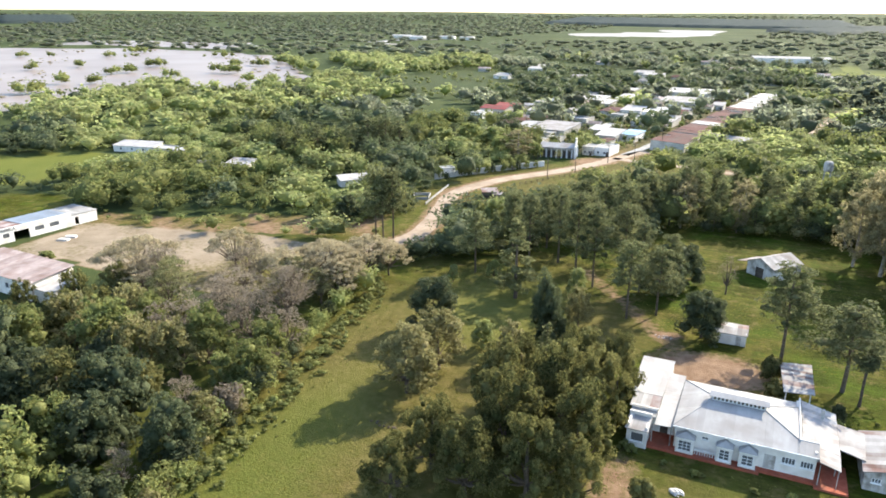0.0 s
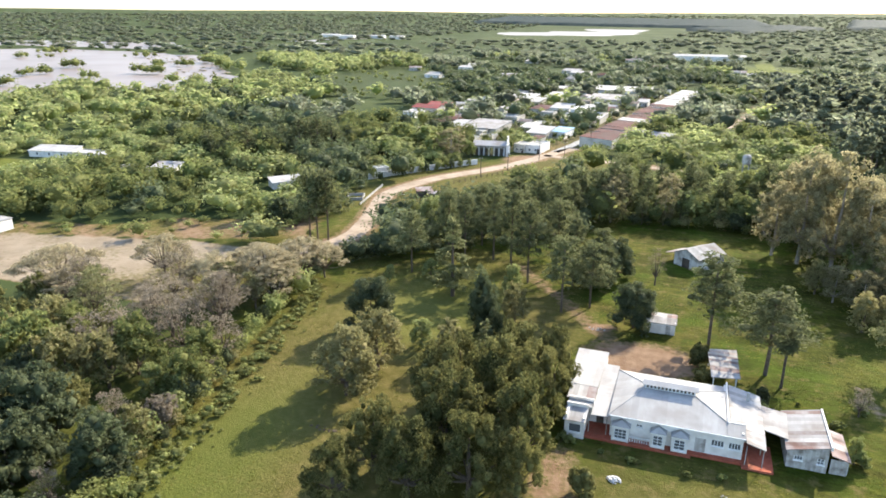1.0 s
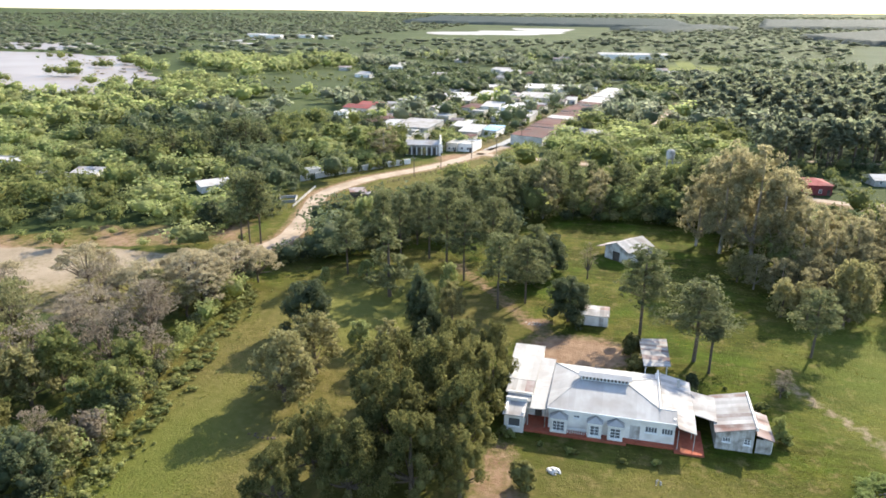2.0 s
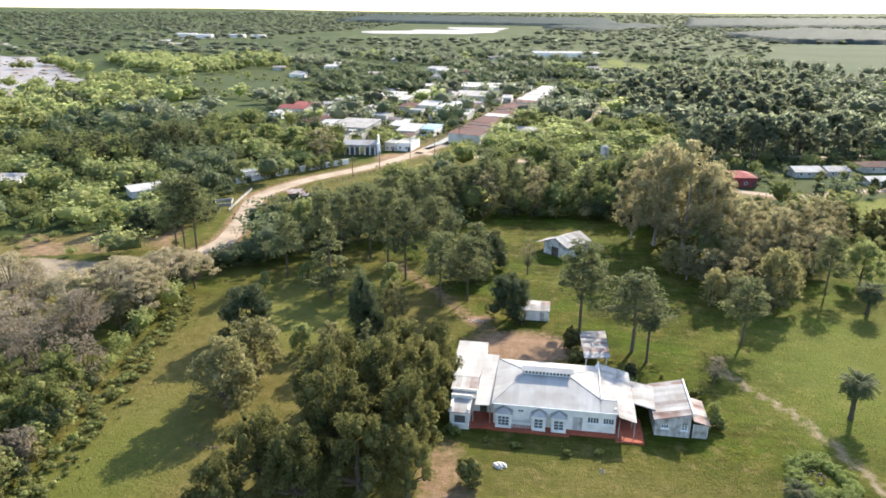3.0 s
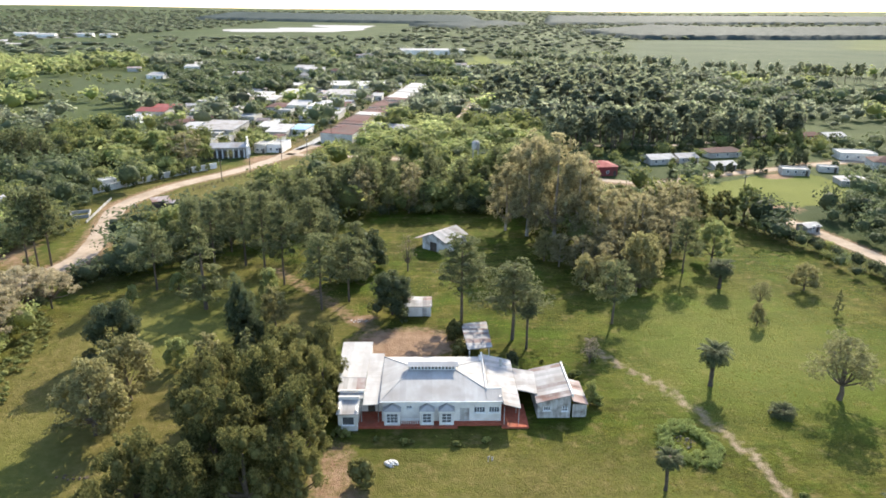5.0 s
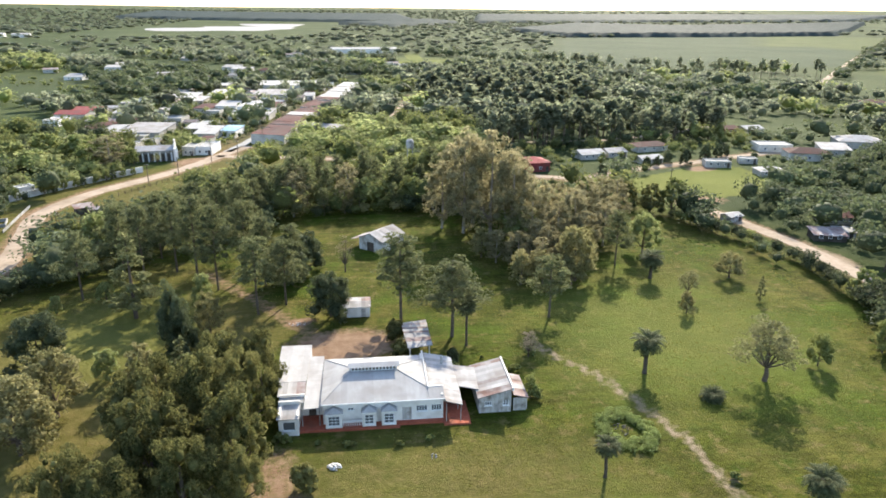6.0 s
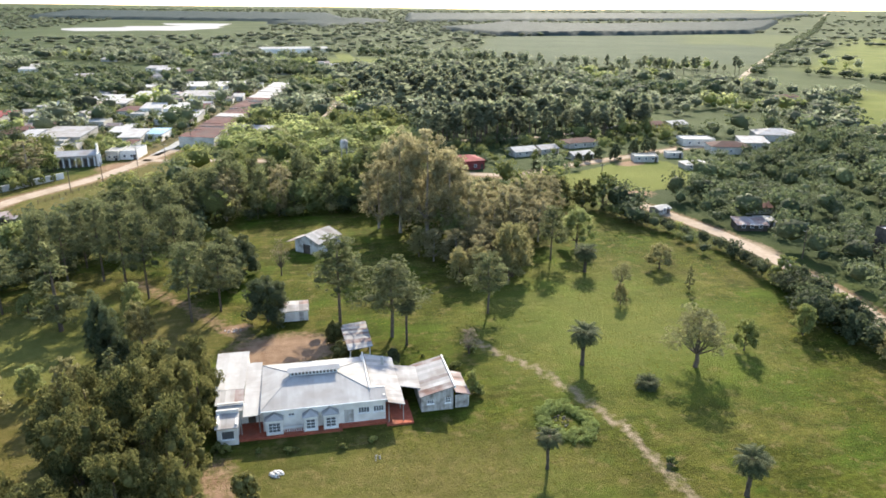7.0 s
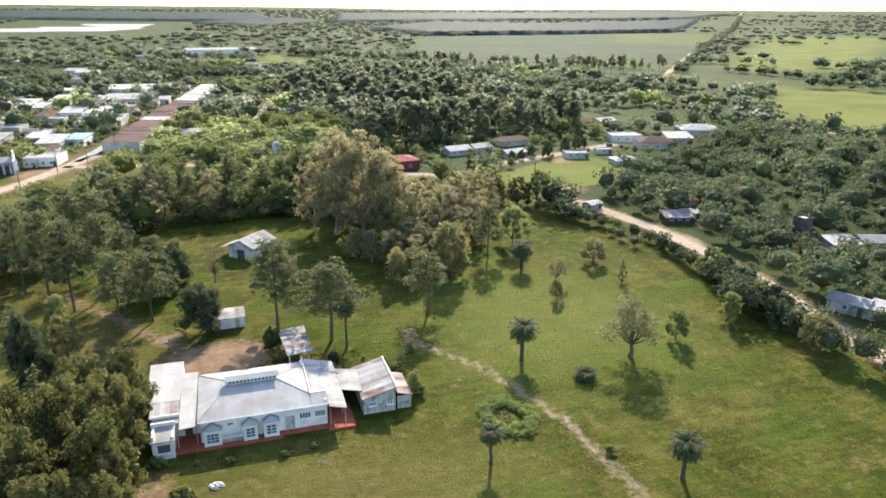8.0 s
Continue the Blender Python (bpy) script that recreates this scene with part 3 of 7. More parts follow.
def grow(kind, seed, fine):
    """A tree ten metres tall: trunk and limbs, and a crown of leaf sprays."""
    rng = np.random.default_rng(seed * 31 + len(kind))
    b = Build()
    bark = PALE_BARK if kind == "gum" else BARK
    shrink = 0.74
    more = {}
    if kind == "oak":
        lobes, n, size = dome(rng, 30, 5.2, 1.0, 10.4, 1.45, 1.0), 14000, 0.3
        shrink, more = 0.5, dict(narrow=0.55, loose=0.55, up=0.4)
        b.tube([(0, 0, -0.2), (0.1, 0, 1.5), (0.2, 0.1, 4.5), (0.1, 0.2, 7.5)], [0.5, 0.38, 0.28, 0.12], 8)
        limbs(b, rng, (0.1, 0, 2.2), [l[:3] for l in lobes[:12]], 0.2)
    elif kind == "pine":
        lobes = []
        for i in range(17):
            s = (i + 0.5) / 17
            a, z = 2.4 * i + rng.uniform(-0.4, 0.4), 4.0 + 5.5 * s
            ring = (1.75 * (1 - s) ** 0.5 + 0.1) * rng.uniform(0.6, 1.0)
            r = rng.uniform(0.95, 1.3) * (1.15 - 0.38 * s)
            lobes.append((ring * math.cos(a), ring * math.sin(a), z - 0.2, r, r, r * 0.75))
        n, size, shrink = 6400, 0.24, 0.36
        more = dict(narrow=0.35, loose=0.8)
        b.tube([(0, 0, -0.2), (0.05, 0, 3), (-0.05, 0.06, 6.5), (0, 0, 9.6)], [0.13, 0.11, 0.075, 0.025], 7)
        for l in lobes:
            limbs(b, rng, (0, 0, l[2] - 0.5), [l[:3]], 0.055)
    elif kind == "conifer":
        lobes = []
        for i in range(20):
            s = (i + 0.5) / 20
            a, z = 2.4 * i + rng.uniform(-0.4, 0.4), 1.3 + 8.4 * s
            ring = 1.9 * (1 - s) ** 0.75 * rng.uniform(0.6, 1.0)
            r = rng.uniform(0.6, 0.95) * (1.15 - 0.6 * s)
            lobes.append((ring * math.cos(a), ring * math.sin(a), z, r, r, r * 0.8))
        n, size, shrink = 5600, 0.28, 0.45
        more = dict(narrow=0.35, loose=0.8)
        b.tube([(0, 0, -0.2), (0, 0.04, 4), (0, 0, 9.4)], [0.2, 0.14, 0.03], 7)
    elif kind == "gum":
        lobes = []
        for i in range(28):
            q = (i + 0.5) / 28
            a, z = 2.4 * i + rng.uniform(-0.6, 0.6), 1.9 + 7.3 * q
            ring = 2.9 * math.sqrt(max(0.02, 1 - ((q - 0.4) / 0.63) ** 2)) * rng.uniform(0.5, 1.0)
            r = rng.uniform(0.75, 1.3) * (1.1 - 0.25 * q)
            lobes.append((ring * math.cos(a), ring * math.sin(a), z, r, r, r * 0.85))
        n, size, shrink = 8500, 0.23, 0.42
        more = dict(narrow=0.45, loose=0.8, up=0.2)
        b.tube([(0, 0, -0.2), (0.1, 0.05, 2.5), (-0.1, 0.1, 5.5), (0.05, 0, 9)], [0.22, 0.16, 0.1, 0.03], 7)
        limbs(b, rng, (0.1, 0.05, 1.6), [l[:3] for l in lobes[:12]], 0.085)
    elif kind in ("grey", "twiggy", "bare", "budding"):
        wide = {"grey": 6.2, "twiggy": 4.6, "bare": 3.6, "budding": 3.4}[kind]
        lobes = dome(rng, 22 if kind == "grey" else 16, wide, 4.6 if kind == "grey" else 2.6, 10.0, 1.6, 0.6)
        n, size, shrink = {"grey": 11500, "twiggy": 5200, "bare": 1200, "budding": 7500}[kind], 0.52 if kind == "grey" else 0.34, 0.0
        more = dict(narrow={"grey": 0.15, "budding": 0.3}.get(kind, 0.2), loose=1.2)
        if kind == "grey":
            # a parasol: flat lobes over a shallow cap
            lobes = []
            for i in range(44):
                ring, a = 6.3 * math.sqrt((i + 0.5) / 44) * rng.uniform(0.9, 1.08), 2.4 * i + rng.uniform(-0.4, 0.4)
                s = rng.uniform(0.9, 1.5)
                lobes.append((ring * math.cos(a), ring * math.sin(a), 9.2 - 0.095 * ring * ring - rng.uniform(0, 0.9), s, s, s * 0.55))
        b.tube([(0, 0, -0.2), (0.15, 0, 1.2), (0, 0.1, 2.6)], [0.34, 0.27, 0.2], 8)
        limbs(b, rng, (0, 0.1, 2.2), [l[:3] for l in lobes[::2 if kind == "grey" else 1]], 0.19 if kind in ("grey", "bare") else 0.13, 0.2)
        for l in lobes:
            tips = [tuple(np.array(l[:3]) + rng.normal(0, 1, 3) * np.array(l[3:6]) * 0.8) for _ in range(4)]
            limbs(b, rng, l[:3], tips, 0.035, 0.2, 3)
    elif kind == "willow":
        lobes, n, size = dome(rng, 26, 4.2, 0.9, 10.2, 1.4, 1.0), 8000, 0.32
        shrink = 0.42
        more = dict(narrow=0.6, loose=0.6, up=0.3)
        b.tube([(0, 0, -0.2), (0.2, 0, 2.0), (0, 0.2, 6)], [0.32, 0.24, 0.1], 7)
        limbs(b, rng, (0.2, 0, 1.8), [l[:3] for l in lobes[:9]], 0.13)
    elif kind in ("shrub", "weed", "box"):
        lobes, n, size = dome(rng, 9, 5.0, 0.0, 9.0, 3.0, 0.85), 4000, 0.8
        shrink = 0.0 if kind == "weed" else 0.82
        b.tube([(0, 0, -0.2), (0, 0, 3)], [0.4, 0.2], 5)
    else:
        lobes, n, size = dome(rng, 20, 4.2, 0.9, 10.1, 1.6, 0.9), 7000, 0.34
        shrink = 0.58
        if kind == "round":
            lobes, shrink = dome(rng, 24, 4.3, -0.4, 10.1, 1.75, 0.95), 0.6
            n, size = 10000, 0.34
        b.tube([(0, 0, -0.2), (0.1, 0, 2.0), (0, 0.1, 6)], [0.3, 0.22, 0.1], 7)
        limbs(b, rng, (0.1, 0, 1.6), [l[:3] for l in lobes[:8]], 0.12)
    part_n, part_s = {"oak": ((0.07, 2.9), (0.15, 2.1), (0.68, 1.18)), "weed": ((0.1, 1.5), (0.2, 1.75), (0.6, 1.25))}.get(kind, ((0.1, 2.6), (0.26, 1.75), (0.6, 1.25)))[fine]
    n, size = int(n * part_n), size * part_s
    name = "bush" if kind in ("shrub", "weed", "box") else "tree"
    ob = root(name)
    b.put("trunk", bark, ob)
    crown = new("crown", crown_mesh("crown", rng, lobes, n, size, KINDS[kind][1], shrink, fine < 2, 7 if fine else 4, **more))
    crown.parent = ob
    tagged(ob, KINDS[kind][0], name)
    return ob


def plant(kind, x, y, tall, wide=1.0, seed=0, fine=2, label="", group=""):
    """Sets a tree of a kind at a place; alike trees share their meshes."""
    rng = random.Random(int(x * 37 + y * 91) + seed)
    m = Matrix.LocRotScale((x, y, 0), Euler((0, 0, rng.uniform(0, 6.28))), (tall / 10 * wide, tall / 10 * wide, tall / 10))
    key = (kind, seed, fine)
    if key in PROTOS:
        ob = copy_thing(PROTOS[key], m @ Matrix.Diagonal((*(1 / s for s in PROTOS[key].scale), 1)))
    else:
        ob = PROTOS[key] = grow(kind, seed, fine)
        ob.matrix_basis = m
    tagged(ob, label or KINDS[kind][0], group=group)
    return ob


# the great evergreens beside the house
for x, y, tall, wide, seed in ((-17.5, 81, 13.5, 0.68, 0), (-27, 79, 14.5, 0.72, 1), (-22.5, 89, 14.5, 0.72, 2), (-31, 86.5, 13.5, 0.7, 0), (-17.8, 92.5, 13, 0.62, 1), (-22, 98.5, 13, 0.66, 2), (-36, 74, 10.5, 0.75, 1), (-22, 73, 12, 0.78, 0), (-29.5, 70, 11, 0.78, 2), (-16.5, 100, 12, 0.6, 0), (-31, 96, 11, 0.72, 1), (-38, 66, 9, 0.8, 0), (-16, 74.5, 9.5, 0.62, 2)):
    plant("oak", x, y, tall, wide, seed, group="evergreens beside the house")
# single trees on the lawns
for kind, x, y, tall, wide, seed in (
    ("pine", -60, 147.5, 16, 1.15, 0), ("conifer", -46, 136.7, 18.5, 1.3, 0), ("pine", -21.7, 136.2, 17.4, 1.15, 1), ("pine", -16.4, 140.5, 15.5, 1.2, 2),
    ("bright", -32.7, 137.3, 9, 0.55, 0), ("pine", -32.2, 150.4, 20.5, 0.95, 0), ("pine", 7.4, 130.3, 19, 1.35, 1), ("pine", 16.7, 121.7, 16.4, 1.75, 0),
    ("pine", 37.8, 128.8, 14, 1.4, 2), ("round", -6.8, 133.5, 8.8, 1.1, 0), ("round", -55.5, 115, 10.3, 1.05, 0)):
    plant(kind, x, y, tall, wide, seed)
for kind, x, y, tall, wide, seed in (
    ("willow", -47.4, 100.2, 11.5, 1.05, 1), ("willow", -48.6, 90.6, 11.8, 1.1, 2), ("bright", -43.5, 111.4, 5.6, 1.0, 1), ("round", -35, 122.3, 12, 0.58, 1), ("round", -32.8, 119.5, 8.5, 0.7, 0), ("willow", -29.5, 127, 8.5, 0.8, 0), ("bright", -54.6, 146, 4.6, 1.0, 1), ("bright", -62.4, 139.8, 4.2, 0.7, 0),
    ("box", 5.9, 121.8, 4.4, 0.62, 1), ("box", 6.6, 114.9, 3.2, 0.95, 0), ("bare", -4.2, 159, 9.2, 0.6, 0), 
    ("pine", 62, 157, 14.8, 1.1, 0), ("budding", 67.8, 99.3, 11.5, 1.25, 0), ("leafy", 80.3, 103.3, 6.2, 0.85, 1), ("willow", 66.9, 127.6, 4.8, 0.75, 1)):
    plant(kind, x, y, tall, wide, seed)
for kind, x, y, tall, wide, seed in (
    ("budding", 71.4, 136.7, 6.0, 0.95, 0), ("conifer", 86, 132.4, 6, 1.0, 1), ("willow", 86.3, 146.3, 6.2, 1.2, 0),     ("leafy", 95.5, 106.8, 6.4, 0.8, 1), ("willow", 103.5, 91.5, 7, 1.35, 1), ("box", -8.4, 78.4, 4.3, 0.68, 2), ("twiggy", 29.5, 112, 5, 0.9, 1),
    ("leafy", 26.5, 98, 4.2, 0.7, 0), ("round", 15.5, 111, 3.0, 0.9, 1), ("willow", 49, 148, 13, 0.9, 1), ("gum", 42, 152, 10, 0.9, 1), ("willow", 36, 147, 8, 0.9, 2), ("willow", 54, 160, 9, 1.0, 0), ("gum", 45, 158, 10.5, 1.15, 0), ("gum", 50.5, 156, 9.5, 1.15, 2), ("gum", 37.5, 157, 10, 1.1, 1), ("gum", 33, 162, 9, 1.1, 2), ("willow", 41, 147, 8, 1.0, 1), ("willow", 47.5, 145.5, 7, 1.1, 0), ("gum", 57, 166, 12, 1.1, 1), ("gum", 64, 172, 12.5, 1.1, 0), ("willow", 30, 166, 8, 0.9, 0), ("bright", 72.5, 165.5, 11, 0.95, 1)):
    plant(kind, x, y, tall, wide, seed)
# darker conifers and saplings behind the evergreens
for kind, x, y, tall, wide, seed in (("conifer", -30, 107, 9.5, 1.4, 0), ("conifer", -23.5, 110, 9, 1.4, 1), ("willow", -36.5, 107, 8, 0.9, 0)):
    plant(kind, x, y, tall, wide, seed, fine=1, group="conifers behind the evergreens")
# the pine clump on the drive
for x, y, tall, wide, seed in ((-56, 163, 18, 1.0, 1), (-50, 158, 19, 1.0, 2), (-44, 163, 20, 1.0, 0), (-38, 157, 21, 1.0, 1), (-27, 158, 19.5, 1.0, 2), (-22, 152, 17, 1.0, 0), (-16, 152, 15, 1.0, 1), (-60, 172, 16, 1.0, 0), (-50, 173, 18, 1.0, 1), (-41, 176, 20, 1.0, 2), (-30, 175, 20, 1.0, 0)):
    plant("pine", x, y, tall, wide, seed, group="pines along the drive")
for x, y, tall in ((91.5, 252, 5.5), (100, 262, 5.0), (114, 265, 4.6), (119.5, 268, 4.2), (126.5, 273, 4.8), (132.6, 270, 6.6), (147, 282, 6.4), (153, 283, 6.0), (157.5, 284.5, 5.0)):
    plant("round", x, y, tall, 0.85, int(x) % 2, fine=0, label="clipped round-headed dark tree by the road", group="clipped trees along the east road")
plant("round", -17, 153, 11, 1.15, 1)
plant("round", -13.5, 160, 9.5, 1.0, 0)
for kind, x, y, tall, wide in (("gum", -97, 284, 13, 1.9), ("bright", -113, 297, 11, 1.2), ("leafy", -122, 292, 12, 1.3), ("leafy", -104, 282, 9, 1.2), ("bright", -101, 300, 9, 1.2), ("bright", -130, 282, 11, 1.2)):
    plant(kind, x, y, tall, wide, 0, fine=0, group="trees behind the white wall")
for i, (x, y, tall) in enumerate(((-113, 231.4, 3.4), (-110.4, 234.4, 4.2), (-104.6, 241.6, 4.6), (-102.4, 244.2, 3.2), (-100.4, 247.4, 3.8), (-97.6, 250.9, 3.6), (-96, 252.6, 3.4), (-93.4, 256.4, 2.6), (-90.8, 260.2, 4.4), (-89.2, 262.4, 4), (-86.6, 265.8, 3.2), (-84, 269, 3))):
    plant("leafy" if i % 3 else "round", x, y, tall, 0.85, i % 2, fine=0, label="small round-headed green tree against the white wall", group="small trees along the white wall")
# dark pines in the wood beyond the wall
for x, y, tall in ((-164, 258, 15), (-158, 262, 17), (-152, 267, 18), (-157, 270, 17), (-148, 272, 16), (-186, 238, 14), (-180, 242, 15), (-174, 247, 15.5), (-178, 251, 14), (-168, 254, 13)):
    plant("pine", x, y, tall, 1.3, int(x) % 3, fine=0, group="dark pines beyond the white wall")
# the tall gums east of the barn
for x, y, tall, wide, seed in ((28.5, 187, 29.5, 0.8, 0), (35.5, 183, 30.5, 0.85, 1), (32, 193, 27, 0.85, 2), (40.5, 178, 26, 0.8, 2), (44.5, 172, 20, 0.85, 1), (42, 188, 24, 0.85, 0), (23, 192, 21, 0.9, 2), (49.5, 178, 16, 1.0, 0), (56, 173, 16.5, 1.0, 2), (61, 180, 17, 1.0, 1), (50, 167, 14.5, 1.0, 1), (43, 162, 11.5, 1.0, 2), (68, 187, 16, 1.0, 2), (76, 196, 13, 1.1, 1), (55, 186, 15, 1.0, 0)):
    plant("gum", x, y, tall, wide, seed, group="gums east of the barn")


def palm(x, y, tall, wide, seed):
    rng = random.Random(seed)
    ob = root("palm_tree", x, y, 0, rng.uniform(0, 360))
    top = tall - 1.9 * wide
    b = Build()
    rings = 9
    b.tube([(0.05 * math.sin(i), 0, -0.2 + (top + 0.3) * i / rings) for i in range(rings + 1)], [(0.5 if i == 0 else 0.34 + 0.05 * (i % 2) + 0.2 * (i > rings - 2)) * wide for i in range(rings + 1)], 9)
    b.put("trunk", DARK_BARK, ob)
    v, f = [], []
    for i in range(66):
        a, lift = 2.4 * i, radians(-50 + 125 * (i / 66) ** 0.9 + rng.uniform(-8, 8))
        length = wide * rng.uniform(2.4, 3.1)
        d, side = Vector((math.cos(a), math.sin(a), 0)), Vector((-math.sin(a), math.cos(a), 0))
        p, e = Vector((0, 0, top)) + d * 0.25, lift
        for k in range(9):
            step = length / 9
            q = p + d * math.cos(e) * step + Vector((0, 0, math.sin(e) * step))
            w = 0.42 * wide * (0.5 + 0.8 * math.sin(math.pi * (k + 1) / 10.5))
            for s in (-1, 1):
                n = len(v)
                out = side * (s * w) + d * 0.16 - Vector((0, 0, 0.16 * wide))
                v += [tuple(p), tuple(p + (q - p) * 0.8), tuple(p + (q - p) * 0.95 + out), tuple(p + (q - p) * 0.45 + out)]
                f.append([n, n + 1, n + 2, n + 3])
            p, e = q, e - 0.15
    crown = new("crown", mesh_of("crown", v, [np.array(f)], PALM_LEAF))
    crown.parent = ob
    return tagged(ob, "stout palm with arching dark green fronds on grass", "palm tree", "palms on the paddock")


PALM_LEAF = foliage("palm_fronds", (0.028, 0.042, 0.014), (0.075, 0.09, 0.032), 0.25, 0.15)
DARK_BARK = surface("dark_palm_bark", (0.05, 0.04, 0.03), (0.1, 0.08, 0.06), (0.07, 0.06, 0.05), 3.0, 0.5, 0.95)
for x, y, tall, wide, seed in ((48.3, 104, 8.2, 1.0, 1), (31.8, 76.9, 6.3, 0.62, 2), (55.5, 66.2, 7.2, 0.86, 3), (67.3, 147.7, 7.4, 1.05, 4), (63.1, 176, 8.5, 1.15, 5), (18.9, 117.8, 9, 0.6, 6), (56.1, 94.6, 2.2, 0.75, 7)):
    palm(x, y, tall, wide, seed)

# ---- the grove, hedges and woods round the estate ----
def jitter_grid(x0, x1, y0, y1, step, seed):
    rng = np.random.default_rng(seed)
    gx, gy = np.meshgrid(np.arange(x0, x1, step), np.arange(y0, y1, step))
    return gx.ravel() + rng.uniform(-0.42, 0.42, gx.size) * step, gy.ravel() + rng.uniform(-0.42, 0.42, gx.size) * step, rng


GROVE = [(-63, 48), (-70, 72), (-74, 97), (-82, 122), (-98, 114), (-118, 106), (-138, 98), (-142, 84), (-165, 80), (-190, 60), (-150, 30), (-95, 25), (-66, 30)]
gx, gy, rng = jitter_grid(-195, -58, 22, 132, 7.9, 11)
keep = inside(gx, gy, GROVE)
for x, y, pick, tall in zip(gx[keep], gy[keep], rng.uniform(0, 1, keep.sum()), rng.uniform(7.5, 14, keep.sum())):
    rim = -60 - 0.15 * (y - 40) - x
    kinds = ("leafy", "oak", "round", "willow", "leafy", "oak", "round")
    if y > 92:
        kinds = ("budding", "twiggy", "grey", "twiggy", "willow", "budding", "twiggy")
    if rim < 12 and y < 85:
        kinds, tall = ("bright", "leafy", "leafy", "round", "willow", "leafy", "twiggy"), tall * 0.7
    if x > -96 and 80 < y < 126 and pick > 0.35:
        kinds = ("twiggy",) * 7
    if x < -118:
        tall *= 0.7
    if x < -118 and y > 78:
        continue
    if x < -1.15 * y:
        # the warehouse stands clear above the lower trees
        tall = min(tall, 59.5 - 0.355 * math.hypot(x, y))
        if tall < 3:
            continue
    plant(kinds[int(pick * 7)], x, y, tall, 0.95, int(pick * 1000) % 2, fine=1, group="trees of the grove")
for x, y, tall in ((-130, 93, 7.5), (-137, 86, 6.5), (-124, 99, 8), (-143, 80, 6)):
    plant("oak", x, y, tall, 0.8, 1, fine=1, group="trees of the grove")
for x, y, tall, wide, seed in ((-127.5, 108, 11.5, 1.3, 0), (-120, 103, 9, 1.0, 1), (-112.7, 123.5, 11.5, 0.85, 1), (-92, 117, 11.5, 1.05, 1), (-85, 124, 12, 1.05, 0), (-81, 132, 11.5, 0.95, 1), (-90, 128, 10.5, 0.95, 0), (-78, 137, 9.5, 0.8, 1), (-80, 120, 10.5, 0.8, 1)):
    plant("grey", x, y, tall, wide, seed, group="spreading trees by the yard")

for x, y, tall, wide, seed in ((-107, 122, 9.5, 0.75, 0), (-102.5, 120.1, 10.3, 0.7, 1)):
    plant("bare", x, y, tall, wide, seed, group="bare trees by the yard")

# hedge rows and belts of trees: waypoints, spacing, height, kinds
BELTS = (
    ([(-62, 42), (-67, 62), (-71, 84), (-75, 104), (-80, 124)], 2.4, (2.0, 3.8), ("leafy", "leafy", "willow", "round", "leafy")),
    ([(-65, 48), (-70, 70), (-74, 92)], 3.0, (3.5, 6), ("leafy", "round", "bright", "twiggy")),
    ([(-80, 146), (-66, 160), (-52, 168)], 2.6, (3.0, 4.5), ("round",)),
    ([(-20, 209), (4, 213), (28, 211), (40, 200)], 6.2, (9, 14), ("pine", "gum", "pine", "pine", "leafy")),
    ([(-30, 196), (-24, 214), (6, 221), (30, 219), (46, 206)], 5.8, (12, 18), ("pine", "pine", "pine", "gum")),
    ([(-45, 186), (-30, 206), (-14, 230), (30, 232), (48, 220)], 6.0, (13, 19), ("pine", "leafy", "pine", "pine")),
    ([(-19, 206), (0, 209.5), (24, 208)], 4.2, (3, 7.5), ("round", "willow", "leafy")),
    ([(78, 207), (92, 202), (98.5, 185), (104, 174), (108, 161), (109.5, 150)], 2.5, (2.6, 4.0), ("round", "round", "round", "leafy")),
    ([(109.5, 150), (107.5, 140), (107, 127)], 2.6, (3.0, 4.6), ("round",)),
    ([(109, 130), (107, 117), (104, 103)], 3.0, (5.0, 8.0), ("round", "round", "leafy")),
    ([(107, 127), (105, 112), (104, 100)], 2.6, (4.5, 7.0), ("round",)),
    ([(105, 96), (108, 88), (108, 76), (108, 40)], 3.4, (1.6, 3.0), ("round",)),
    ([(-186, 238), (-172, 246), (-156, 256), (-142, 268)], 6.0, (8, 12), ("round",)),
    ([(-176, 300), (-150, 290), (-126, 300), (-112, 322)], 7.0, (10, 15), ("round", "round", "leafy")),
    ([(84, 208), (96, 200)], 4.0, (8, 12), ("oak", "leafy")),
    ([(-120, 172), (-104, 172), (-104, 188)], 5.0, (5, 8), ("round", "leafy")),
    ([(-96, 160), (-90, 163)], 4.0, (18, 22), ("pine",)),
    ([(-76, 172), (-72, 182), (-66, 176)], 5.0, (8, 13), ("leafy", "bright")),
)
far_belt = {k: [] for k in KINDS}
for line, gap, (low, high), kinds in BELTS:
    p = smooth_line(line, gap)
    rng = np.random.default_rng(len(p) * 7)
    for i, (x, y) in enumerate(p):
        x, y = x + rng.normal(0, gap * 0.22), y + rng.normal(0, gap * 0.22)
        kind = kinds[rng.integers(len(kinds))]
        wide = 1.25 if high < 8 else 1.0
        if math.hypot(x, y) > 236 or high < 8:
            far_belt[kind].append((x, y, rng.uniform(low, high)))
            continue
        plant(kind, x, y, rng.uniform(low, high), wide, int(rng.integers(2)), fine=1 if math.hypot(x, y) < 150 or high > 12 else 0, group="trees of the belts and hedges")


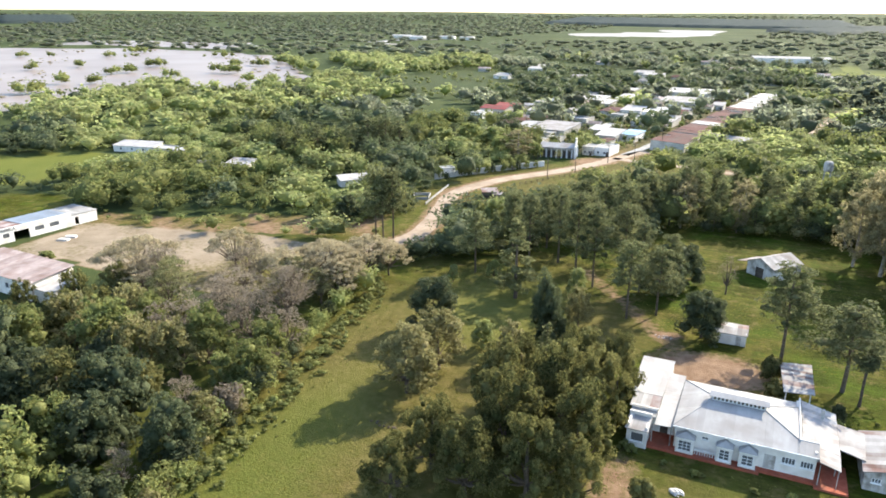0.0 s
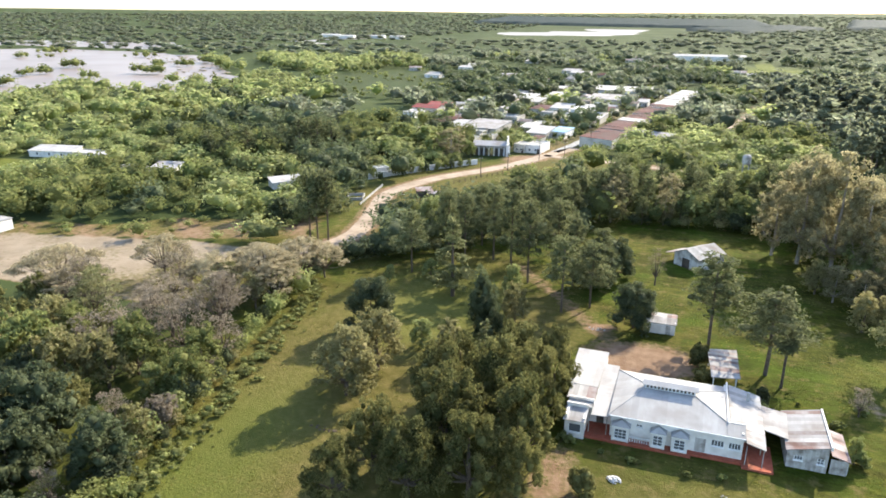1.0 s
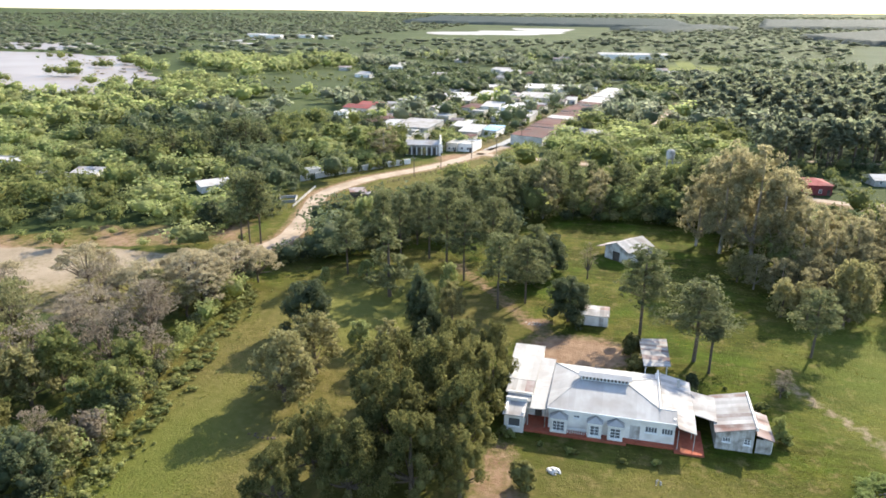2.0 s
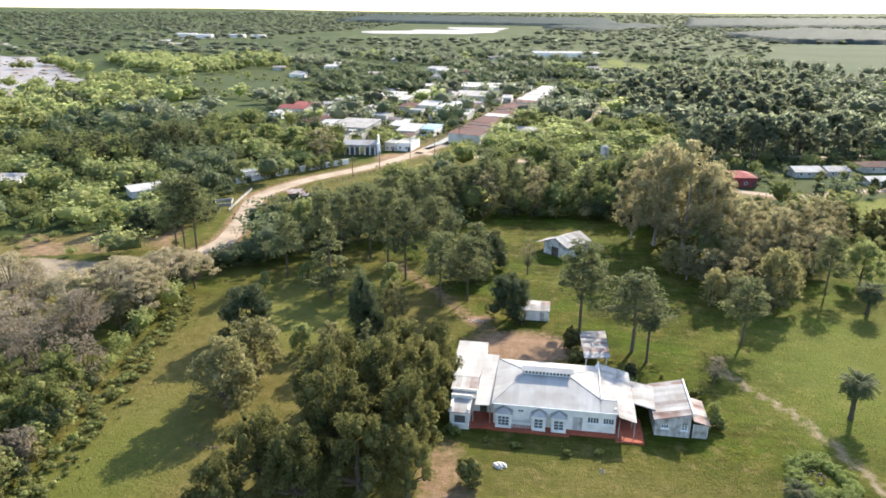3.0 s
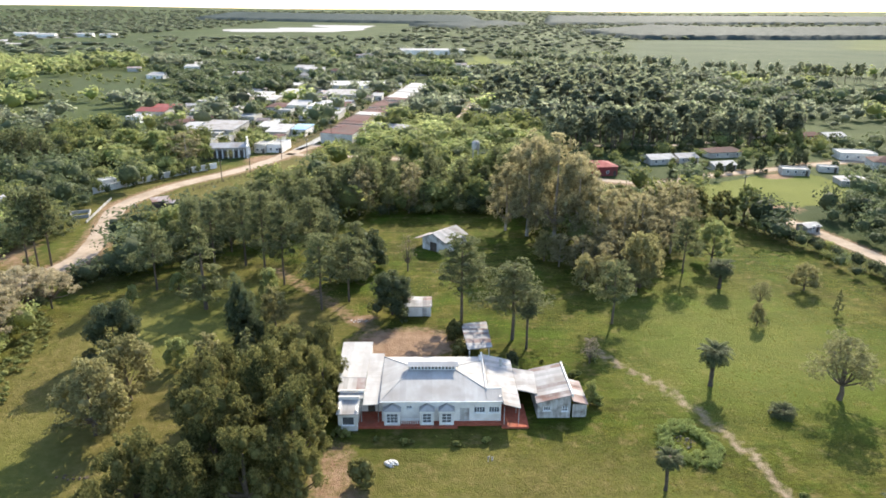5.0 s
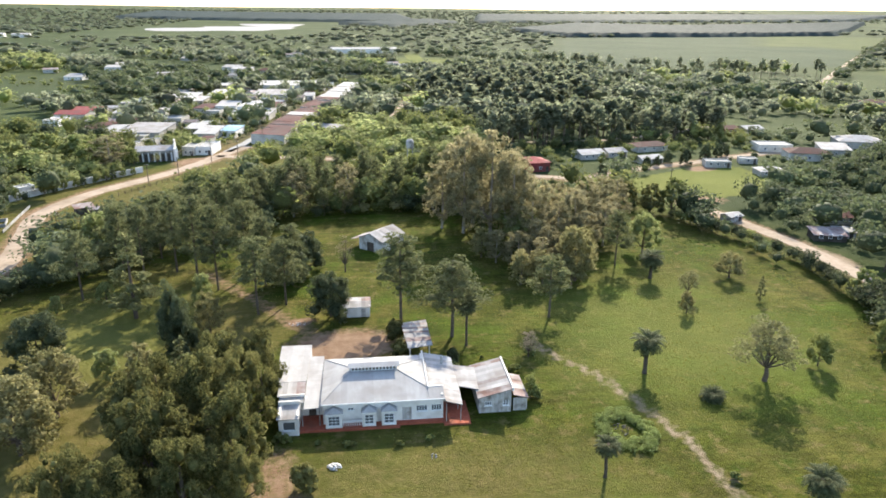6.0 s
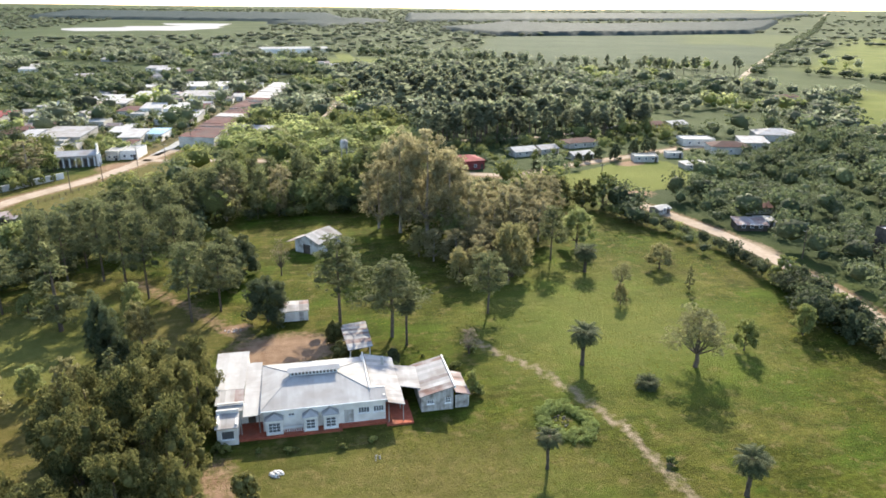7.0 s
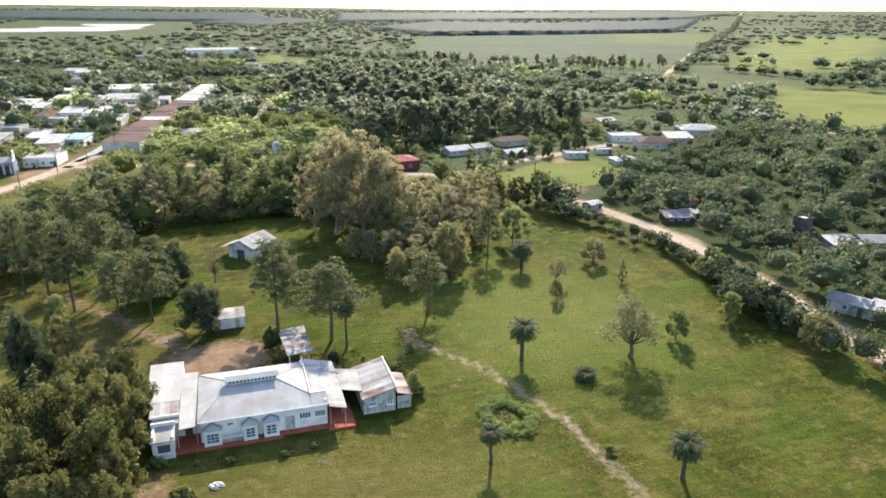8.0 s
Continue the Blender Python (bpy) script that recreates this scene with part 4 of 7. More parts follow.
# ---- far woods ----
def clump(kind_seed, count, size, plump, loose=0.6):
    """Leaf sprays of one far tree, ten metres tall, for joining in great numbers."""
    rng = np.random.default_rng(kind_seed)
    big = (0, 0, 5.2, 3.9, 3.9, 4.3)
    lobes = [big]
    for i in range(7 if plump else 3):
        a, e, s = 2.4 * i + rng.uniform(-0.5, 0.5), rng.uniform(-0.1, 1.25), rng.uniform(1.3, 2.2)
        reach = rng.uniform(0.72, 0.95)
        lobes.append((3.9 * reach * math.cos(a) * math.cos(e), 3.9 * reach * math.sin(a) * math.cos(e), 5.2 + 4.3 * reach * math.sin(e), s, s, s * 0.9))
    v, q = leaves(rng, lobes, count, size, loose=loose, narrow=0.7, up=0.3)
    cv, cf = cores(rng, lobes[:1], 0.74, not plump)
    return v, q, cv, cf


def pine_clump(kind_seed, count, size):
    """One far pine, ten metres tall: needles in high clumps, and its trunk as a thin prism."""
    rng = np.random.default_rng(kind_seed)
    lobes = []
    for i in range(8):
        q, a = (i + 0.5) / 8, 2.4 * i + rng.uniform(-0.5, 0.5)
        ring, r = (1.9 * (1 - q) ** 0.6 + 0.1) * rng.uniform(0.6, 1.1), rng.uniform(1.0, 1.5)
        lobes.append((ring * math.cos(a), ring * math.sin(a), 4.9 + 4.4 * q, r, r, r * 0.7))
    v, q = leaves(rng, lobes, count, size, loose=0.9, narrow=0.6, up=0.3)
    cv, cf = cores(rng, lobes, 0.62, True)
    b = Build().tube([(0, 0, -0.3), (0.1, 0, 5), (0, 0, 8.6)], [0.2, 0.14, 0.05], 4)
    return v, q, cv, cf, np.array(b.v), np.array([f for f in b.f if len(f) == 4])


def pine_stand(px, py, tall, wide, mat, count, size, label, seed):
    """Many far pines joined into one mesh, bark on the trunks."""
    rng = np.random.default_rng(seed)
    sets = [pine_clump(seed * 10 + i, count, size) for i in range(5)]
    vs, qs, ts, ks, n = [], [], [], [], 0
    for i, (x, y, h, w, a) in enumerate(zip(px, py, tall, wide, rng.uniform(0, 6.28, len(px)))):
        v, q, cv, cf, tv, tf = sets[i % 5]
        both = np.concatenate([v, cv, tv])
        c, s = math.cos(a) * h / 10 * w, math.sin(a) * h / 10 * w
        vs.append(np.column_stack([x + both[:, 0] * c - both[:, 1] * s, y + both[:, 0] * s + both[:, 1] * c, rise(x, y) + both[:, 2] * h / 10]))
        qs.append(q + n)
        ts.append(cf + n + len(v))
        ks.append(tf + n + len(v) + len(cv))
        n += len(both)
    leaf, core, stem = np.concatenate(qs), np.concatenate(ts), np.concatenate(ks)
    me = mesh_of("pines", np.concatenate(vs), [leaf, core, stem], mat, True)
    me.materials.append(BARK)
    me.polygons.foreach_set("material_index", np.concatenate([np.zeros(len(leaf) + len(core), np.int32), np.ones(len(stem), np.int32)]))
    tone = np.repeat(rng.normal(0, 0.4, len(px)).clip(-0.8, 0.9), [len(v) for v in vs])
    me.attributes.new("tone", "FLOAT", "POINT").data.foreach_set("value", tone.astype(np.float32))
    return tagged(new("pines", me), label, "woods", kind="stuff")


def joined_woods(name, px, py, tall, wide, mat, count, size, label, plump=True, seed=0, core=True):
    """Many far trees joined into one mesh."""
    if not len(px):
        return
    rng = np.random.default_rng(seed)
    tone = rng.normal(0, 0.4, len(px)).clip(-0.8, 0.9)
    sets = [clump(seed * 10 + i, count, size, plump) for i in range(4)]
    vs, qs, ts, n, tones = [], [], [], 0, []
    for i, (x, y, h, w, a) in enumerate(zip(px, py, tall, wide, rng.uniform(0, 6.28, len(px)))):
        v, q, cv, cf = sets[i % 4]
        both = np.concatenate([v, cv]) if core else v
        c, s = math.cos(a) * h / 10 * w, math.sin(a) * h / 10 * w
        out = np.column_stack([x + both[:, 0] * c - both[:, 1] * s, y + both[:, 0] * s + both[:, 1] * c, rise(x, y) + both[:, 2] * h / 10])
        vs.append(out)
        tones.append(np.full(len(out), tone[i]))
        qs.append(q + n)
        if core:
            ts.append(cf + n + len(v))
        n += len(both)
    me = mesh_of(name, np.concatenate(vs), [np.concatenate(qs)] + ([np.concatenate(ts)] if core else []), mat, True)
    me.attributes.new("tone", "FLOAT", "POINT").data.foreach_set("value", np.concatenate(tones).astype(np.float32))
    return tagged(new(name, me), label, "woods", kind="stuff")


for kind, spots in far_belt.items():
    if spots:
        x, y, h = np.array(spots).T
        low = h < 8
        joined_woods("hedge", x[low], y[low], h[low], np.full(low.sum(), 1.25), KINDS[kind][1], 300, 1.05, "hedge row: " + KINDS[kind][0], True, 30 + len(kind))
        joined_woods("trees", x[~low], y[~low], h[~low], np.full((~low).sum(), 0.65), KINDS[kind][1], 420, 0.7, "tree belt: " + KINDS[kind][0], True, 20 + len(kind))

OPEN = [ESTATE, YARD, LAKE, FAR_LAKE, FIELD_EAST, FIELD_FAR_EAST, FIELD_WEST, FIELD_WEST_NEAR, GREEN_GAP, PALE_FIELD, CROP, GROVE, ROADSIDE, SCRUB, LAGOON_MARSH, TERRACE_SIDE, EAST_CLEAR, LANE_YARD, RED_FRONT]
ROADS = ((ROAD_MAIN, 8.5), (STREET, 5), (TOWN_LANE, 6), (ROAD_EAST, 7), (ROAD_LANE, 6), (ROAD_FAR, 8), (ROAD_HILL, 5), (ROAD_FIELD, 5), (ROAD_PINES, 4))
HOUSES = [(-250, 214, 13), (-137, 206, 8), (-185, 118, 24), (-165, 98, 22), (-66, 285, 12), (-95, 178, 9), (-80, 284, 12), (-88, 286, 9), (-74, 290, 12), (-148, 95, 20), (-136, 96, 11)]


def clear_of(px, py):
    ok = np.ones(len(px), bool)
    for poly in OPEN:
        ok &= ~inside(px, py, poly)
    for line, d in ROADS:
        ok &= off_line(px, py, line) > d
    for x, y, d in HOUSES:
        ok &= np.hypot(px - x, py - y) > d
    az = np.degrees(np.arctan2(px, py))
    return ok & (az > -64) & (az < 58)


def lumpy(px, py, scale, seed):
    return np.sin(px / scale + seed) * np.cos(py / scale * 1.3 + 2 * seed) + 0.6 * np.sin((px + py) / scale * 2.3 + seed)


# ---- houses ----
def pane_set(parent, wall_w, wall_h, y, spots, w=1.1, h=1.2, z=0.9, flip=1):
    """Windows with frame and pane on the wall at y of a house."""
    for x in spots:
        win = Build().box(x - w / 2, x + w / 2, y - 0.06, y + 0.06, z, z + h).put("window", WHITE_TRIM, parent)
        Build().box(x - w / 2 + 0.1, x + w / 2 - 0.1, y - 0.09, y + 0.09, z + 0.1, z + h - 0.1).put("pane", GLASS, win)


def house(x, y, w, d, h, turn, roof, wall_mat, roof_mat, label, group="", category="house", windows=2, door=True, pitch=0.3, eave=0.35):
    """A plain house: walls, a roof of one of four forms, windows and a door."""
    ob = root("house" if category == "house" else category.replace(" ", "_"), x, y, 0, turn)
    top = h + (0.5 if roof == "flat" else 0)
    walls = Build().box(-w / 2, w / 2, -d / 2, d / 2, -0.2, h)
    r = Build()
    e = eave
    up = pitch * d / 2
    if roof == "gable":
        walls.face_set([(-w / 2, -d / 2, h), (-w / 2, d / 2, h), (-w / 2, 0, h + up), (w / 2, -d / 2, h), (w / 2, d / 2, h), (w / 2, 0, h + up)], [(0, 1, 2), (3, 5, 4)])
        for s in (-1, 1):
            r.slab([(-w / 2 - e, s * (d / 2 + e), h - pitch * e + 0.1), (w / 2 + e, s * (d / 2 + e), h - pitch * e + 0.1), (w / 2 + e, 0, h + up + 0.1), (-w / 2 - e, 0, h + up + 0.1)], 0.09)
    elif roof == "hip":
        k = min(w, d) / 2
        a, b2 = max(w / 2 - k, 0.05), h + pitch * k + 0.1
        c = [(-w / 2 - e, -d / 2 - e, h), (w / 2 + e, -d / 2 - e, h), (w / 2 + e, d / 2 + e, h), (-w / 2 - e, d / 2 + e, h)]
        t = [(-a, 0, b2), (a, 0, b2)]
        r.slab([c[0], c[1], t[1], t[0]], 0.1)
        r.slab([c[2], c[3], t[0], t[1]], 0.1)
        r.slab([c[1], c[2], t[1]], 0.1)
        r.slab([c[3], c[0], t[0]], 0.1)
    elif roof == "lean":
        walls.face_set([(-w / 2, d / 2, h), (w / 2, d / 2, h), (-w / 2, d / 2, h + up), (w / 2, d / 2, h + up), (-w / 2, -d / 2, h), (w / 2, -d / 2, h)], [(0, 1, 3, 2), (0, 2, 4), (1, 5, 3)])
        r.slab([(-w / 2 - e, -d / 2 - e, h + 0.08), (w / 2 + e, -d / 2 - e, h + 0.08), (w / 2 + e, d / 2 + e, h + up + 0.08), (-w / 2 - e, d / 2 + e, h + up + 0.08)], 0.09)
    else:
        r.box(-w / 2 + 0.15, w / 2 - 0.15, -d / 2 + 0.15, d / 2 - 0.15, h, h + 0.12)
        for x0, x1, y0, y1 in ((-w / 2, w / 2, -d / 2, -d / 2 + 0.15), (-w / 2, w / 2, d / 2 - 0.15, d / 2), (-w / 2, -w / 2 + 0.15, -d / 2 + 0.15, d / 2 - 0.15), (w / 2 - 0.15, w / 2, -d / 2 + 0.15, d / 2 - 0.15)):
            walls.box(x0, x1, y0, y1, h, top)
    walls.put("wall", wall_mat, ob)
    r.put("roof", roof_mat, ob)
    n = max(windows, 1)
    spots = [(-w / 2) + w * (i + 0.7) / (n + 0.5) for i in range(n)] if windows else []
    pane_set(ob, w, h, -d / 2, spots)
    if door:
        Build().box(w / 2 - 1.6, w / 2 - 0.6, -d / 2 - 0.05, -d / 2 + 0.05, 0, 2.05).put("door", DARK, ob)
    return tagged(ob, label, category, group)


def clear_front(x, y, r, far=False):
    """Keeps a forecourt on the south side of a house free of trees."""
    d = math.hypot(x, y)
    for back in (0, 0.7, 1.2) if far else (0, 0.7):
        HOUSES.append((x * (1 - back * 14 / d), y * (1 - back * 14 / d), r * (1 - 0.2 * back)))


WHITE_TRIM = surface("white_gloss_paint", (0.7, 0.7, 0.69), (0.8, 0.8, 0.79), (0.62, 0.61, 0.6), 2.0, 0.6, 0.5, bump=0)
EAST = "houses along the east road"
SINGLES = (
    (64.5, 266, 17, 10, 4.6, 8, "hip", RED_PAINT, RED_PAINT, "long low red building with red tin roof"),
    (97, 287, 11, 9, 3.0, 12, "gable", CREAM, TIN, "white house with pale gabled tin roof"),
    (109, 290, 9, 8, 3.0, 12, "gable", CREAM, OLD_TIN, "white house with grey gabled roof"),
    (130, 302, 17, 9, 3.2, 12, "hip", CREAM, CLAY, "white house under a dull clay-tiled roof"),
    (119, 276, 10, 7, 2.6, 14, "gable", CREAM, TIN, "small cream house with pale roof"),
    (144, 266, 10, 6, 2.7, -12, "flat", CREAM, CEMENT, "low flat-roofed cream box house"),
    (160, 271, 7, 4.5, 2.4, -14, "flat", CREAM, TIN, "small white flat-roofed cabin"),
    (157, 249, 10, 8, 2.7, -8, "hip", CREAM, OLD_TIN, "open-sided house with grey hipped roof"),
)
SINGLES_FAR = (
    (190, 277, 17, 11, 4.2, -16, "hip", CREAM, CLAY, "large white house with clay-tiled hip roof"),
    (207, 284, 12, 10, 4.0, -16, "lean", CREAM, OLD_TIN, "white wing with grey sheet roof"),
    (186, 297, 15, 10, 3.6, -10, "flat", CREAM, TIN, "flat white annex with pale roof"),
    (232, 302, 20, 14, 4.2, -20, "hip", CREAM, OLD_TIN, "big villa with pale grey hip roof"),
    (201, 343, 11, 9, 3.2, 10, "gable", CREAM, TIN, "white house with bright gabled roof"),
    (189, 344, 9, 8, 3.2, 10, "gable", RED_PAINT, CLAY, "red house with tiled gable roof"),
    (341, 436, 16, 10, 4.0, -10, "hip", CREAM, CLAY, "far house with brown hip roof"),
)
SINGLES_NEAR = (
    (142, 188, 10, 7, 2.8, -6, "gable", CREAM, CLAY, "old house with dark tiled gable roof"),
    (128.5, 172, 8.5, 5.5, 2.3, -14, "lean", DARK, RUST_TIN, "ramshackle dark shed with patched tin roof"),
    (134.5, 173.5, 5, 4, 2.3, -14, "lean", OLD_WHITE, TIN, "lean-to with pale tin roof"),
    (111, 192, 5, 4, 2.2, 20, "gable", OLD_WHITE, TIN, "small white tin cabin"),
    (150, 146, 3.5, 3.5, 6.5, 5, "flat", DARK, TIN, "tall dark timber water tower"),
    (155, 137, 8, 6, 2.8, -12, "lean", OLD_WHITE, OLD_TIN, "grey-white shack with sloping tin roof"),
    (165, 136, 9, 7, 3.0, -18, "gable", OLD_WHITE, OLD_TIN, "weathered white cottage with grey roof"),
    (124, 104.5, 7.5, 5.5, 3.2, -62, "gable", OLD_WHITE, OLD_TIN, "white cottage with pale tin roof by the lane"),
    (127.5, 98, 7, 5, 3.0, -62, "lean", OLD_WHITE, TIN, "white shed with bright tin roof by the lane"),
)
WEST = (
    (-256, 226, 20, 8, 3.4, 10, "lean", WHITEWASH, TIN, "long white rural building with pale roof"),
    (-236, 227, 18, 8, 3.2, 2, "flat", CREAM, TIN, "low white flat-roofed wing"),
    (-200, 211, 12, 7, 3.0, -24, "flat", CREAM, CEMENT, "low house half hidden by trees"),
    (-190, 217, 10, 7, 3.0, 12, "lean", WHITEWASH, OLD_TIN, "small white house with grey roof"),
    (-135, 213, 11, 6, 3.0, 48, "lean", WHITEWASH, TIN, "white shed with pale sheet roof among trees"),
)
for plan in (SINGLES, SINGLES_FAR, SINGLES_NEAR, WEST):
    for x, y, w, d, h, turn, roof, wm, rm, label in plan:
        house(x, y, w, d, h if h > 6 else h * 0.78, turn, roof, wm, rm, label, EAST if plan is SINGLES else "", windows=3 if w > 8 else 1, category="water tower" if "tower" in label else "house")
        if plan in (SINGLES_NEAR, WEST):
            HOUSES.append((x, y, max(w, d) * 0.6))
        else:
            clear_front(x, y, max(w, d) * 0.55, plan is SINGLES_FAR or plan is SINGLES)

TOWN_PLAN = (
    (-156, 415, 17, 14, 3.4, -7, "gable", CREAM, RED_PAINT, "long cream building with red gabled roof"),
    (-153, 430, 15, 12, 3.6, -6, "gable", CREAM, RED_PAINT, "cream hall with red gabled roof"),
    (-158, 394, 8, 13, 3.0, -7, "flat", WHITEWASH, OLD_TIN, "ruined white flat-roofed building"),
    (-128, 369, 10, 22, 3.4, -7, "hip", CREAM, CLAY, "house with red-tiled hip roof"),
    (-115, 357, 7, 22, 3.8, -7, "gable", WHITEWASH, TIN, "white gabled store with pale roof"),
    (-101, 354, 19, 22, 3.8, -7, "lean", CREAM, OLD_TIN, "large warehouse with pale grey tin roof"),
    (-102, 342, 10, 13, 3.0, -7, "flat", CREAM, CEMENT, "low flat-roofed shop beside the warehouse"),
    (-129, 340, 6, 11, 3.0, -7, "lean", CREAM, OLD_TIN, "low grey-roofed shed among trees"),
    (-97, 395, 9, 13, 3.2, -7, "flat", CREAM, CEMENT, "small cream flat-roofed house"),
    (-71, 311, 5, 13, 3.4, -7, "flat", CREAM, CEMENT, "grey flat-roofed shop by the road"),
    (-65, 312, 7, 13, 3.2, -7, "flat", WHITEWASH, CEMENT, "white flat-roofed corner shop"),
    (-69, 328, 5, 12, 3.4, -7, "hip", CREAM, CLAY, "tile-roofed house by the road"),
    (-71, 347, 10, 15, 3.4, -7, "lean", CREAM, TIN, "house with bright pale roof"),
    (-62, 355, 8, 17, 3.6, -7, "hip", WHITEWASH, BLUE_PAINT, "house with blue painted roof"),
    (-114, 492, 17, 21, 3.2, -6, "lean", CREAM, TIN, "wide white shed with pale roof"),
    (-102, 476, 10, 17, 3.0, -6, "lean", CREAM, OLD_TIN, "wide shed with grey roof"),
    (-94, 507, 11, 22, 3.4, -6, "lean", CREAM, TIN, "wide white store with pale roof"),
    (-90, 443, 11, 22, 3.0, -6, "hip", CREAM, CLAY, "town house with dull tiled roof"),
    (-78, 445, 12, 15, 3.4, -6, "lean", WHITEWASH, TIN, "white store with bright sheet roof"),
    (-66, 433, 6, 18, 4.4, -6, "flat", WHITEWASH, TIN, "tall white flat-roofed house"),
    (-58, 441, 14, 15, 3.6, -6, "lean", CREAM, TIN, "pale store with bright sheet roof"),
    (-55, 412, 14, 19, 3.2, -7, "lean", CREAM, OLD_TIN, "grey-roofed block by the street"),
    (-50, 447, 8, 22, 3.2, -6, "gable", CREAM, CLAY, "house with dull tiled gable roof"),
    (-55, 506, 30, 22, 3.4, -6, "lean", CREAM, OLD_TIN, "long grey-roofed block near the street"),
    (-54, 561, 42, 22, 4.0, -5, "lean", WHITEWASH, TIN, "big white shed with long sheet roof"),
    (-104, 565, 14, 21, 3.2, -5, "flat", CREAM, TIN, "pale flat-roofed house among trees"),
    (-64, 406, 11, 20, 3.0, -7, "flat", CREAM, OLD_TIN, "grey flat-roofed town house"),
    (-80, 363, 8, 11, 3.0, -7, "lean", CREAM, TIN, "small house with pale roof"),
    (-123, 524, 12, 17, 3.0, -6, "lean", CREAM, OLD_TIN, "low shed with grey roof by trees"),
)
taken = []
for x, y, w, d, h, turn, roof, wm, rm, label in TOWN_PLAN:
    house(x, y, w, d, h, turn, roof, wm, rm, label, "houses of the town", windows=3 if w > 8 else 2, pitch=0.12 if d > 16 else 0.2)
    HOUSES.append((x, y, max(w, d) * 0.5))
    HOUSES.append((x, y - d * 0.5, min(w, d) * 0.6))
    taken.append((x, y, max(w, d) * 0.48))
    if x < -125 and y > 380:
        clear_front(x, y, max(w, d) * 0.7, True)
# the terrace along the street
rng = random.Random(5)
s = 0
while s < 236:
    w = rng.uniform(7, 13)
    m = s + w / 2
    d = rng.uniform(13.5, 16)
    x, y = -49.3 + m * 0.1626 + d / 2, 329 + m
    clay = s < 140 and rng.random() < 0.88
    rm = CLAY if clay else rng.choice((TIN, OLD_TIN, TIN) if s > 120 else (OLD_TIN, TIN))
    house(x, y, w, d, rng.uniform(3.6, 4.1), 80.8, rng.choice(("lean", "lean", "gable", "lean")), CREAM, rm, "terraced street house with " + ("dull red" if clay else "tin-sheeted") + " roof", "terrace along the street", windows=2, pitch=rng.uniform(0.05, 0.09), eave=0.05)
    HOUSES.append((x, y, 9))
    taken.append((x, y, 9))
    s += w + 0.12
for x, y, w in ((-24, 362, 13), (-13, 357, 9)):
    house(x, y, w, 7, 3.0, -18, "lean", CREAM, OLD_TIN, "low grey-roofed wing behind the terrace", "terrace along the street", windows=2)
    HOUSES.append((x, y, 7))
# the rest of the town, lot by lot
LOOKS = (("flat", CREAM, OLD_TIN, "pale flat-roofed town house"), ("lean", CREAM, OLD_TIN, "white town house with grey tin roof"), ("gable", CREAM, OLD_TIN, "cream town house with grey gabled roof"), ("hip", CREAM, CLAY, "cream town house with clay-tiled roof"), ("flat", CREAM, CEMENT, "grey flat-roofed town house"), ("lean", WHITEWASH, TIN, "white town house with bright tin roof"), ("gable", CREAM, RUST_TIN, "cream town house with rusty roof"))
for row in range(10):
    for lot in range(28):
        u, v = 6 + row * 11 + rng.uniform(-3, 3), 306 + lot * 10.5 + rng.uniform(-3, 3)
        x, y = -57 + (v - 318) * 0.16 - u, v
        if not inside([x], [y], TOWN)[0] or rng.random() < 0.62 or off_line([x], [y], ROAD_MAIN)[0] < 9:
            continue
        w, d = rng.uniform(6, 10), rng.uniform(6, 9)
        if any(math.hypot(x - a, y - b) < c + 4.4 for a, b, c in taken):
            continue
        roof, wm, rm, label = LOOKS[rng.randrange(7)]
        house(x, y, w, d, rng.uniform(2.6, 3.3), -7 + 90 * rng.randrange(4), roof, wm, rm, label, "houses of the town", windows=2)
        taken.append((x, y, max(w, d) * 0.55))
        HOUSES.append((x, y, max(w, d) * 0.5))
# far homesteads along the plain
for i in range(46):
    a, r = radians(rng.uniform(-22, 6)), rng.uniform(640, 1050)
    x, y = r * math.sin(a), r * math.cos(a)
    roof, wm, rm, label = LOOKS[rng.randrange(7)]
    w = rng.uniform(10, 20)
    house(x, y, w, rng.uniform(8, 12), rng.uniform(2.6, 3.6), rng.uniform(-30, 30), roof, wm, rm, "far-off " + label, "far homesteads", windows=2)
    HOUSES.append((x, y, w * 0.6))
for x, y, w, d in ((-760, 1480, 50, 20), (-700, 1520, 40, 16), (-820, 1530, 45, 20), (10, 1010, 90, 20), (-640, 1500, 30, 18)):
    house(x, y, w, d, 6, 4, "gable", WHITEWASH, TIN, "far white farm sheds with long roofs", "far homesteads", windows=4, pitch=0.2)


# ---- scattered trees: single ones near, joined woods far away ----
def scatter(near, far, step, seed):
    px, py, rng = jitter_grid(-far, far, -40, far, step, seed)
    r = np.hypot(px, py)
    ok = (r > near) & (r < far) & clear_of(px, py)
    px, py = px[ok], py[ok]
    return px, py, np.hypot(px, py), rng


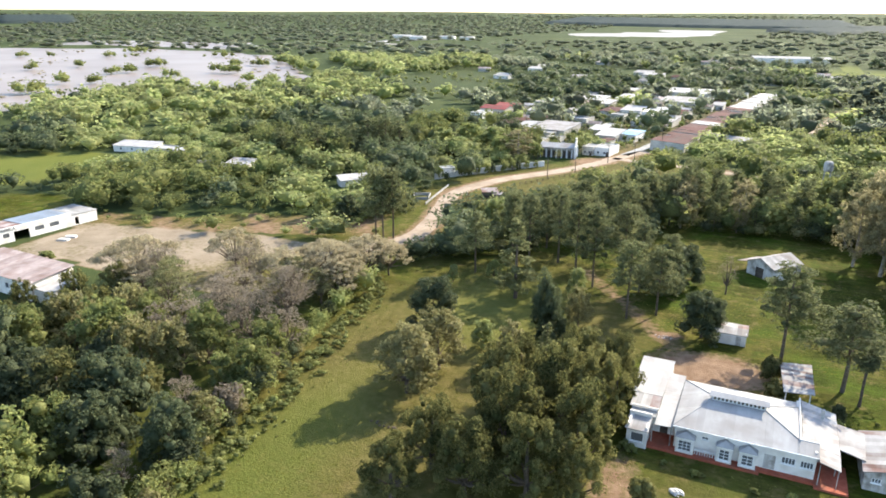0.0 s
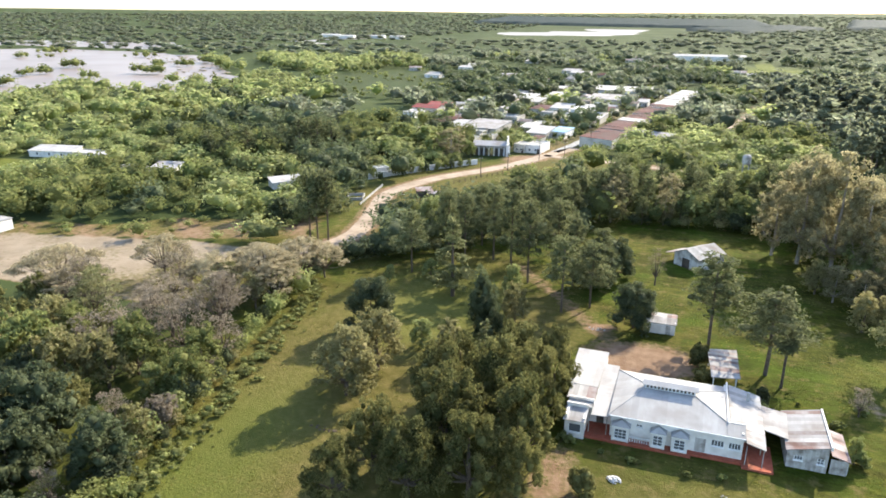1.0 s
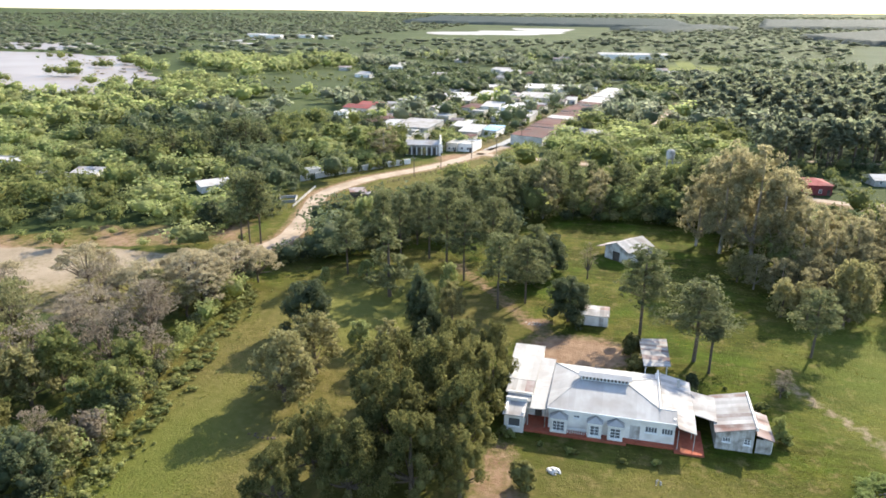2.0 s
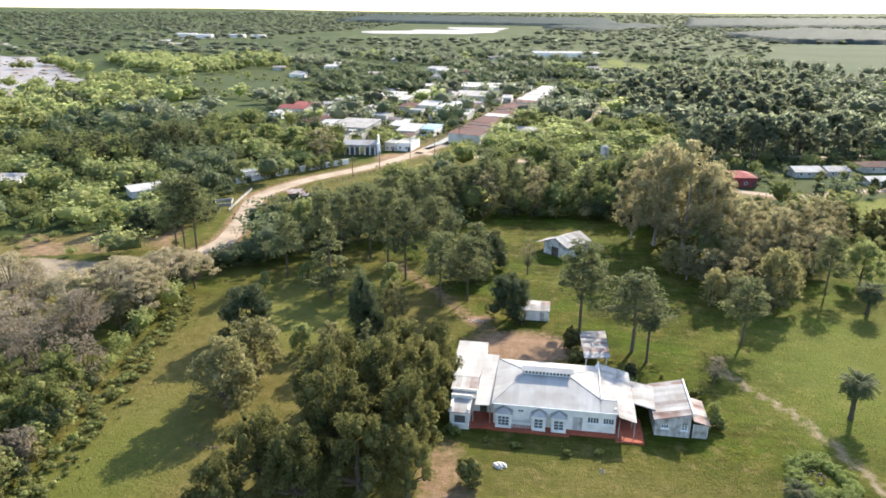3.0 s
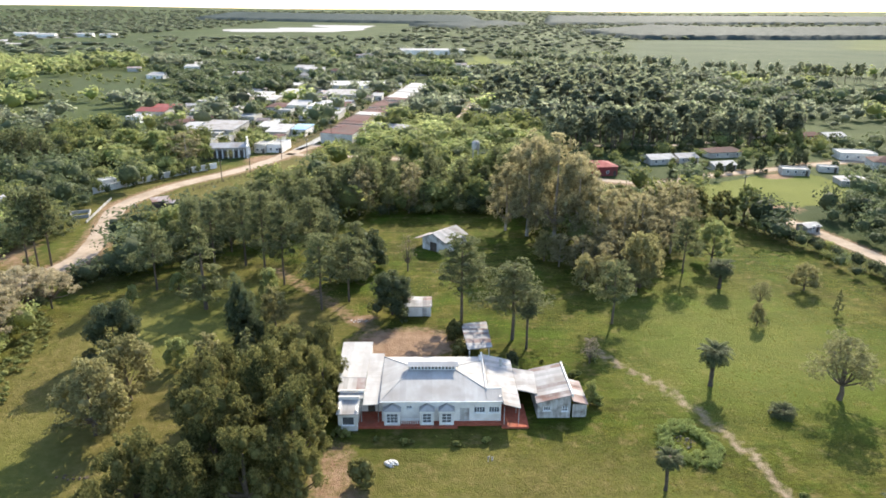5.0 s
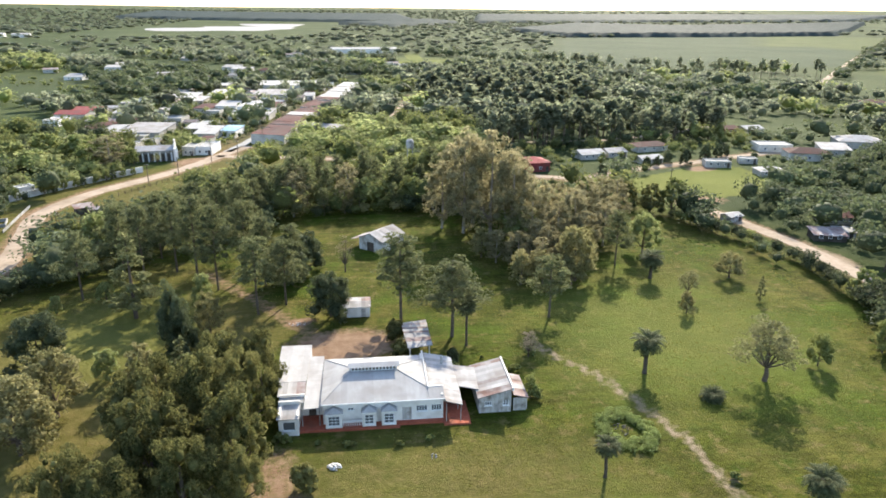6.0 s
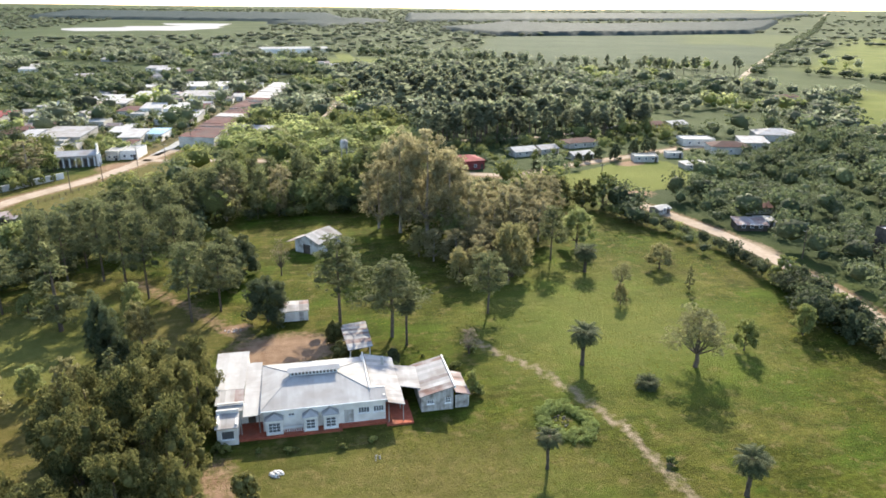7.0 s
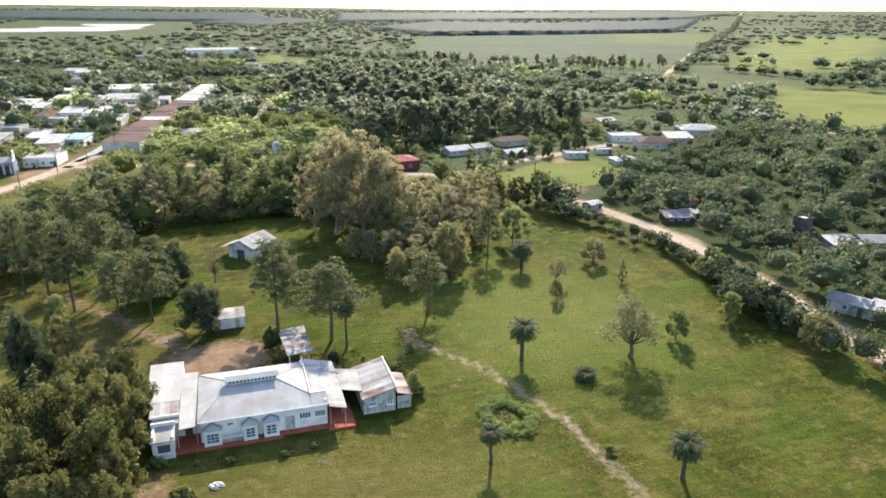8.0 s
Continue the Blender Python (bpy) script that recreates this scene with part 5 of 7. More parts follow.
def wood_type(px, py):
    """0 dark mixed, 1 fresh floodplain wood, 2 mid-green, 3 pines."""
    kind = np.full(len(px), 2)
    t = lumpy(px, py, 38, 1)
    kind[t > 0.55] = 0
    kind[t < -0.75] = 1
    west = (px < -95 - 0.05 * py) & (py > 225 + 0.05 * px) & (px < -0.42 * py + 30)
    kind[west & (t < 0.9)] = 1
    dark = inside(px, py, [(-235, 265), (-150, 225), (-120, 262), (-140, 330), (-150, 380), (-120, 520), (-190, 520), (-230, 400), (-260, 330)])
    kind[dark] = np.where(t[dark] > 0.1, 0, 2)
    pines = inside(px, py, [(20, 300), (72, 306), (122, 318), (190, 328), (205, 352), (120, 348), (60, 337), (20, 330)]) | inside(px, py, [(45, 420), (110, 400), (165, 470), (190, 600), (105, 636), (40, 520)])
    behind = inside(px, py, [(60, 337), (120, 348), (205, 352), (320, 470), (300, 560), (190, 600), (165, 470), (110, 400), (45, 420)])
    kind[behind] = np.where(t[behind] > 0.2, 0, 2)
    kind[pines] = 3
    band = inside(px, py, [(-300, 500), (-110, 470), (-90, 640), (30, 620), (60, 760), (-260, 700)])
    kind[band] = 0
    pale = inside(px, py, [(-45, 300), (50, 285), (60, 330), (20, 350), (-30, 345)])
    kind[pale] = 1
    gardens = inside(px, py, [(40, 250), (62, 304), (200, 328), (260, 300), (200, 262), (120, 258)])
    kind[gardens] = np.where(t[gardens] > -0.2, 0, 2)
    verge = inside(px, py, [(-165, 150), (-105, 150), (-100, 240), (-90, 300), (-130, 310), (-150, 250)])
    kind[verge & (t < 0.15)] = 1
    kind[(px > -102) & (px < 40) & (py > 130) & (py < 205)] = 0
    east = (px > 0.5 * py) & (py < 285)
    kind[east] = np.where((t[east] < -0.7) & (py[east] > 165) & (py[east] < 200), 2, 0)
    return kind


WOOD_MATS = {0: (DARK_LEAF, "dark green mixed woodland"), 1: (BRIGHT_LEAF, "fresh yellow-green floodplain woodland"), 2: (GREEN_LEAF, "mid-green woodland"), 3: (FAR_PINE_HAZED, "dense stand of pines")}
px, py, r, rng = scatter(100, 165, 5.6, 21)
kind = wood_type(px, py)
for k, (mat, label) in WOOD_MATS.items():
    m = kind == k
    joined_woods("woods", px[m], py[m], rng.uniform(4, 9, m.sum()), rng.uniform(0.9, 1.4, m.sum()), mat, 280, 0.8, label, True, 36 + k)

px, py, r, rng = scatter(165, 380, 6.9, 22)
kind = wood_type(px, py)
town = inside(px, py, TOWN)
keep = ~town | (rng.uniform(0, 1, len(px)) < 0.95)
px, py, kind, town = px[keep], py[keep], kind[keep], town[keep]
for k, (mat, label) in WOOD_MATS.items():
    m = kind == k
    tall = rng.uniform(3.5, 7.5, m.sum()) * rng.choice([0.8, 1.0, 1.6], m.sum()) * np.where(town[m], 0.7, 1.0) * np.where((px[m] > 40) & (px[m] < 210) & (py[m] > 250) & (py[m] < 315), 0.6, 1.0)
    if k == 3:
        joined_woods("undergrowth", px[m], py[m], rng.uniform(3, 7, m.sum()), rng.uniform(1.0, 1.6, m.sum()), DARK_LEAF, 60, 1.6, "dark undergrowth below the pines", False, 48)
        qx, qy, grid_rng = jitter_grid(15, 250, 290, 400, 6.1, 27)
        m = (np.hypot(qx, qy) < 385) & clear_of(qx, qy) & (wood_type(qx, qy) == 3)
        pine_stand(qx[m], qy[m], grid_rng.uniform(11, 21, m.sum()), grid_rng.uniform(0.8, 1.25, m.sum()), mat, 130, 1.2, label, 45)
        continue
    if k == 1:
        tall *= 0.8
    joined_woods("woods", px[m], py[m], tall, rng.uniform(0.9, 1.7, m.sum()) * (1.5 if k == 1 else 1.0), mat, 150, 1.02, label, True, 40 + k)

# garden bushes and small trees between the town houses
px, py, rng = jitter_grid(-160, 0, 300, 610, 5.0, 29)
ok = (inside(px, py, TOWN) | inside(px, py, TERRACE_SIDE)) & (off_line(px, py, STREET) > 4.5) & (off_line(px, py, ROAD_MAIN) > 9)
for x, y, d in taken:
    ok &= np.hypot(px - x, py - y) > d * 0.85 + 1.2
px, py, shade = px[ok], py[ok], rng.uniform(0, 1, ok.sum())
for i, (mat, label) in enumerate(((DARK_LEAF, "dark garden bushes between town houses"), (GREEN_LEAF, "green garden bushes between town houses"))):
    m = (shade < 0.55) == (i == 0)
    joined_woods("bushes", px[m], py[m], rng.uniform(1.8, 4.6, m.sum()), rng.uniform(0.9, 1.4, m.sum()), mat, 60, 1.4, label, True, 46 + i)

px, py, r, rng = scatter(380, 1000, 12.0, 23)
kind = wood_type(px, py)
town = inside(px, py, TOWN)
t = lumpy(px, py, 70, 4) + lumpy(px, py, 31, 7) * 0.6
east_fields = (px > 0.5 * py) & (r > 600)
keep = np.where(town, rng.uniform(0, 1, len(px)) < 0.85, (t > -0.85) & ~(east_fields & (t < 0.7)) & ~((r > 700) & (t < -0.1)))
px, py, kind = px[keep], py[keep], kind[keep]
for k, (mat, label) in {**WOOD_MATS, 2: (FAR_LEAF_HAZED, "distant mixed woodland")}.items():
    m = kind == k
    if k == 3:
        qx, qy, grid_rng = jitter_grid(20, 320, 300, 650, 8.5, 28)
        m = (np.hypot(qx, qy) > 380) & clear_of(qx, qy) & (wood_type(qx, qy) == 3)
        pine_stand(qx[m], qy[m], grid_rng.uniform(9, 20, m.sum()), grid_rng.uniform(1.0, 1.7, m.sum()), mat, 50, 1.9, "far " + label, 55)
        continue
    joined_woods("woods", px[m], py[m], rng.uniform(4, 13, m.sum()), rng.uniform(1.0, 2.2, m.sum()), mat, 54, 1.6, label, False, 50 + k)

# plains beyond: scattered woods, and plantation blocks with straight edges
px, py, r, rng = scatter(1000, 4000, 39.0, 24)
t = lumpy(px, py, 190, 2) + 0.8 * lumpy(px, py, 83, 5)
blocks = inside(px, py, FAR_PASTURE) & (t < 0.9)
keep = (t > -1.1 + 1.3 * (px > 0.55 * py)) & ~blocks
px, py, t = px[keep], py[keep], t[keep]
joined_woods("woods", px, py, rng.uniform(4, 10, len(px)), rng.uniform(2.0, 5.5, len(px)), FAR_LEAF_HAZED, 14, 2.4, "distant woods on the plain", False, 60)
PLANTATIONS = ([(453, 1576), (818, 1620), (1205, 1725), (1850, 2500), (1069, 2364), (790, 2600), (420, 2000)], [(462, 2800), (1141, 2800), (1920, 2640), (2420, 3050), (1393, 3352), (587, 3506)], [(-2550, 1719), (-2403, 1903), (-2918, 2316), (-3065, 2073)], [(-900, 2900), (250, 2800), (200, 3500), (-900, 3500)], [(111, 2327), (378, 2769), (300, 3000), (-60, 2600)])


def canopy(poly, high, step, mat, label, seed):
    """A far plantation: a closed, tufted canopy with steep edges, standing on the land."""
    rng = np.random.default_rng(seed)
    p = np.array(poly, float)
    gx, gy = np.arange(p[:, 0].min(), p[:, 0].max() + step, step), np.arange(p[:, 1].min(), p[:, 1].max() + step, step)
    x, y = np.meshgrid(gx, gy)
    x, y = x + rng.uniform(-0.35, 0.35, x.shape) * step, y + rng.uniform(-0.35, 0.35, y.shape) * step
    full = inside(x, y, poly) & (off_line(x, y, ROAD_FAR) > 30)
    z = rise(x, y) + np.where(full, high * rng.uniform(0.78, 1.15, x.shape), -0.5)
    k = np.arange(x.size).reshape(x.shape)
    quads = np.stack([k[:-1, :-1], k[:-1, 1:], k[1:, 1:], k[1:, :-1]], -1).reshape(-1, 4)
    used = full.ravel()[quads].any(1)
    return tagged(new("plantation", mesh_of("plantation", np.stack([x, y, z], -1), [quads[used]], mat)), label, "plantation", kind="stuff")


for i, poly in enumerate(PLANTATIONS):
    canopy(poly, 10, 11 if i == 0 else 16, GUM_BLUE, "dark gum plantation with straight edges", 80 + i)

# a windbreak below the crop
edge = smooth_line([(200, 730), (267, 672), (320, 645), (380, 636), (430, 630)], 6)
rng = np.random.default_rng(6)
pine_stand(edge[:, 0] + rng.normal(0, 3, len(edge)), edge[:, 1] + rng.normal(0, 4, len(edge)), rng.uniform(9, 19, len(edge)), rng.uniform(0.5, 1.1, len(edge)), FAR_PINE_HAZED, 50, 1.8, "windbreak of thin tall trees below the crop", 58)
# hedge trees along the straight far road
edge = smooth_line([(450, 619), (735, 962), (1330, 1647), (2300, 2790)], 14)
rng = np.random.default_rng(3)
joined_woods("trees", edge[:, 0] + rng.normal(-7, 3, len(edge)), edge[:, 1] + rng.normal(0, 3, len(edge)), rng.uniform(6, 11, len(edge)), rng.uniform(1.5, 2.8, len(edge)), DARK_LEAF, 30, 2.0, "line of dark trees beside the far road", False, 95)

edge = smooth_line([(500, 625), (520, 540), (545, 450), (560, 380)], 7)
joined_woods("trees", edge[:, 0] + rng.normal(0, 6, len(edge)), edge[:, 1] + rng.normal(0, 3, len(edge)), rng.uniform(4, 9, len(edge)), rng.uniform(1.3, 2.2, len(edge)), DARK_LEAF, 40, 1.8, "dark belt of trees between pastures", False, 96)

px, py, rng = jitter_grid(-345, -165, 470, 725, 10, 35)
m = inside(px, py, GREEN_GAP) & (lumpy(px, py, 26, 2) > -0.1) & (rng.uniform(0, 1, len(px)) < 0.75)
joined_woods("bushes", px[m], py[m], rng.uniform(1.2, 4.2, m.sum()), rng.uniform(1.3, 2.2, m.sum()), GREEN_LEAF, 40, 1.6, "low scrub on the green rise", False, 94)
# drowned bushes standing in the flood
SPOTS = ((-511, 356, 13, 9), (-549, 418, 5, 3), (-527, 430, 8, 4), (-594, 506, 9, 5), (-590, 526, 8, 5), (-628, 594, 17, 9), (-506, 567, 13, 8), (-540, 657, 26, 9), (-387, 402, 7, 4), (-395, 502, 18, 8), (-699, 552, 8, 4), (-705, 502, 10, 4), (-509, 495, 6, 3), (-481, 352, 6, 3), (-560, 640, 16, 6), (-800, 700, 30, 9), (-900, 640, 26, 8), (-860, 780, 24, 8), (-690, 760, 22, 7))
bx, by = [], []
rng = np.random.default_rng(31)
for x, y, wide, count in SPOTS:
    bx += list(x + rng.normal(0, wide * 0.55, count))
    by += list(y + rng.normal(0, wide * 0.4, count))
px, py = np.array(bx), np.array(by)
joined_woods("bushes", px, py, rng.uniform(5, 10.5, len(px)), rng.uniform(1.2, 1.9, len(px)), GREEN_LEAF, 60, 1.5, "green bushes standing in brown flood water", False, 90)
px, py, rng = jitter_grid(-1000, -380, 290, 860, 13, 33)
m = inside(px, py, LAKE) & (lumpy(px, py, 60, 3) > 0.75) & (rng.uniform(0, 1, len(px)) < 0.5)
joined_woods("reeds", px[m], py[m], rng.uniform(0.5, 1.8, m.sum()), rng.uniform(3, 7, m.sum()), GREY_LEAF, 24, 2.0, "low reed islands in the flood water", False, 92)
px, py, rng = jitter_grid(-520, -300, 190, 520, 9, 32)
m = ~inside(px, py, LAKE) & (off_line(px, py, LAKE) < 46) & (np.degrees(np.arctan2(px, py)) > -66)
joined_woods("bushes", px[m], py[m], rng.uniform(3.5, 6.5, m.sum()), rng.uniform(1.3, 2.1, m.sum()), BRIGHT_LEAF, 44, 1.5, "fresh green thicket along the flooded shore", False, 91)
px, py, rng = jitter_grid(-190, -90, 135, 190, 4.2, 34)
m = inside(px, py, SCRUB) & (rng.uniform(0, 1, len(px)) < 0.4)
joined_woods("bushes", px[m], py[m], rng.uniform(0.8, 2.8, m.sum()), rng.uniform(1.3, 2.0, m.sum()), GREEN_LEAF, 90, 1.3, "low scrub on bare ground behind the yard", False, 93)
plant("shrub", -161, 109, 2.6, 1.3, 0, fine=1, label="yellow-green bush on the edge of the yard")


# ---- the country house ----
def clip_half(poly, a, b, c):
    """The part of a polygon where a * x + b * y <= c."""
    out = []
    for p, q in zip(poly, poly[1:] + poly[:1]):
        dp, dq = a * p[0] + b * p[1] - c, a * q[0] + b * q[1] - c
        if dp <= 0:
            out.append(p)
        if dp * dq < 0:
            s = dp / (dp - dq)
            out.append(tuple(p[k] + s * (q[k] - p[k]) for k in range(3)))
    return out


def sheeted(parent, poly, along, mats, width=0.95, seed=1, name="roof"):
    """A roof plane: a deck, and metal sheets side by side on it, each a plate of its own."""
    deck = Build().slab([(p[0], p[1], p[2] - 0.05) for p in poly], 0.06).put(name, mats[0], parent)
    ax, ay = along
    ds = [p[0] * ax + p[1] * ay for p in poly]
    rng = random.Random(seed)
    s = min(ds)
    while s < max(ds) - 0.02:
        cut = clip_half(clip_half(poly, -ax, -ay, -s), ax, ay, s + width - 0.008)
        if len(cut) > 2:
            lift = rng.uniform(0.004, 0.012)
            Build().slab([(p[0], p[1], p[2] + lift) for p in cut], 0.045).put("roof_sheet", mats[rng.randrange(len(mats))], deck)
        s += width
    return deck


def grid_wall(parent, name, xs, zs, y, thick, solid, mat):
    """One closed mesh from the solid cells of a grid standing along x."""
    b, at = Build(), {}

    def corner(i, k, back):
        key = (i, k, back)
        if key not in at:
            at[key] = len(b.v)
            b.v.append((xs[i], y + thick if back else y, zs[k]))
        return at[key]

    nx, nz = len(xs) - 1, len(zs) - 1
    full = lambda i, k: 0 <= i < nx and 0 <= k < nz and solid((xs[i] + xs[i + 1]) / 2, (zs[k] + zs[k + 1]) / 2)
    for i in range(nx):
        for k in range(nz):
            if not full(i, k):
                continue
            b.f.append([corner(i, k, 0), corner(i + 1, k, 0), corner(i + 1, k + 1, 0), corner(i, k + 1, 0)])
            b.f.append([corner(i, k + 1, 1), corner(i + 1, k + 1, 1), corner(i + 1, k, 1), corner(i, k, 1)])
            for di, dk, p, q in ((-1, 0, (i, k), (i, k + 1)), (1, 0, (i + 1, k + 1), (i + 1, k)), (0, -1, (i + 1, k), (i, k)), (0, 1, (i, k + 1), (i + 1, k + 1))):
                if not full(i + di, k + dk):
                    b.f.append([corner(*p, 0), corner(*q, 0), corner(*q, 1), corner(*p, 1)])
    return b.put(name, mat, parent)


def pierced(parent, x0, x1, z0, z1, y, thick, holes, mat):
    """A wall along x with openings right through it."""
    xs = sorted({x0, x1, *(v for h in holes for v in h[:2])})
    zs = sorted({z0, z1, *(v for h in holes for v in h[2:])})
    return grid_wall(parent, "wall", xs, zs, y, thick, lambda x, z: not any(h[0] < x < h[1] and h[2] < z < h[3] for h in holes), mat)


def sash(parent, x0, x1, z0, z1, y, cols, rows):
    """A window set in its opening: frame with bars, sill and panes."""
    t = 0.07

    def cuts(a, b, n):
        w = (b - a - t) / n
        return [v for i in range(n + 1) for v in (a + i * w, a + i * w + t)]

    xs, zs = cuts(x0, x1, cols), cuts(z0, z1, rows)
    bar = lambda v, s: any(p < v < q for p, q in zip(s[0::2], s[1::2]))
    win = grid_wall(parent, "window", xs, zs, y, 0.08, lambda x, z: bar(x, xs) or bar(z, zs), WHITE_TRIM)
    Build().box(x0 - 0.1, x1 + 0.1, y - 0.2, y - 0.005, z0 - 0.1, z0 - 0.005).put("sill", WHITE_TRIM, win)
    Build().box(x0 + t, x1 - t, y + 0.03, y + 0.045, z0 + t, z1 - t).put("pane", GLASS, win)


def country_house():
    ob = root("country_house")
    base = 0.36
    # red-tiled terrace, with a step along the front
    t = Build().box(-13.0, -6.6, 91.7, 97.0, -0.1, base).box(-6.6, 4.9, 91.6, 93.4, -0.1, base).box(4.9, 11.6, 92.3, 93.4, -0.1, base - 0.02)
    t.box(11.6, 15.7, 91.5, 98.0, -0.1, 0.3)
    t.put("terrace", RED_TILE, ob, "red-tiled terrace and front step")
    # main block
    holes = [(7.45, 9.15, 1.75, 2.75), (9.75, 11.35, 1.75, 2.75), (5.3, 6.75, base, 2.6), (-2.9, -2.0, 2.55, 3.0)]
    pierced(ob, -6.6, 11.6, 0, 3.95, 93.2, 0.35, holes, WHITEWASH)
    for x0, x1, z0, z1 in holes[:2]:
        sash(ob, x0, x1, z0, z1, 93.26, 4, 1)
    sash(ob, -2.9, -2.0, 2.55, 3.0, 93.26, 2, 1)
    door = Build().box(5.3, 6.75, 93.28, 93.36, base, 2.6).put("door", OLD_WHITE, ob, "closed pale slatted shutter door")
    for i in range(6):
        Build().box(5.36, 6.69, 93.25, 93.28, base + 0.12 + 0.34 * i, base + 0.36 + 0.34 * i).put("slat", OLD_WHITE, door)
    w = Build().box(-6.6, -6.25, 93.55, 107, 0, 3.95).box(-6.6, 9.4, 106.65, 107, 0, 3.95).box(9.1, 9.4, 95.3, 106.65, 0, 4.6).box(11.3, 11.6, 93.55, 95.6, 0, 4.3).box(9.4, 11.3, 95.3, 95.6, 0, 4.3)
    w.split("wall", WHITEWASH, ob)
    e, top = 3.98, 5.6
    sheeted(ob, [(-6.9, 92.85, e), (9.3, 92.85, e), (9.3, 95.3, 4.66), (4.9, 99.6, top), (-2.4, 99.6, top)], (1, 0), [TIN], 1.0, 1)
    sheeted(ob, [(9.33, 92.85, e), (11.8, 92.85, e), (11.8, 95.3, 4.66), (9.33, 95.3, 4.66)], (1, 0), [TIN], 0.85, 2)
    sheeted(ob, [(-6.9, 107.2, e), (-6.9, 92.85, e), (-2.4, 99.6, top), (-2.4, 101, top)], (0, 1), [TIN], 1.0, 3)
    sheeted(ob, [(4.9, 99.6, top), (9.3, 95.3, 4.66), (9.3, 104.4, 4.66), (4.9, 101, top)], (0, 1), [TIN], 1.0, 4)
    sheeted(ob, [(-6.9, 107.2, e), (-2.4, 101, top), (4.9, 101, top), (9.3, 104.4, 4.66), (9.3, 107.2, e)], (1, 0), [TIN], 1.0, 5)
    for a, b in (((-6.9, 92.85, e), (-2.4, 99.6, top)), ((-6.9, 107.2, e), (-2.4, 101, top)), ((9.3, 95.3, 4.66), (4.9, 99.6, top)), ((9.3, 104.4, 4.66), (4.9, 101, top))):
        Build().tube([(a[0], a[1], a[2] + 0.03), (b[0], b[1], b[2] + 0.03)], [0.06, 0.06], 6).put("ridge_cap", TIN, ob)
    Build().box(-6.9, 11.8, 92.73, 92.85, e - 0.14, e - 0.02).put("gutter", WHITE_TRIM, ob)
    # ventilating lantern on the ridge
    lan = Build().box(-2.4, 4.9, 99.75, 100.9, top - 0.2, top + 0.65).put("lantern", WHITE_TRIM, ob, "white ridge lantern with dark louvres")
    # solid dark plates paint the dark inside of the lantern's openings
    for i in range(13):
        x = -2.2 + i * 0.545
        Build().box(x, x + 0.33, 99.7, 99.76, top + 0.12, top + 0.52).put("louvre", DARK, lan)
    Build().slab([(-2.8, 99.35, top + 0.72), (5.3, 99.35, top + 0.72), (5.3, 100.4, top + 1.1), (-2.8, 100.4, top + 1.1)], 0.06).slab([(-2.8, 100.4, top + 1.1), (5.3, 100.4, top + 1.1), (5.3, 101.4, top + 0.78), (-2.8, 101.4, top + 0.78)], 0.06).put("lantern_roof", TIN, lan)
    # parapet between main roof and side gallery
    p = Build().box(9.4, 9.62, 95.2, 107.2, 4.0, 4.86).box(9.62, 11.8, 95.36, 95.56, 4.0, 4.74)
    p.split("parapet", WHITEWASH, ob)
    Build().box(9.62, 9.7, 95.62, 107.1, 4.2, 4.8).put("flashing", DARK, ob)
    # bay windows with pedimented roofs
    for x0, x1 in ((-6.2, -3.75), (-0.75, 1.3), (2.15, 4.35)):
        y0, y1, h = 92.0, 93.2, 2.65
        mid = (x0 + x1) / 2
        hole = (x0 + 0.35, x1 - 0.35, 0.75, 2.35)
        body = grid_wall(ob, "bay", [x0, hole[0], hole[1], x1], [0.3, 0.75, 2.35, h], y0, 0.18, lambda x, z: not (hole[0] < x < hole[1] and hole[2] < z < hole[3]), WHITEWASH)
        tagged(body, "projecting white bay with gabled top")
        for xa in (x0, x1 - 0.18):
            Build().box(xa, xa + 0.18, y0 + 0.18, y1, 0.3, h).put("cheek", WHITEWASH, body)
        Build().box(x0 - 0.06, x1 + 0.06, y0 - 0.06, y1, h, h + 0.16).put("cornice", WHITE_TRIM, body)
        sash(body, x0 + 0.35, x1 - 0.35, 0.75, 2.35, y0 + 0.05, 3 if x1 - x0 > 2.3 else 2, 3)
        c0, c1, ridge = h + 0.19, h + 0.85, y0 + 0.75
        hip = Build().slab([(x0 - 0.14, y0 - 0.14, c0), (x1 + 0.14, y0 - 0.14, c0), (mid, ridge, c1)], 0.05)
        hip.slab([(x0 - 0.14, y1, c0), (x0 - 0.14, y0 - 0.14, c0), (mid, ridge, c1), (mid, y1, c1)], 0.05)
        hip.slab([(x1 + 0.14, y0 - 0.14, c0), (x1 + 0.14, y1, c0), (mid, y1, c1), (mid, ridge, c1)], 0.05).put("bay_roof", TIN, body)
    # balustrade between the bays
    rail = Build().box(-3.7, -0.8, 92.35, 92.5, 1.15, 1.25)
    for i in range(9):
        rail.box(-3.6 + i * 0.34, -3.5 + i * 0.34, 92.38, 92.47, base, 1.15)
    rail.put("balustrade", WHITE_TRIM, ob)
    # side gallery
    sheeted(ob, [(9.8, 95.6, 4.35), (14.5, 95.6, 3.4), (14.5, 107.0, 3.4), (9.8, 107.4, 4.35)], (0, 1), [OLD_TIN, OLD_TIN, TIN], 1.0, 6)
    sheeted(ob, [(11.85, 92.0, 3.95), (14.4, 91.8, 3.35), (14.5, 95.57, 3.38), (11.85, 95.57, 3.93)], (0, 1), [OLD_TIN], 0.9, 7)
    Build().box(9.5, 14.2, 98.2, 98.5, 0, 3.35).box(13.9, 14.2, 98.5, 106.8, 0, 3.2).split("wall", OLD_WHITE, ob)
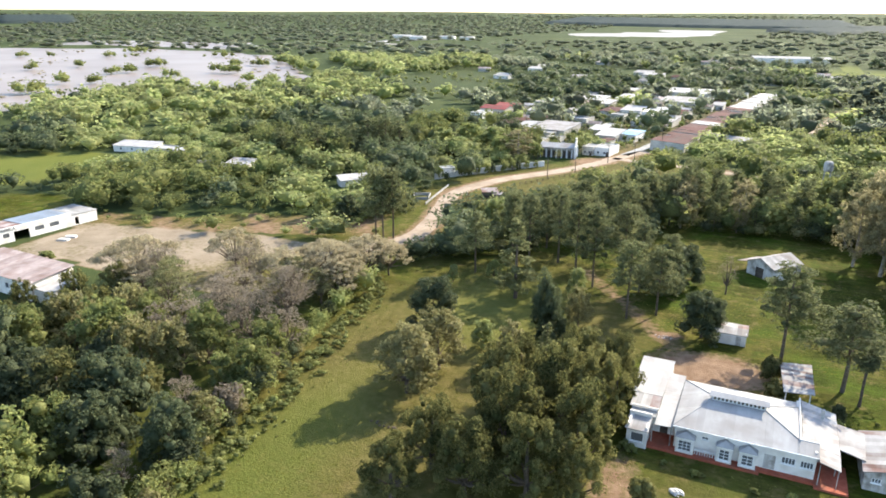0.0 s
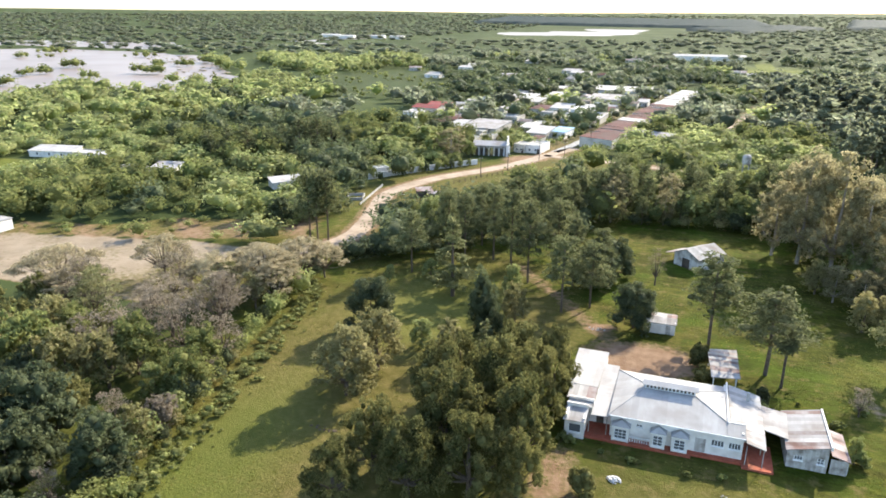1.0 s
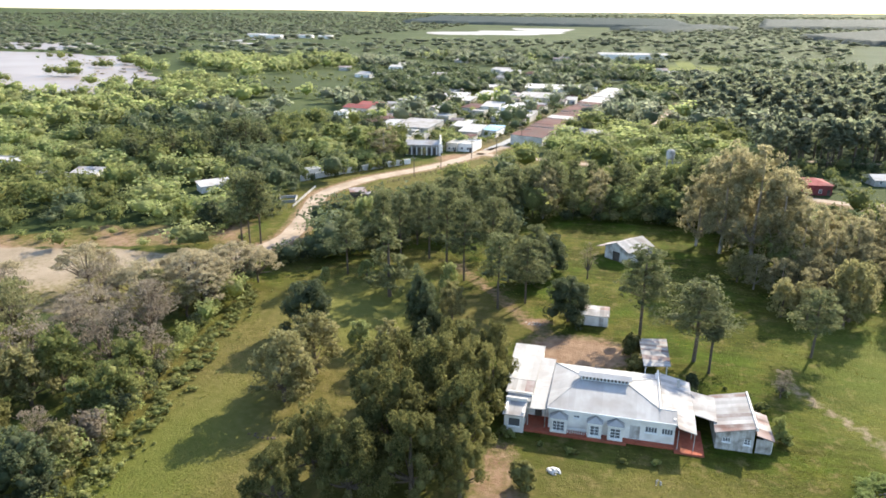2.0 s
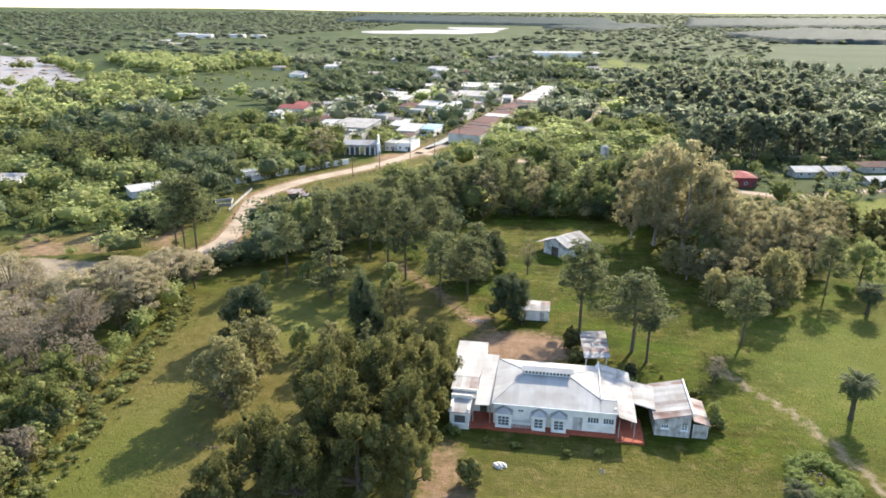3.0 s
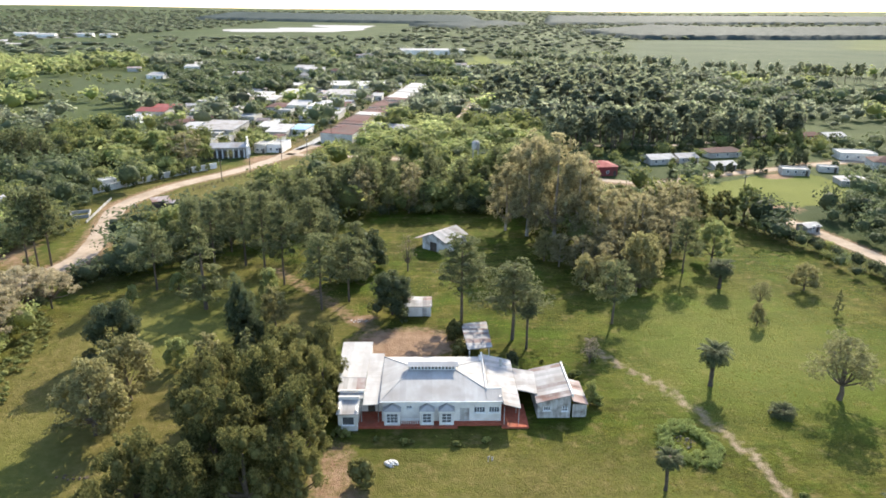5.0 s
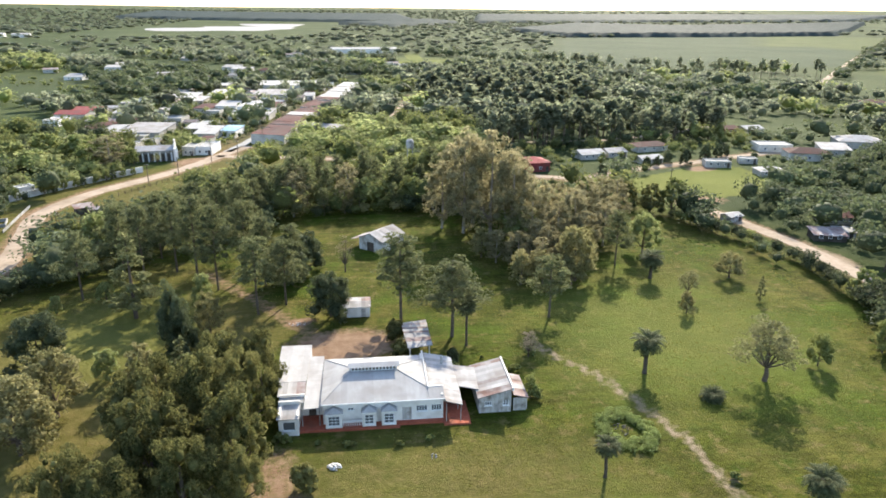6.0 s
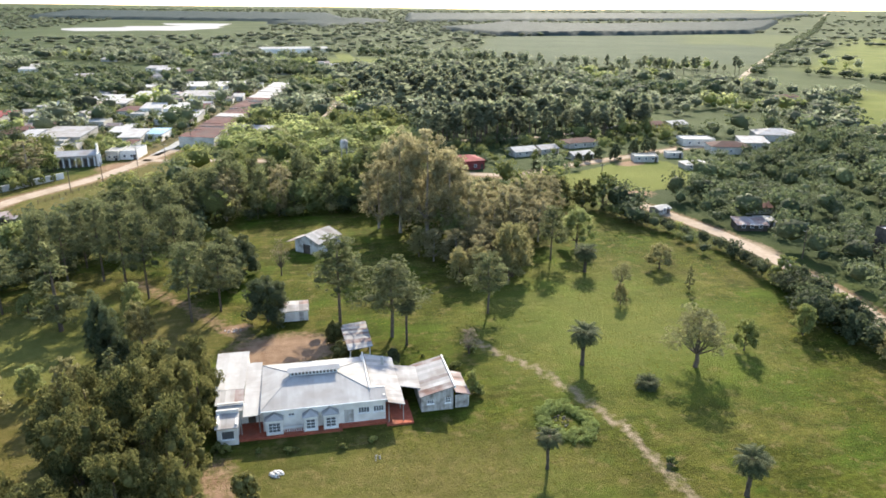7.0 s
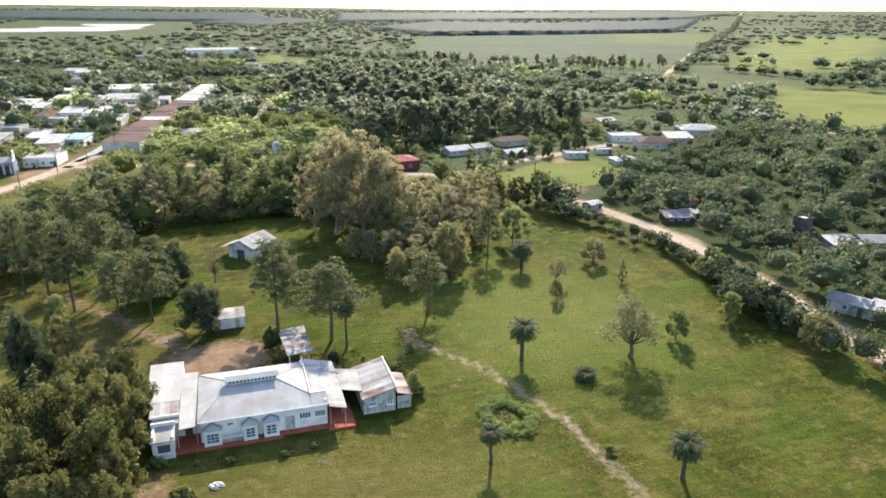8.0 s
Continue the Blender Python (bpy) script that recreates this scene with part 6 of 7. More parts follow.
    for x, y in ((14.2, 92.2), (14.2, 95.4), (12.0, 92.3)):
        Build().box(x - 0.05, x + 0.05, y - 0.05, y + 0.05, 0.3, 3.32).put("post", OLD_WHITE, ob)
    Build().box(12.3, 12.75, 104.0, 104.45, 3.4, 5.2).put("chimney", CEMENT, ob)
    # covered link to the outbuilding
    sheeted(ob, [(14.55, 97.4, 3.3), (17.6, 96.3, 3.12), (18.0, 103.6, 3.12), (14.55, 104.4, 3.3)], (0, 1), [OLD_TIN], 0.9, 8)
    Build().box(14.3, 17.2, 103.0, 103.3, 0, 3.0).split("wall", OLD_WHITE, ob)
    # west wing
    wing = [(-12.4, -10.6, 0.95, 2.35)]
    pierced(ob, -13.0, -10.1, 0, 2.95, 91.2, 0.3, wing, WHITEWASH)
    sash(ob, -12.4, -10.6, 0.95, 2.35, 91.26, 1, 1)
    w = Build().box(-13.0, -12.7, 91.5, 112.4, 0, 3.6).box(-10.4, -10.1, 92.9, 96.0, 0, 3.3).box(-10.4, -10.1, 91.5, 91.9, 0, 3.3).box(-10.4, -10.1, 91.9, 92.9, 2.3, 3.3)
    w.box(-12.7, -6.6, 96.0, 96.3, 0, 3.5).box(-13.9, -9.3, 112.1, 112.4, 0, 3.6).box(-9.6, -9.3, 107, 112.1, 0, 3.6)
    w.split("wall", WHITEWASH, ob)
    Build().box(-13.2, -10.0, 94.2, 94.5, 2.9, 4.05).box(-13.2, -9.4, 96.0, 96.25, 3.5, 4.1).split("parapet", WHITEWASH, ob)
    sheeted(ob, [(-13.25, 91.0, 2.95), (-9.95, 91.0, 2.95), (-9.95, 94.2, 3.5), (-13.25, 94.2, 3.5)], (1, 0), [OLD_TIN, TIN], 0.85, 9)
    sheeted(ob, [(-13.2, 94.5, 3.55), (-9.5, 94.5, 3.55), (-9.5, 96.0, 3.7), (-13.2, 96.0, 3.7)], (1, 0), [CEMENT], 1.2, 10)
    sheeted(ob, [(-13.6, 96.3, 3.7), (-9.45, 96.3, 3.7), (-9.45, 100.2, 3.95), (-13.6, 100.2, 3.95)], (1, 0), [RUST_TIN, OLD_TIN, RUST_TIN, TIN], 0.7, 11)
    sheeted(ob, [(-14.2, 100.2, 3.98), (-9.45, 100.2, 3.98), (-9.2, 112.7, 4.1), (-14.4, 112.7, 4.1)], (1, 0), [TIN], 1.0, 12)
    sheeted(ob, [(-9.42, 92.9, 3.35), (-6.95, 92.9, 3.5), (-6.95, 108.6, 3.9), (-9.42, 108.6, 3.95)], (0, 1), [TIN], 1.1, 13)
    for x in (-9.7, -7.1):
        Build().box(x - 0.06, x + 0.06, 93.0, 93.12, base, 3.3).put("post", OLD_WHITE, ob)
    # solid dark panel on the closed wall, painting the shade under the porch
    Build().box(-8.9, -7.8, 95.95, 96.0, base, 2.6).put("door", DARK, ob, "dark panel for the shade at the back of the porch")
    return tagged(ob, "rambling white single-storey country house with pale tin roofs", "house")


def outbuilding():
    ob = root("outbuilding")
    pierced(ob, 17.4, 22.5, 0, 2.75, 94.4, 0.25, [(18.3, 19.4, 1.3, 2.0), (21.2, 22.1, 1.2, 2.1)], OLD_WHITE)
    w = Build().box(17.4, 17.65, 94.65, 104.4, 0, 2.85).box(22.25, 22.5, 94.65, 104.4, 0, 4.0).box(17.65, 22.25, 104.15, 104.4, 0, 2.9)
    w.face_set([(17.4, 94.4, 2.75), (22.5, 94.4, 2.75), (22.5, 94.4, 3.95), (17.4, 94.65, 2.75), (22.5, 94.65, 2.75), (22.5, 94.65, 3.95)], [(0, 1, 2), (3, 5, 4), (0, 2, 5, 3)])
    w.split("wall", OLD_WHITE, ob)
    sash(ob, 18.3, 19.4, 1.3, 2.0, 94.44, 3, 1)
    sash(ob, 21.2, 22.1, 1.2, 2.1, 94.44, 2, 2)
    sheeted(ob, [(17.1, 94.0, 2.86), (22.6, 94.3, 4.08), (22.6, 104.8, 4.08), (17.3, 104.6, 2.9)], (0, 1), [OLD_TIN, OLD_TIN, RUST_TIN], 0.95, 14)
    Build().box(22.6, 22.85, 94.3, 104.8, 3.7, 4.25).split("parapet", WHITEWASH, ob)
    return tagged(ob, "weathered white timber outbuilding with patched sloping tin roof", "outbuilding")


def lean_to():
    ob = root("lean_to")
    Build().box(22.9, 25.0, 94.6, 94.8, 0, 2.2).box(24.8, 25.0, 94.8, 101.2, 0, 2.1).box(22.9, 25.0, 101.2, 101.4, 0, 2.2).split("wall", OLD_WHITE, ob)
    sheeted(ob, [(22.88, 94.4, 2.95), (25.3, 94.4, 2.3), (25.3, 101.6, 2.3), (22.88, 101.6, 2.95)], (0, 1), [RUST_TIN, RUST_TIN, OLD_TIN], 0.8, 15)
    Build().box(24.9, 25.1, 94.75, 95.6, 0.1, 1.9).put("door", WHITE_TRIM, ob)
    return tagged(ob, "small lean-to with rusty red tin roof", "lean-to")


def open_shelter():
    ob = root("open_shelter")
    for x, y in ((8.0, 113.6), (11.6, 114.6), (7.4, 121.8), (11.4, 122.8)):
        Build().box(x - 0.08, x + 0.08, y - 0.08, y + 0.08, -0.1, 2.5).put("post", WHITE_TRIM, ob)
    sheeted(ob, [(7.6, 112.8, 2.5), (12.1, 113.6, 2.55), (11.8, 123.6, 3.0), (6.9, 122.6, 2.95)], (0, 1), [TIN, OLD_TIN, RUST_TIN], 0.8, 16)
    return tagged(ob, "open shelter with rust-patched tin roof on posts", "shelter")


def hut():
    ob = root("hut")
    pierced(ob, -4.3, 1.2, 0, 2.3, 132.6, 0.2, [(-0.6, 0.3, 0, 1.9)], WHITEWASH)
    Build().box(-4.3, -4.1, 132.8, 136.6, 0, 2.5).box(1.0, 1.2, 132.8, 136.6, 0, 2.5).box(-4.1, 1.0, 136.4, 136.6, 0, 2.6).split("wall", WHITEWASH, ob)
    sheeted(ob, [(-4.5, 132.2, 2.35), (1.4, 132.2, 2.35), (1.4, 134.6, 2.75), (-4.5, 134.6, 2.75)], (1, 0), [OLD_TIN], 0.8, 17)
    sheeted(ob, [(-4.5, 134.6, 2.7), (1.4, 134.6, 2.7), (1.4, 137.0, 2.6), (-4.5, 137.0, 2.6)], (1, 0), [RUST_TIN, OLD_TIN], 0.8, 18)
    Build().box(-0.6, 0.3, 132.7, 132.75, 0, 1.9).put("door", OLD_WHITE, ob)
    return tagged(ob, "small whitewashed hut with grey tin roof on grass", "hut")


def barn():
    ob = root("barn", 5.2, 177.5, 0, 50)
    w, d, h, up = 9.5, 7.4, 3.3, 1.6
    b = Build().box(-w / 2, w / 2, -d / 2, -d / 2 + 0.2, -0.1, h).box(-w / 2, w / 2, d / 2 - 0.2, d / 2, -0.1, h).box(-w / 2, -w / 2 + 0.2, -d / 2 + 0.2, d / 2 - 0.2, -0.1, h).box(w / 2 - 0.2, w / 2, -d / 2 + 0.2, d / 2 - 0.2, -0.1, h)
    for x in (-w / 2, w / 2):
        b.face_set([(x, -d / 2, h), (x, d / 2, h), (x, 0, h + up)], [(0, 1, 2)])
    b.split("wall", AGED_WHITE, ob)
    sheeted(ob, [(-w / 2 - 0.3, -d / 2 - 0.4, h - 0.17), (w / 2 + 0.3, -d / 2 - 0.4, h - 0.17), (w / 2 + 0.3, 0, h + up), (-w / 2 - 0.3, 0, h + up)], (1, 0), [OLD_TIN], 0.9, 19)
    sheeted(ob, [(-w / 2 - 0.3, 0, h + up), (w / 2 + 0.3, 0, h + up), (w / 2 + 0.3, d / 2 + 0.4, h - 0.17), (-w / 2 - 0.3, d / 2 + 0.4, h - 0.17)], (1, 0), [OLD_TIN], 0.9, 20)
    Build().box(-w / 2 - 0.06, -w / 2 + 0.02, -1.1, 1.1, 0, 2.4).put("door", DARK, ob)
    sheeted(ob, [(-w / 2, d / 2 + 0.4, 2.9), (w / 2 - 3, d / 2 + 0.4, 2.9), (w / 2 - 3, d / 2 + 3.0, 2.2), (-w / 2, d / 2 + 3.0, 2.2)], (1, 0), [OLD_TIN, RUST_TIN], 0.9, 21, "lean_roof")
    return tagged(ob, "weathered white barn with pale gabled tin roof", "barn")


country_house()
outbuilding()
lean_to()
open_shelter()
hut()
barn()


# ---- factory yard ----
def factory():
    ob = root("factory", -181.8, 125.5, 0, 84)
    h = 3.1
    pierced(ob, -15, 15, 0, h, -0.15, 0.3, [(-12.5, -10.8, 1.4, 2.6), (-9.6, -5.4, 0, 2.6), (-3.8, -1.2, 1.4, 2.6), (0.4, 3.2, 1.4, 2.6), (8, 9.2, 0.2, 2.4)], WHITEWASH)
    Build().box(-15, 7, -0.25, 0.25, h, h + 0.95).put("sign_wall", WHITEWASH, ob, "raised white front that carries the sign")
    Build().box(-15, -14.7, 0.15, 11, 0, h).box(14.7, 15, 0.15, 11, 0, h).box(-15, 15, 11, 11.3, 0, h).split("wall", WHITEWASH, ob)
    for x0, x1 in ((-12.5, -10.8), (-3.8, -1.2), (0.4, 3.2)):
        Build().box(x0, x1, 0.0, 0.06, 1.4, 2.6).put("pane", GLASS, ob)
    sheeted(ob, [(-6, 0.26, 3.7), (7, 0.26, 3.7), (7, 11.5, 3.3), (-6, 11.5, 3.3)], (1, 0), [BLUE_GREY], 1.6, 30)
    sheeted(ob, [(-15, 0.26, 3.6), (-6.05, 0.26, 3.6), (-6.05, 11.5, 3.2), (-15, 11.5, 3.2)], (1, 0), [RUST_TIN, OLD_TIN], 1.6, 31)
    sheeted(ob, [(7.05, -0.3, 3.25), (15.3, -0.3, 3.25), (15.3, 11.6, 3.15), (7.05, 11.6, 3.15)], (1, 0), [CEMENT, OLD_TIN], 1.6, 32)
    text = bpy.data.curves.new("sign", "FONT")
    text.body, text.size, text.extrude = "FABRICA", 1.15, 0.03
    text.materials.append(DARK)
    sign = new("sign", text)
    sign.parent = ob
    sign.matrix_basis = pose(-13.6, -0.28, h + 0.1, 90, 0, 0)
    return tagged(ob, "long white factory building with lettered front", "factory")


BLUE_GREY = surface("blue_grey_roof_tin", (0.14, 0.165, 0.195), (0.19, 0.215, 0.245), (0.13, 0.14, 0.16), 0.7, 0.2, 0.5, vary=0.06)
factory()
for i, (x, y, turn) in enumerate(((-171.5, 122, 20), (-172, 124.8, 30))):
    ob = root("board_stack", x, y, 0, turn)
    for k in range(3):
        Build().box(-1.6 + 0.1 * k, 1.6 - 0.15 * k, -0.8 + 0.08 * k, 0.8, 0.16 * k, 0.16 * k + 0.13).put("board", STONE, ob)
    tagged(ob, "low stack of pale boards on the yard", "boards", "board stacks in the yard")


def warehouse():
    ob = root("warehouse", -151, 95.5, 0, -3)
    pierced(ob, -14, 12, 0, 4.2, -5.2, 0.3, [(-11 + 3.4 * i, -9.8 + 3.4 * i, 1.6, 2.8) for i in range(6)], WHITEWASH)
    Build().box(-14, -13.7, -4.9, 5, 0, 4.4).box(11.7, 12, -4.9, 5, 0, 4.4).box(-13.7, 11.7, 4.7, 5, 0, 5.0).split("wall", WHITEWASH, ob)
    for i in range(6):
        Build().box(-11 + 3.4 * i, -9.8 + 3.4 * i, -5.1, -5.04, 1.6, 2.8).put("pane", GLASS, ob)
    sheeted(ob, [(-14.4, -5.6, 4.3), (12.4, -5.6, 4.3), (12.4, 5.3, 5.2), (-14.4, 5.3, 5.2)], (1, 0), [PINKISH], 1.6, 33)
    Build().box(12.4, 18, -5, 3, 3.0, 3.15).put("annex_roof", TIN, ob)
    Build().box(12.4, 17.8, -4.8, -4.6, 0, 3.0).box(17.6, 17.8, -4.6, 2.8, 0, 3.0).put("annex_wall", WHITEWASH, ob)
    return tagged(ob, "long warehouse with stained pinkish roof", "warehouse")


PINKISH = surface("stained_asbestos_sheet", (0.26, 0.2, 0.18), (0.33, 0.275, 0.255), (0.2, 0.14, 0.12), 0.6, 0.2, 0.9, vary=0.12)
warehouse()


# ---- things beside the road ----
def church():
    ob = root("chapel", -82, 293.5, 0, 9)
    Build().box(-7.5, 6.9, 0.5, 7, 0, 4.6).put("nave", CEMENT, ob, "grey side wall behind an arcade")
    Build().slab([(-7.9, -0.6, 4.5), (6.9, -0.6, 4.5), (6.9, 3.7, 6.0), (-7.9, 3.7, 6.0)], 0.1).slab([(-7.9, 3.7, 6.0), (6.9, 3.7, 6.0), (6.9, 7.4, 4.6), (-7.9, 7.4, 4.6)], 0.1).put("roof", OLD_TIN, ob)
    for i in range(7):
        x = -7.2 + 2.2 * i
        Build().tube([(x, -0.2, 0), (x, -0.2, 3.6)], [0.24, 0.2], 8).put("column", WHITE_TRIM, ob)
        # dark plates on the unpierced wall stand in for the shade in the recesses
        if i < 6:
            Build().box(x + 0.55, x + 1.65, 0.42, 0.5, 0.1, 3.0).put("doorway", DARK, ob)
    Build().box(-7.5, 6.9, -0.35, -0.05, 3.6, 4.4).put("beam", OLD_WHITE, ob)
    # white gabled front at the road end
    Build().box(6.9, 7.5, -0.8, 7.8, 0, 5.2).box(6.9, 7.5, 1.0, 6.0, 5.2, 6.8).box(6.9, 7.5, 2.4, 4.6, 6.8, 8.2).put("front", WHITEWASH, ob)
    Build().box(7.5, 7.56, 2.6, 4.4, 0, 3.4).put("door", DARK, ob)
    for y in (-0.6, 1.4, 5.6, 7.6):
        Build().tube([(7.7, y, 0), (7.7, y, 5.0)], [0.24, 0.2], 8).put("pilaster", WHITE_TRIM, ob)
    return tagged(ob, "small chapel with white gabled front and shaded arcade", "chapel")


church()
for x, y, tall, kind in ((-88.5, 285.5, 6.5, "leafy"), (-80, 287, 5.0, "budding"), (-91, 288, 7, "bright")):
    plant(kind, x, y, tall, 0.8, 0, fine=0, group="trees before the chapel")


def garden_wall(line, high, mat, label):
    ob = root("garden_wall")
    p = smooth_line(line, 5.0)
    for (x0, y0), (x1, y1) in zip(p, p[1:]):
        d = Vector((x1 - x0, y1 - y0, 0))
        n = Vector((-d.y, d.x, 0)).normalized() * 0.12
        a, b = Vector((x0, y0, 0)), Vector((x1, y1, 0))
        Build().face_set([a - n, b - n, b + n, a + n, *(q + Vector((0, 0, high)) for q in (a - n, b - n, b + n, a + n))], [(0, 3, 2, 1), (4, 5, 6, 7), (0, 1, 5, 4), (1, 2, 6, 5), (2, 3, 7, 6), (3, 0, 4, 7)]).put("panel", mat, ob)
    return tagged(ob, label, "wall")


garden_wall([(-112, 233), (-103, 247), (-92, 262), (-82, 274)], 2.2, WHITEWASH, "long white garden wall beside the dirt road")
garden_wall([(-103, 226), (-101, 212), (-99, 199)], 0.7, CEMENT, "low grey wall beside the road bend")
house(-110.5, 241, 5, 4, 3.0, 50, "flat", WHITEWASH, TIN, "small white chapel vault behind the wall", windows=1)
for line in ([(-110, 212), (-105, 203)], [(-105, 203), (-101, 205)], [(-108, 208), (-103, 211)], [(-101, 205), (-103, 211)]):
    garden_wall(line, 0.9, CEMENT, "low ruined grey masonry wall in grass")


def pole(x, y, tall, label="weathered timber utility pole with crossarm", arm=True):
    ob = root("utility_pole", x, y)
    Build().tube([(0, 0, -0.2), (0, 0, tall)], [0.16, 0.11], 8).put("pole", BARK, ob)
    if arm:
        Build().box(-0.9, 0.9, -0.06, 0.06, tall - 0.8, tall - 0.68).put("crossarm", BARK, ob)
        for s in (-0.75, -0.3, 0.3, 0.75):
            Build().tube([(s, 0, tall - 0.68), (s, 0, tall - 0.5)], [0.05, 0.035], 6).put("insulator", WHITE_TRIM, ob)
    return tagged(ob, label, "utility pole", "poles along the roads")


for x, y, tall in ((-84, 46, 8.5), (-80, 190, 8), (-81.5, 192, 8), (-74, 252, 8), (-66, 262, 8), (-50, 296, 8), (107, 227, 8.5), (126, 146, 8), (-60, 292, 8), (-44, 330, 8)):
    pole(x, y, tall)


def fence(line, label):
    """Posts with two rails along waypoints."""
    ob = root("fence")
    p = smooth_line(line, 2.6)
    for i, (x, y) in enumerate(p):
        Build().box(x - 0.08, x + 0.08, y - 0.08, y + 0.08, -0.1, 1.2).put("post", BARK, ob)
        if i:
            for z in (0.55, 1.05):
                Build().tube([(p[i - 1][0], p[i - 1][1], z), (x, y, z)], [0.05, 0.05], 5).put("rail", BARK, ob)
    return tagged(ob, label, "fence")


fence([(-80, 238), (-70, 256), (-60, 276)], "rough timber rail fence beside the road")
house(-84, 218, 5, 3.5, 2.0, 30, "lean", DARK, RUST_TIN, "low dark shed beside the road", windows=0)
house(-79, 216, 4.5, 3, 2.0, 10, "gable", DARK, RUST_TIN, "low shed with rusty gable roof", windows=0)


def cistern():
    ob = root("water_tank", 19.0, 262)
    for a in range(4):
        x, y = 1.6 * math.cos(1.57 * a + 0.8), 1.6 * math.sin(1.57 * a + 0.8)
        Build().tube([(x, y, 0), (x * 0.8, y * 0.8, 10)], [0.16, 0.14], 6).put("leg", CEMENT, ob)
    Build().tube([(0, 0, 10), (0, 0, 10.3), (0, 0, 12.6), (0, 0, 13.3), (0, 0, 13.5)], [1.2, 1.5, 1.5, 1.0, 0.2], 16).put("tank", OLD_WHITE, ob)
    return tagged(ob, "pale round water tank raised above trees", "water tank")


cistern()


# ---- small things on the lawns ----
def heap(name, x, y, rx, ry, h, mat, label, category, seed, count=26):
    ob = root(name, x, y)
    rng = np.random.default_rng(seed)
    v0, f0 = ICO_LOW
    v, f = [], []
    for i in range(count):
        a, s = rng.uniform(0, 6.28), math.sqrt(rng.uniform(0, 1))
        size = rng.uniform(0.12, 0.34) * max(h, 0.5)
        c = np.array([rx * s * math.cos(a), ry * s * math.sin(a), h * (1 - s) * rng.uniform(0.3, 0.9) + size * 0.2])
        v.append(c + v0 * size * rng.uniform(0.5, 1.3, (len(v0), 1)) * (1.3, 1, 0.7))
        f.append(f0 + i * len(v0))
    o = new("pile", mesh_of("pile", np.concatenate(v), [np.concatenate(f)], mat))
    o.parent = ob
    tagged(o, kind="stuff")
    return tagged(ob, label, category)


DARK_ROCK = surface("dark_grey_rock", (0.06, 0.055, 0.045), (0.14, 0.13, 0.11), (0.08, 0.09, 0.05), 2.0, 0.5, 0.9)
heap("rubble_heap", -4.7, 83.0, 0.95, 0.75, 0.7, STONE, "heap of pale white rubble on the lawn", "rubble", 1, 70)
heap("rubble_heap", -13.5, 130.5, 1.8, 0.8, 0.25, STONE, "low scatter of pale rubble by the drive", "rubble", 2, 26)
heap("rubble_heap", 9.2, 84.0, 0.7, 0.7, 0.1, CEMENT, "thin scatter of grey stones in grass", "rubble", 3, 9)
heap("log_pile", -47.5, 80.5, 2.6, 0.5, 0.6, BARK, "fallen grey branches lying in the grass", "log pile", 4, 20)
heap("rock_heap", 37.6, 87.6, 2.0, 1.6, 0.7, DARK_ROCK, "grey rocks inside a ring of weeds", "rocks", 5, 30)
rng = random.Random(8)
for i in range(96):
    a = 2 * math.pi * i / 96
    far = rng.uniform(0.6, 1.2)
    plant("weed", 38.4 + 3.9 * far * math.cos(a), 87.2 + 5.0 * far * math.sin(a), rng.uniform(0.55, 1.05), 1.5, i % 2, fine=0, label="ring of rank green weeds round rocks", group="weeds round the rock heap")
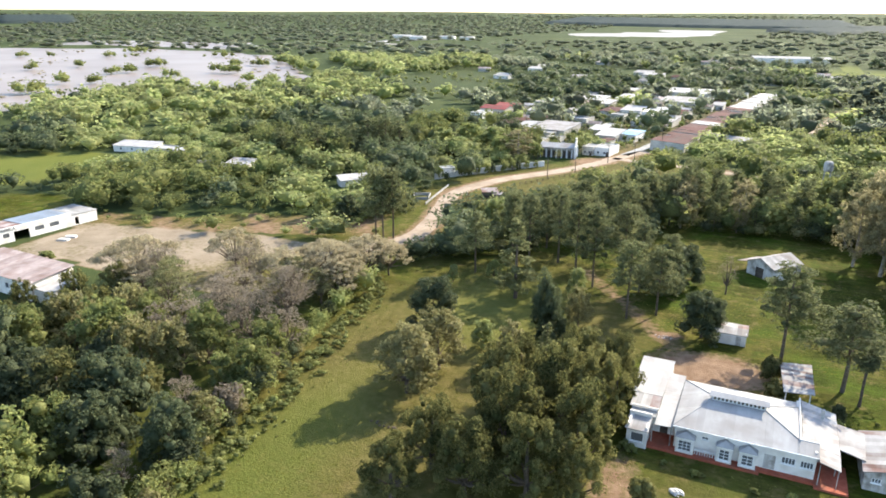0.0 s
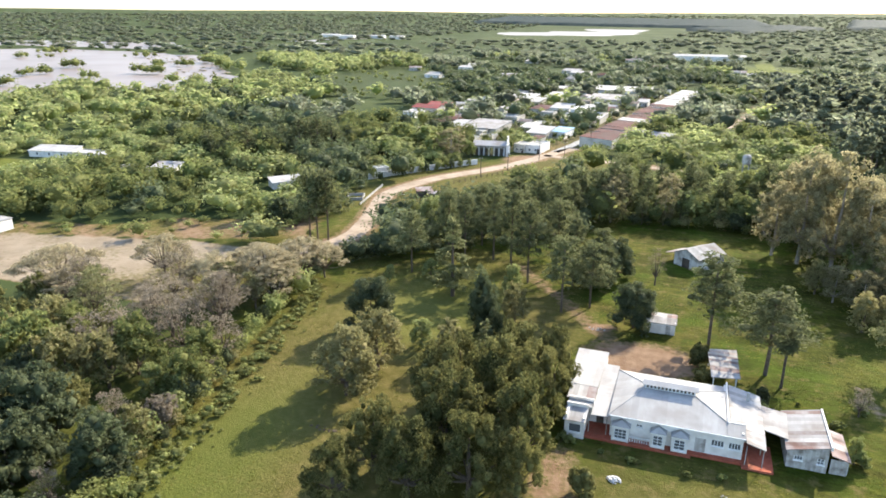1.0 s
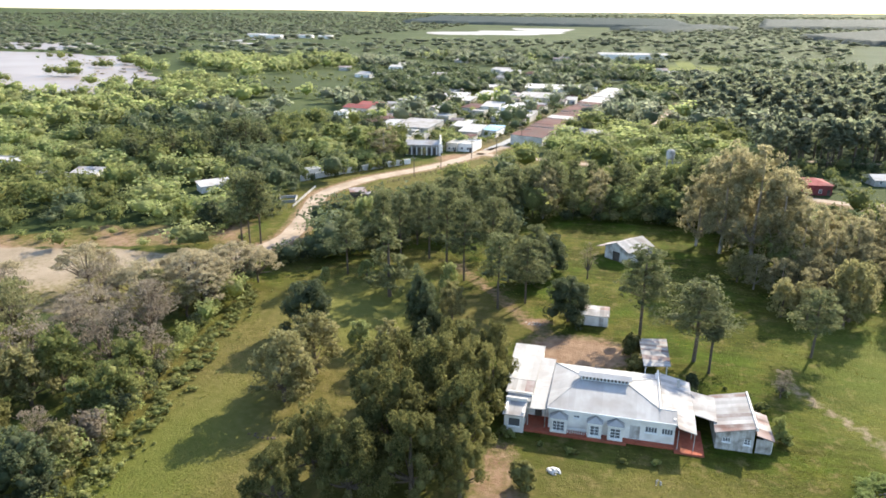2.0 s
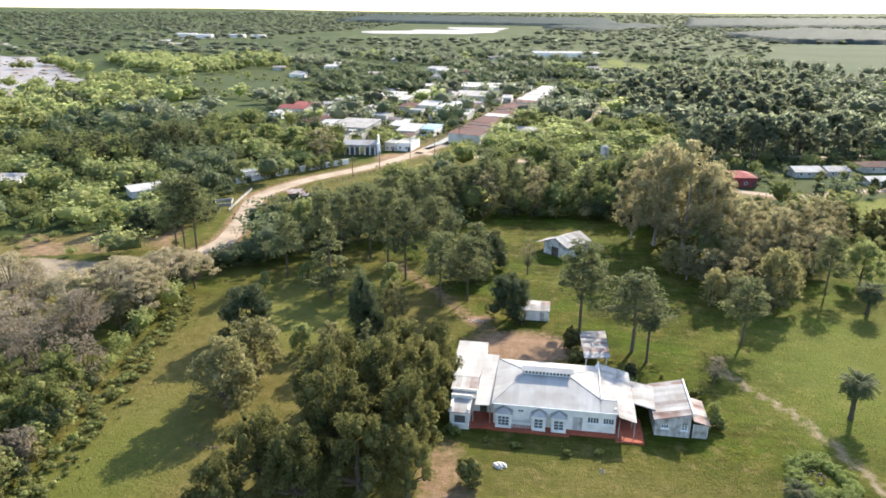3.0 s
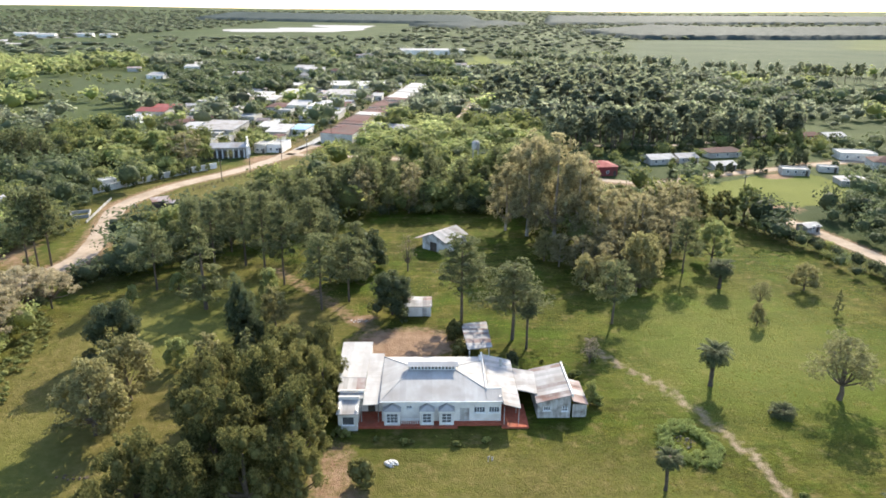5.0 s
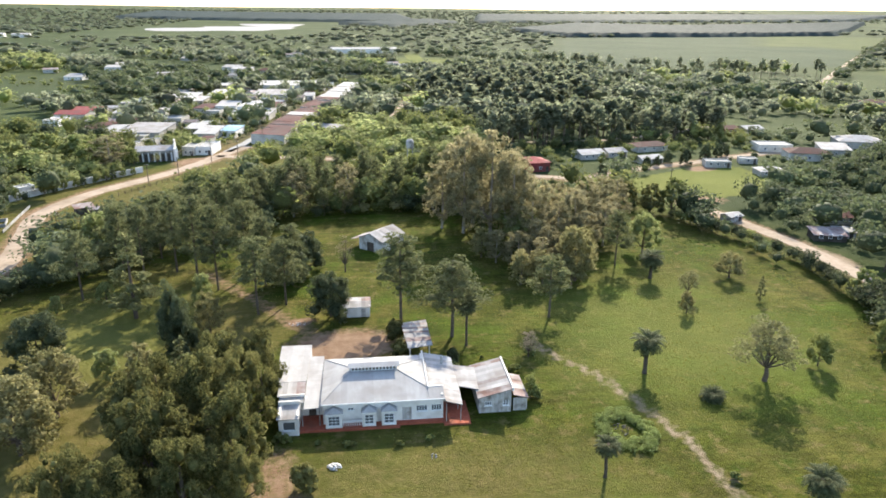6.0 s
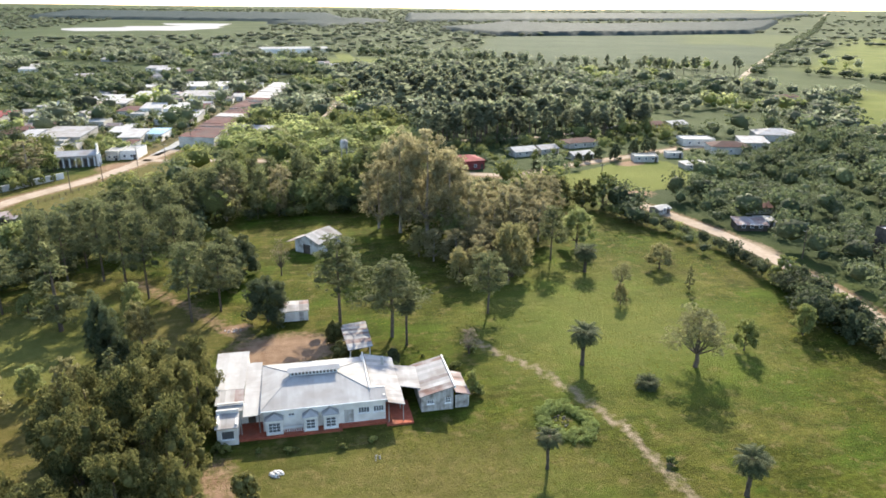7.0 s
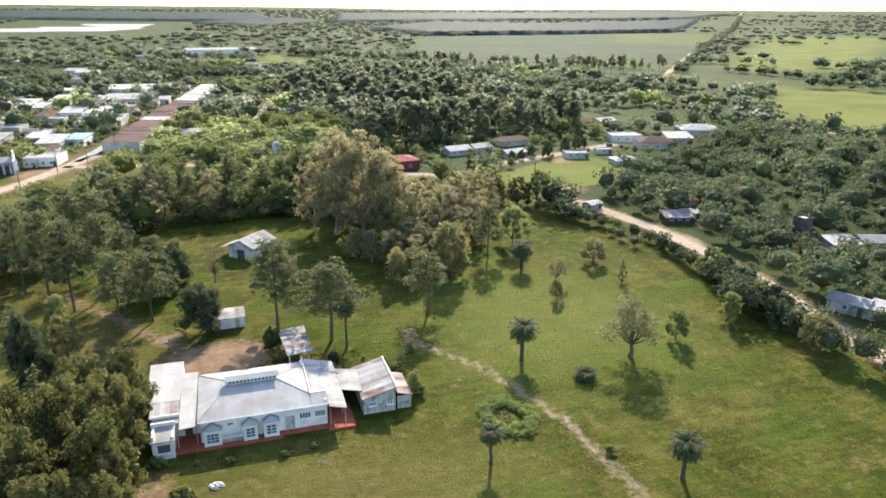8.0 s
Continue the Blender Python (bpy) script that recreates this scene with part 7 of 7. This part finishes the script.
for x, y, tall in ((-11.8, 89.6, 1.2), (-7.2, 88.6, 0.8), (-3.2, 87.9, 0.9), (-2.2, 87.8, 0.8), (4.6, 87.2, 0.9), (9.0, 88.0, 1.0), (25.8, 107, 1.6), (49.3, 74.5, 1.2), (27.5, 98, 2.0), (15.4, 108.5, 1.6), (-13, 89.9, 1.4), (30, 113, 1.5), (24.5, 111, 0.8), (21.0, 112.5, 0.6)):
    plant("shrub", x, y, tall, 1.1, 0, fine=0, label="small clipped shrub on the lawn", group="shrubs on the lawns")


def tufts():
    """Rough grass blades over the lawns and paddock, in one mesh."""
    rng = np.random.default_rng(77)
    n = 42000
    x, y = rng.uniform(-75, 104, n), rng.uniform(46, 175, n)
    ok = inside(x, y, ESTATE) & (lumpy(x, y, 9, 2) > -0.2) & ~((x > -15) & (x < 27) & (y > 90) & (y < 126)) & (off_line(x, y, TRACK) > 1.2) & (off_line(x, y, DRIVE) > 2)
    x, y = x[ok], y[ok]
    n = len(x)
    h, a = rng.uniform(0.04, 0.12, n), rng.uniform(0, 6.28, n)
    w = rng.uniform(0.07, 0.2, n)
    c, s = np.cos(a) * w, np.sin(a) * w
    z = np.zeros(n)
    v = np.stack([np.column_stack([x - c, y - s, z]), np.column_stack([x + c, y + s, z]), np.column_stack([x + c * 0.6 + s * 0.5, y + s * 0.6 - c * 0.5, h]), np.column_stack([x - c * 0.6 + s * 0.3, y - s * 0.6 - c * 0.3, h * 0.8])], 1)
    me = mesh_of("grass", v.reshape(-1, 3), [np.arange(4 * n).reshape(-1, 4)], GRASS_BLADE)
    tagged(new("grass", me), "tufts of rough green grass over the lawns", "grass", kind="stuff")


GRASS_BLADE = foliage("grass_blades", (0.085, 0.105, 0.016), (0.15, 0.155, 0.034), 0.7, 0.1)
tufts()


def rank_growth():
    """Weeds along the ragged edge of the grove."""
    rng = np.random.default_rng(41)
    line = smooth_line([(-60, 40), (-63, 58), (-66, 76), (-69, 92), (-73, 112), (-78, 134)], 0.34)
    n = len(line)
    x, y = line[:, 0] + np.abs(rng.normal(0, 3.2, n)) - 1.5, line[:, 1] + rng.normal(0, 0.6, n)
    joined_woods("weeds", x, y, rng.uniform(0.3, 1.3, n) * np.clip(1.3 - (x - line[:, 0]) / 6, 0.25, 1.2), rng.uniform(1.5, 2.8, n), GREEN_LEAF, 44, 1.5, "rank green weeds along the edge of the grove", False, 97)


rank_growth()
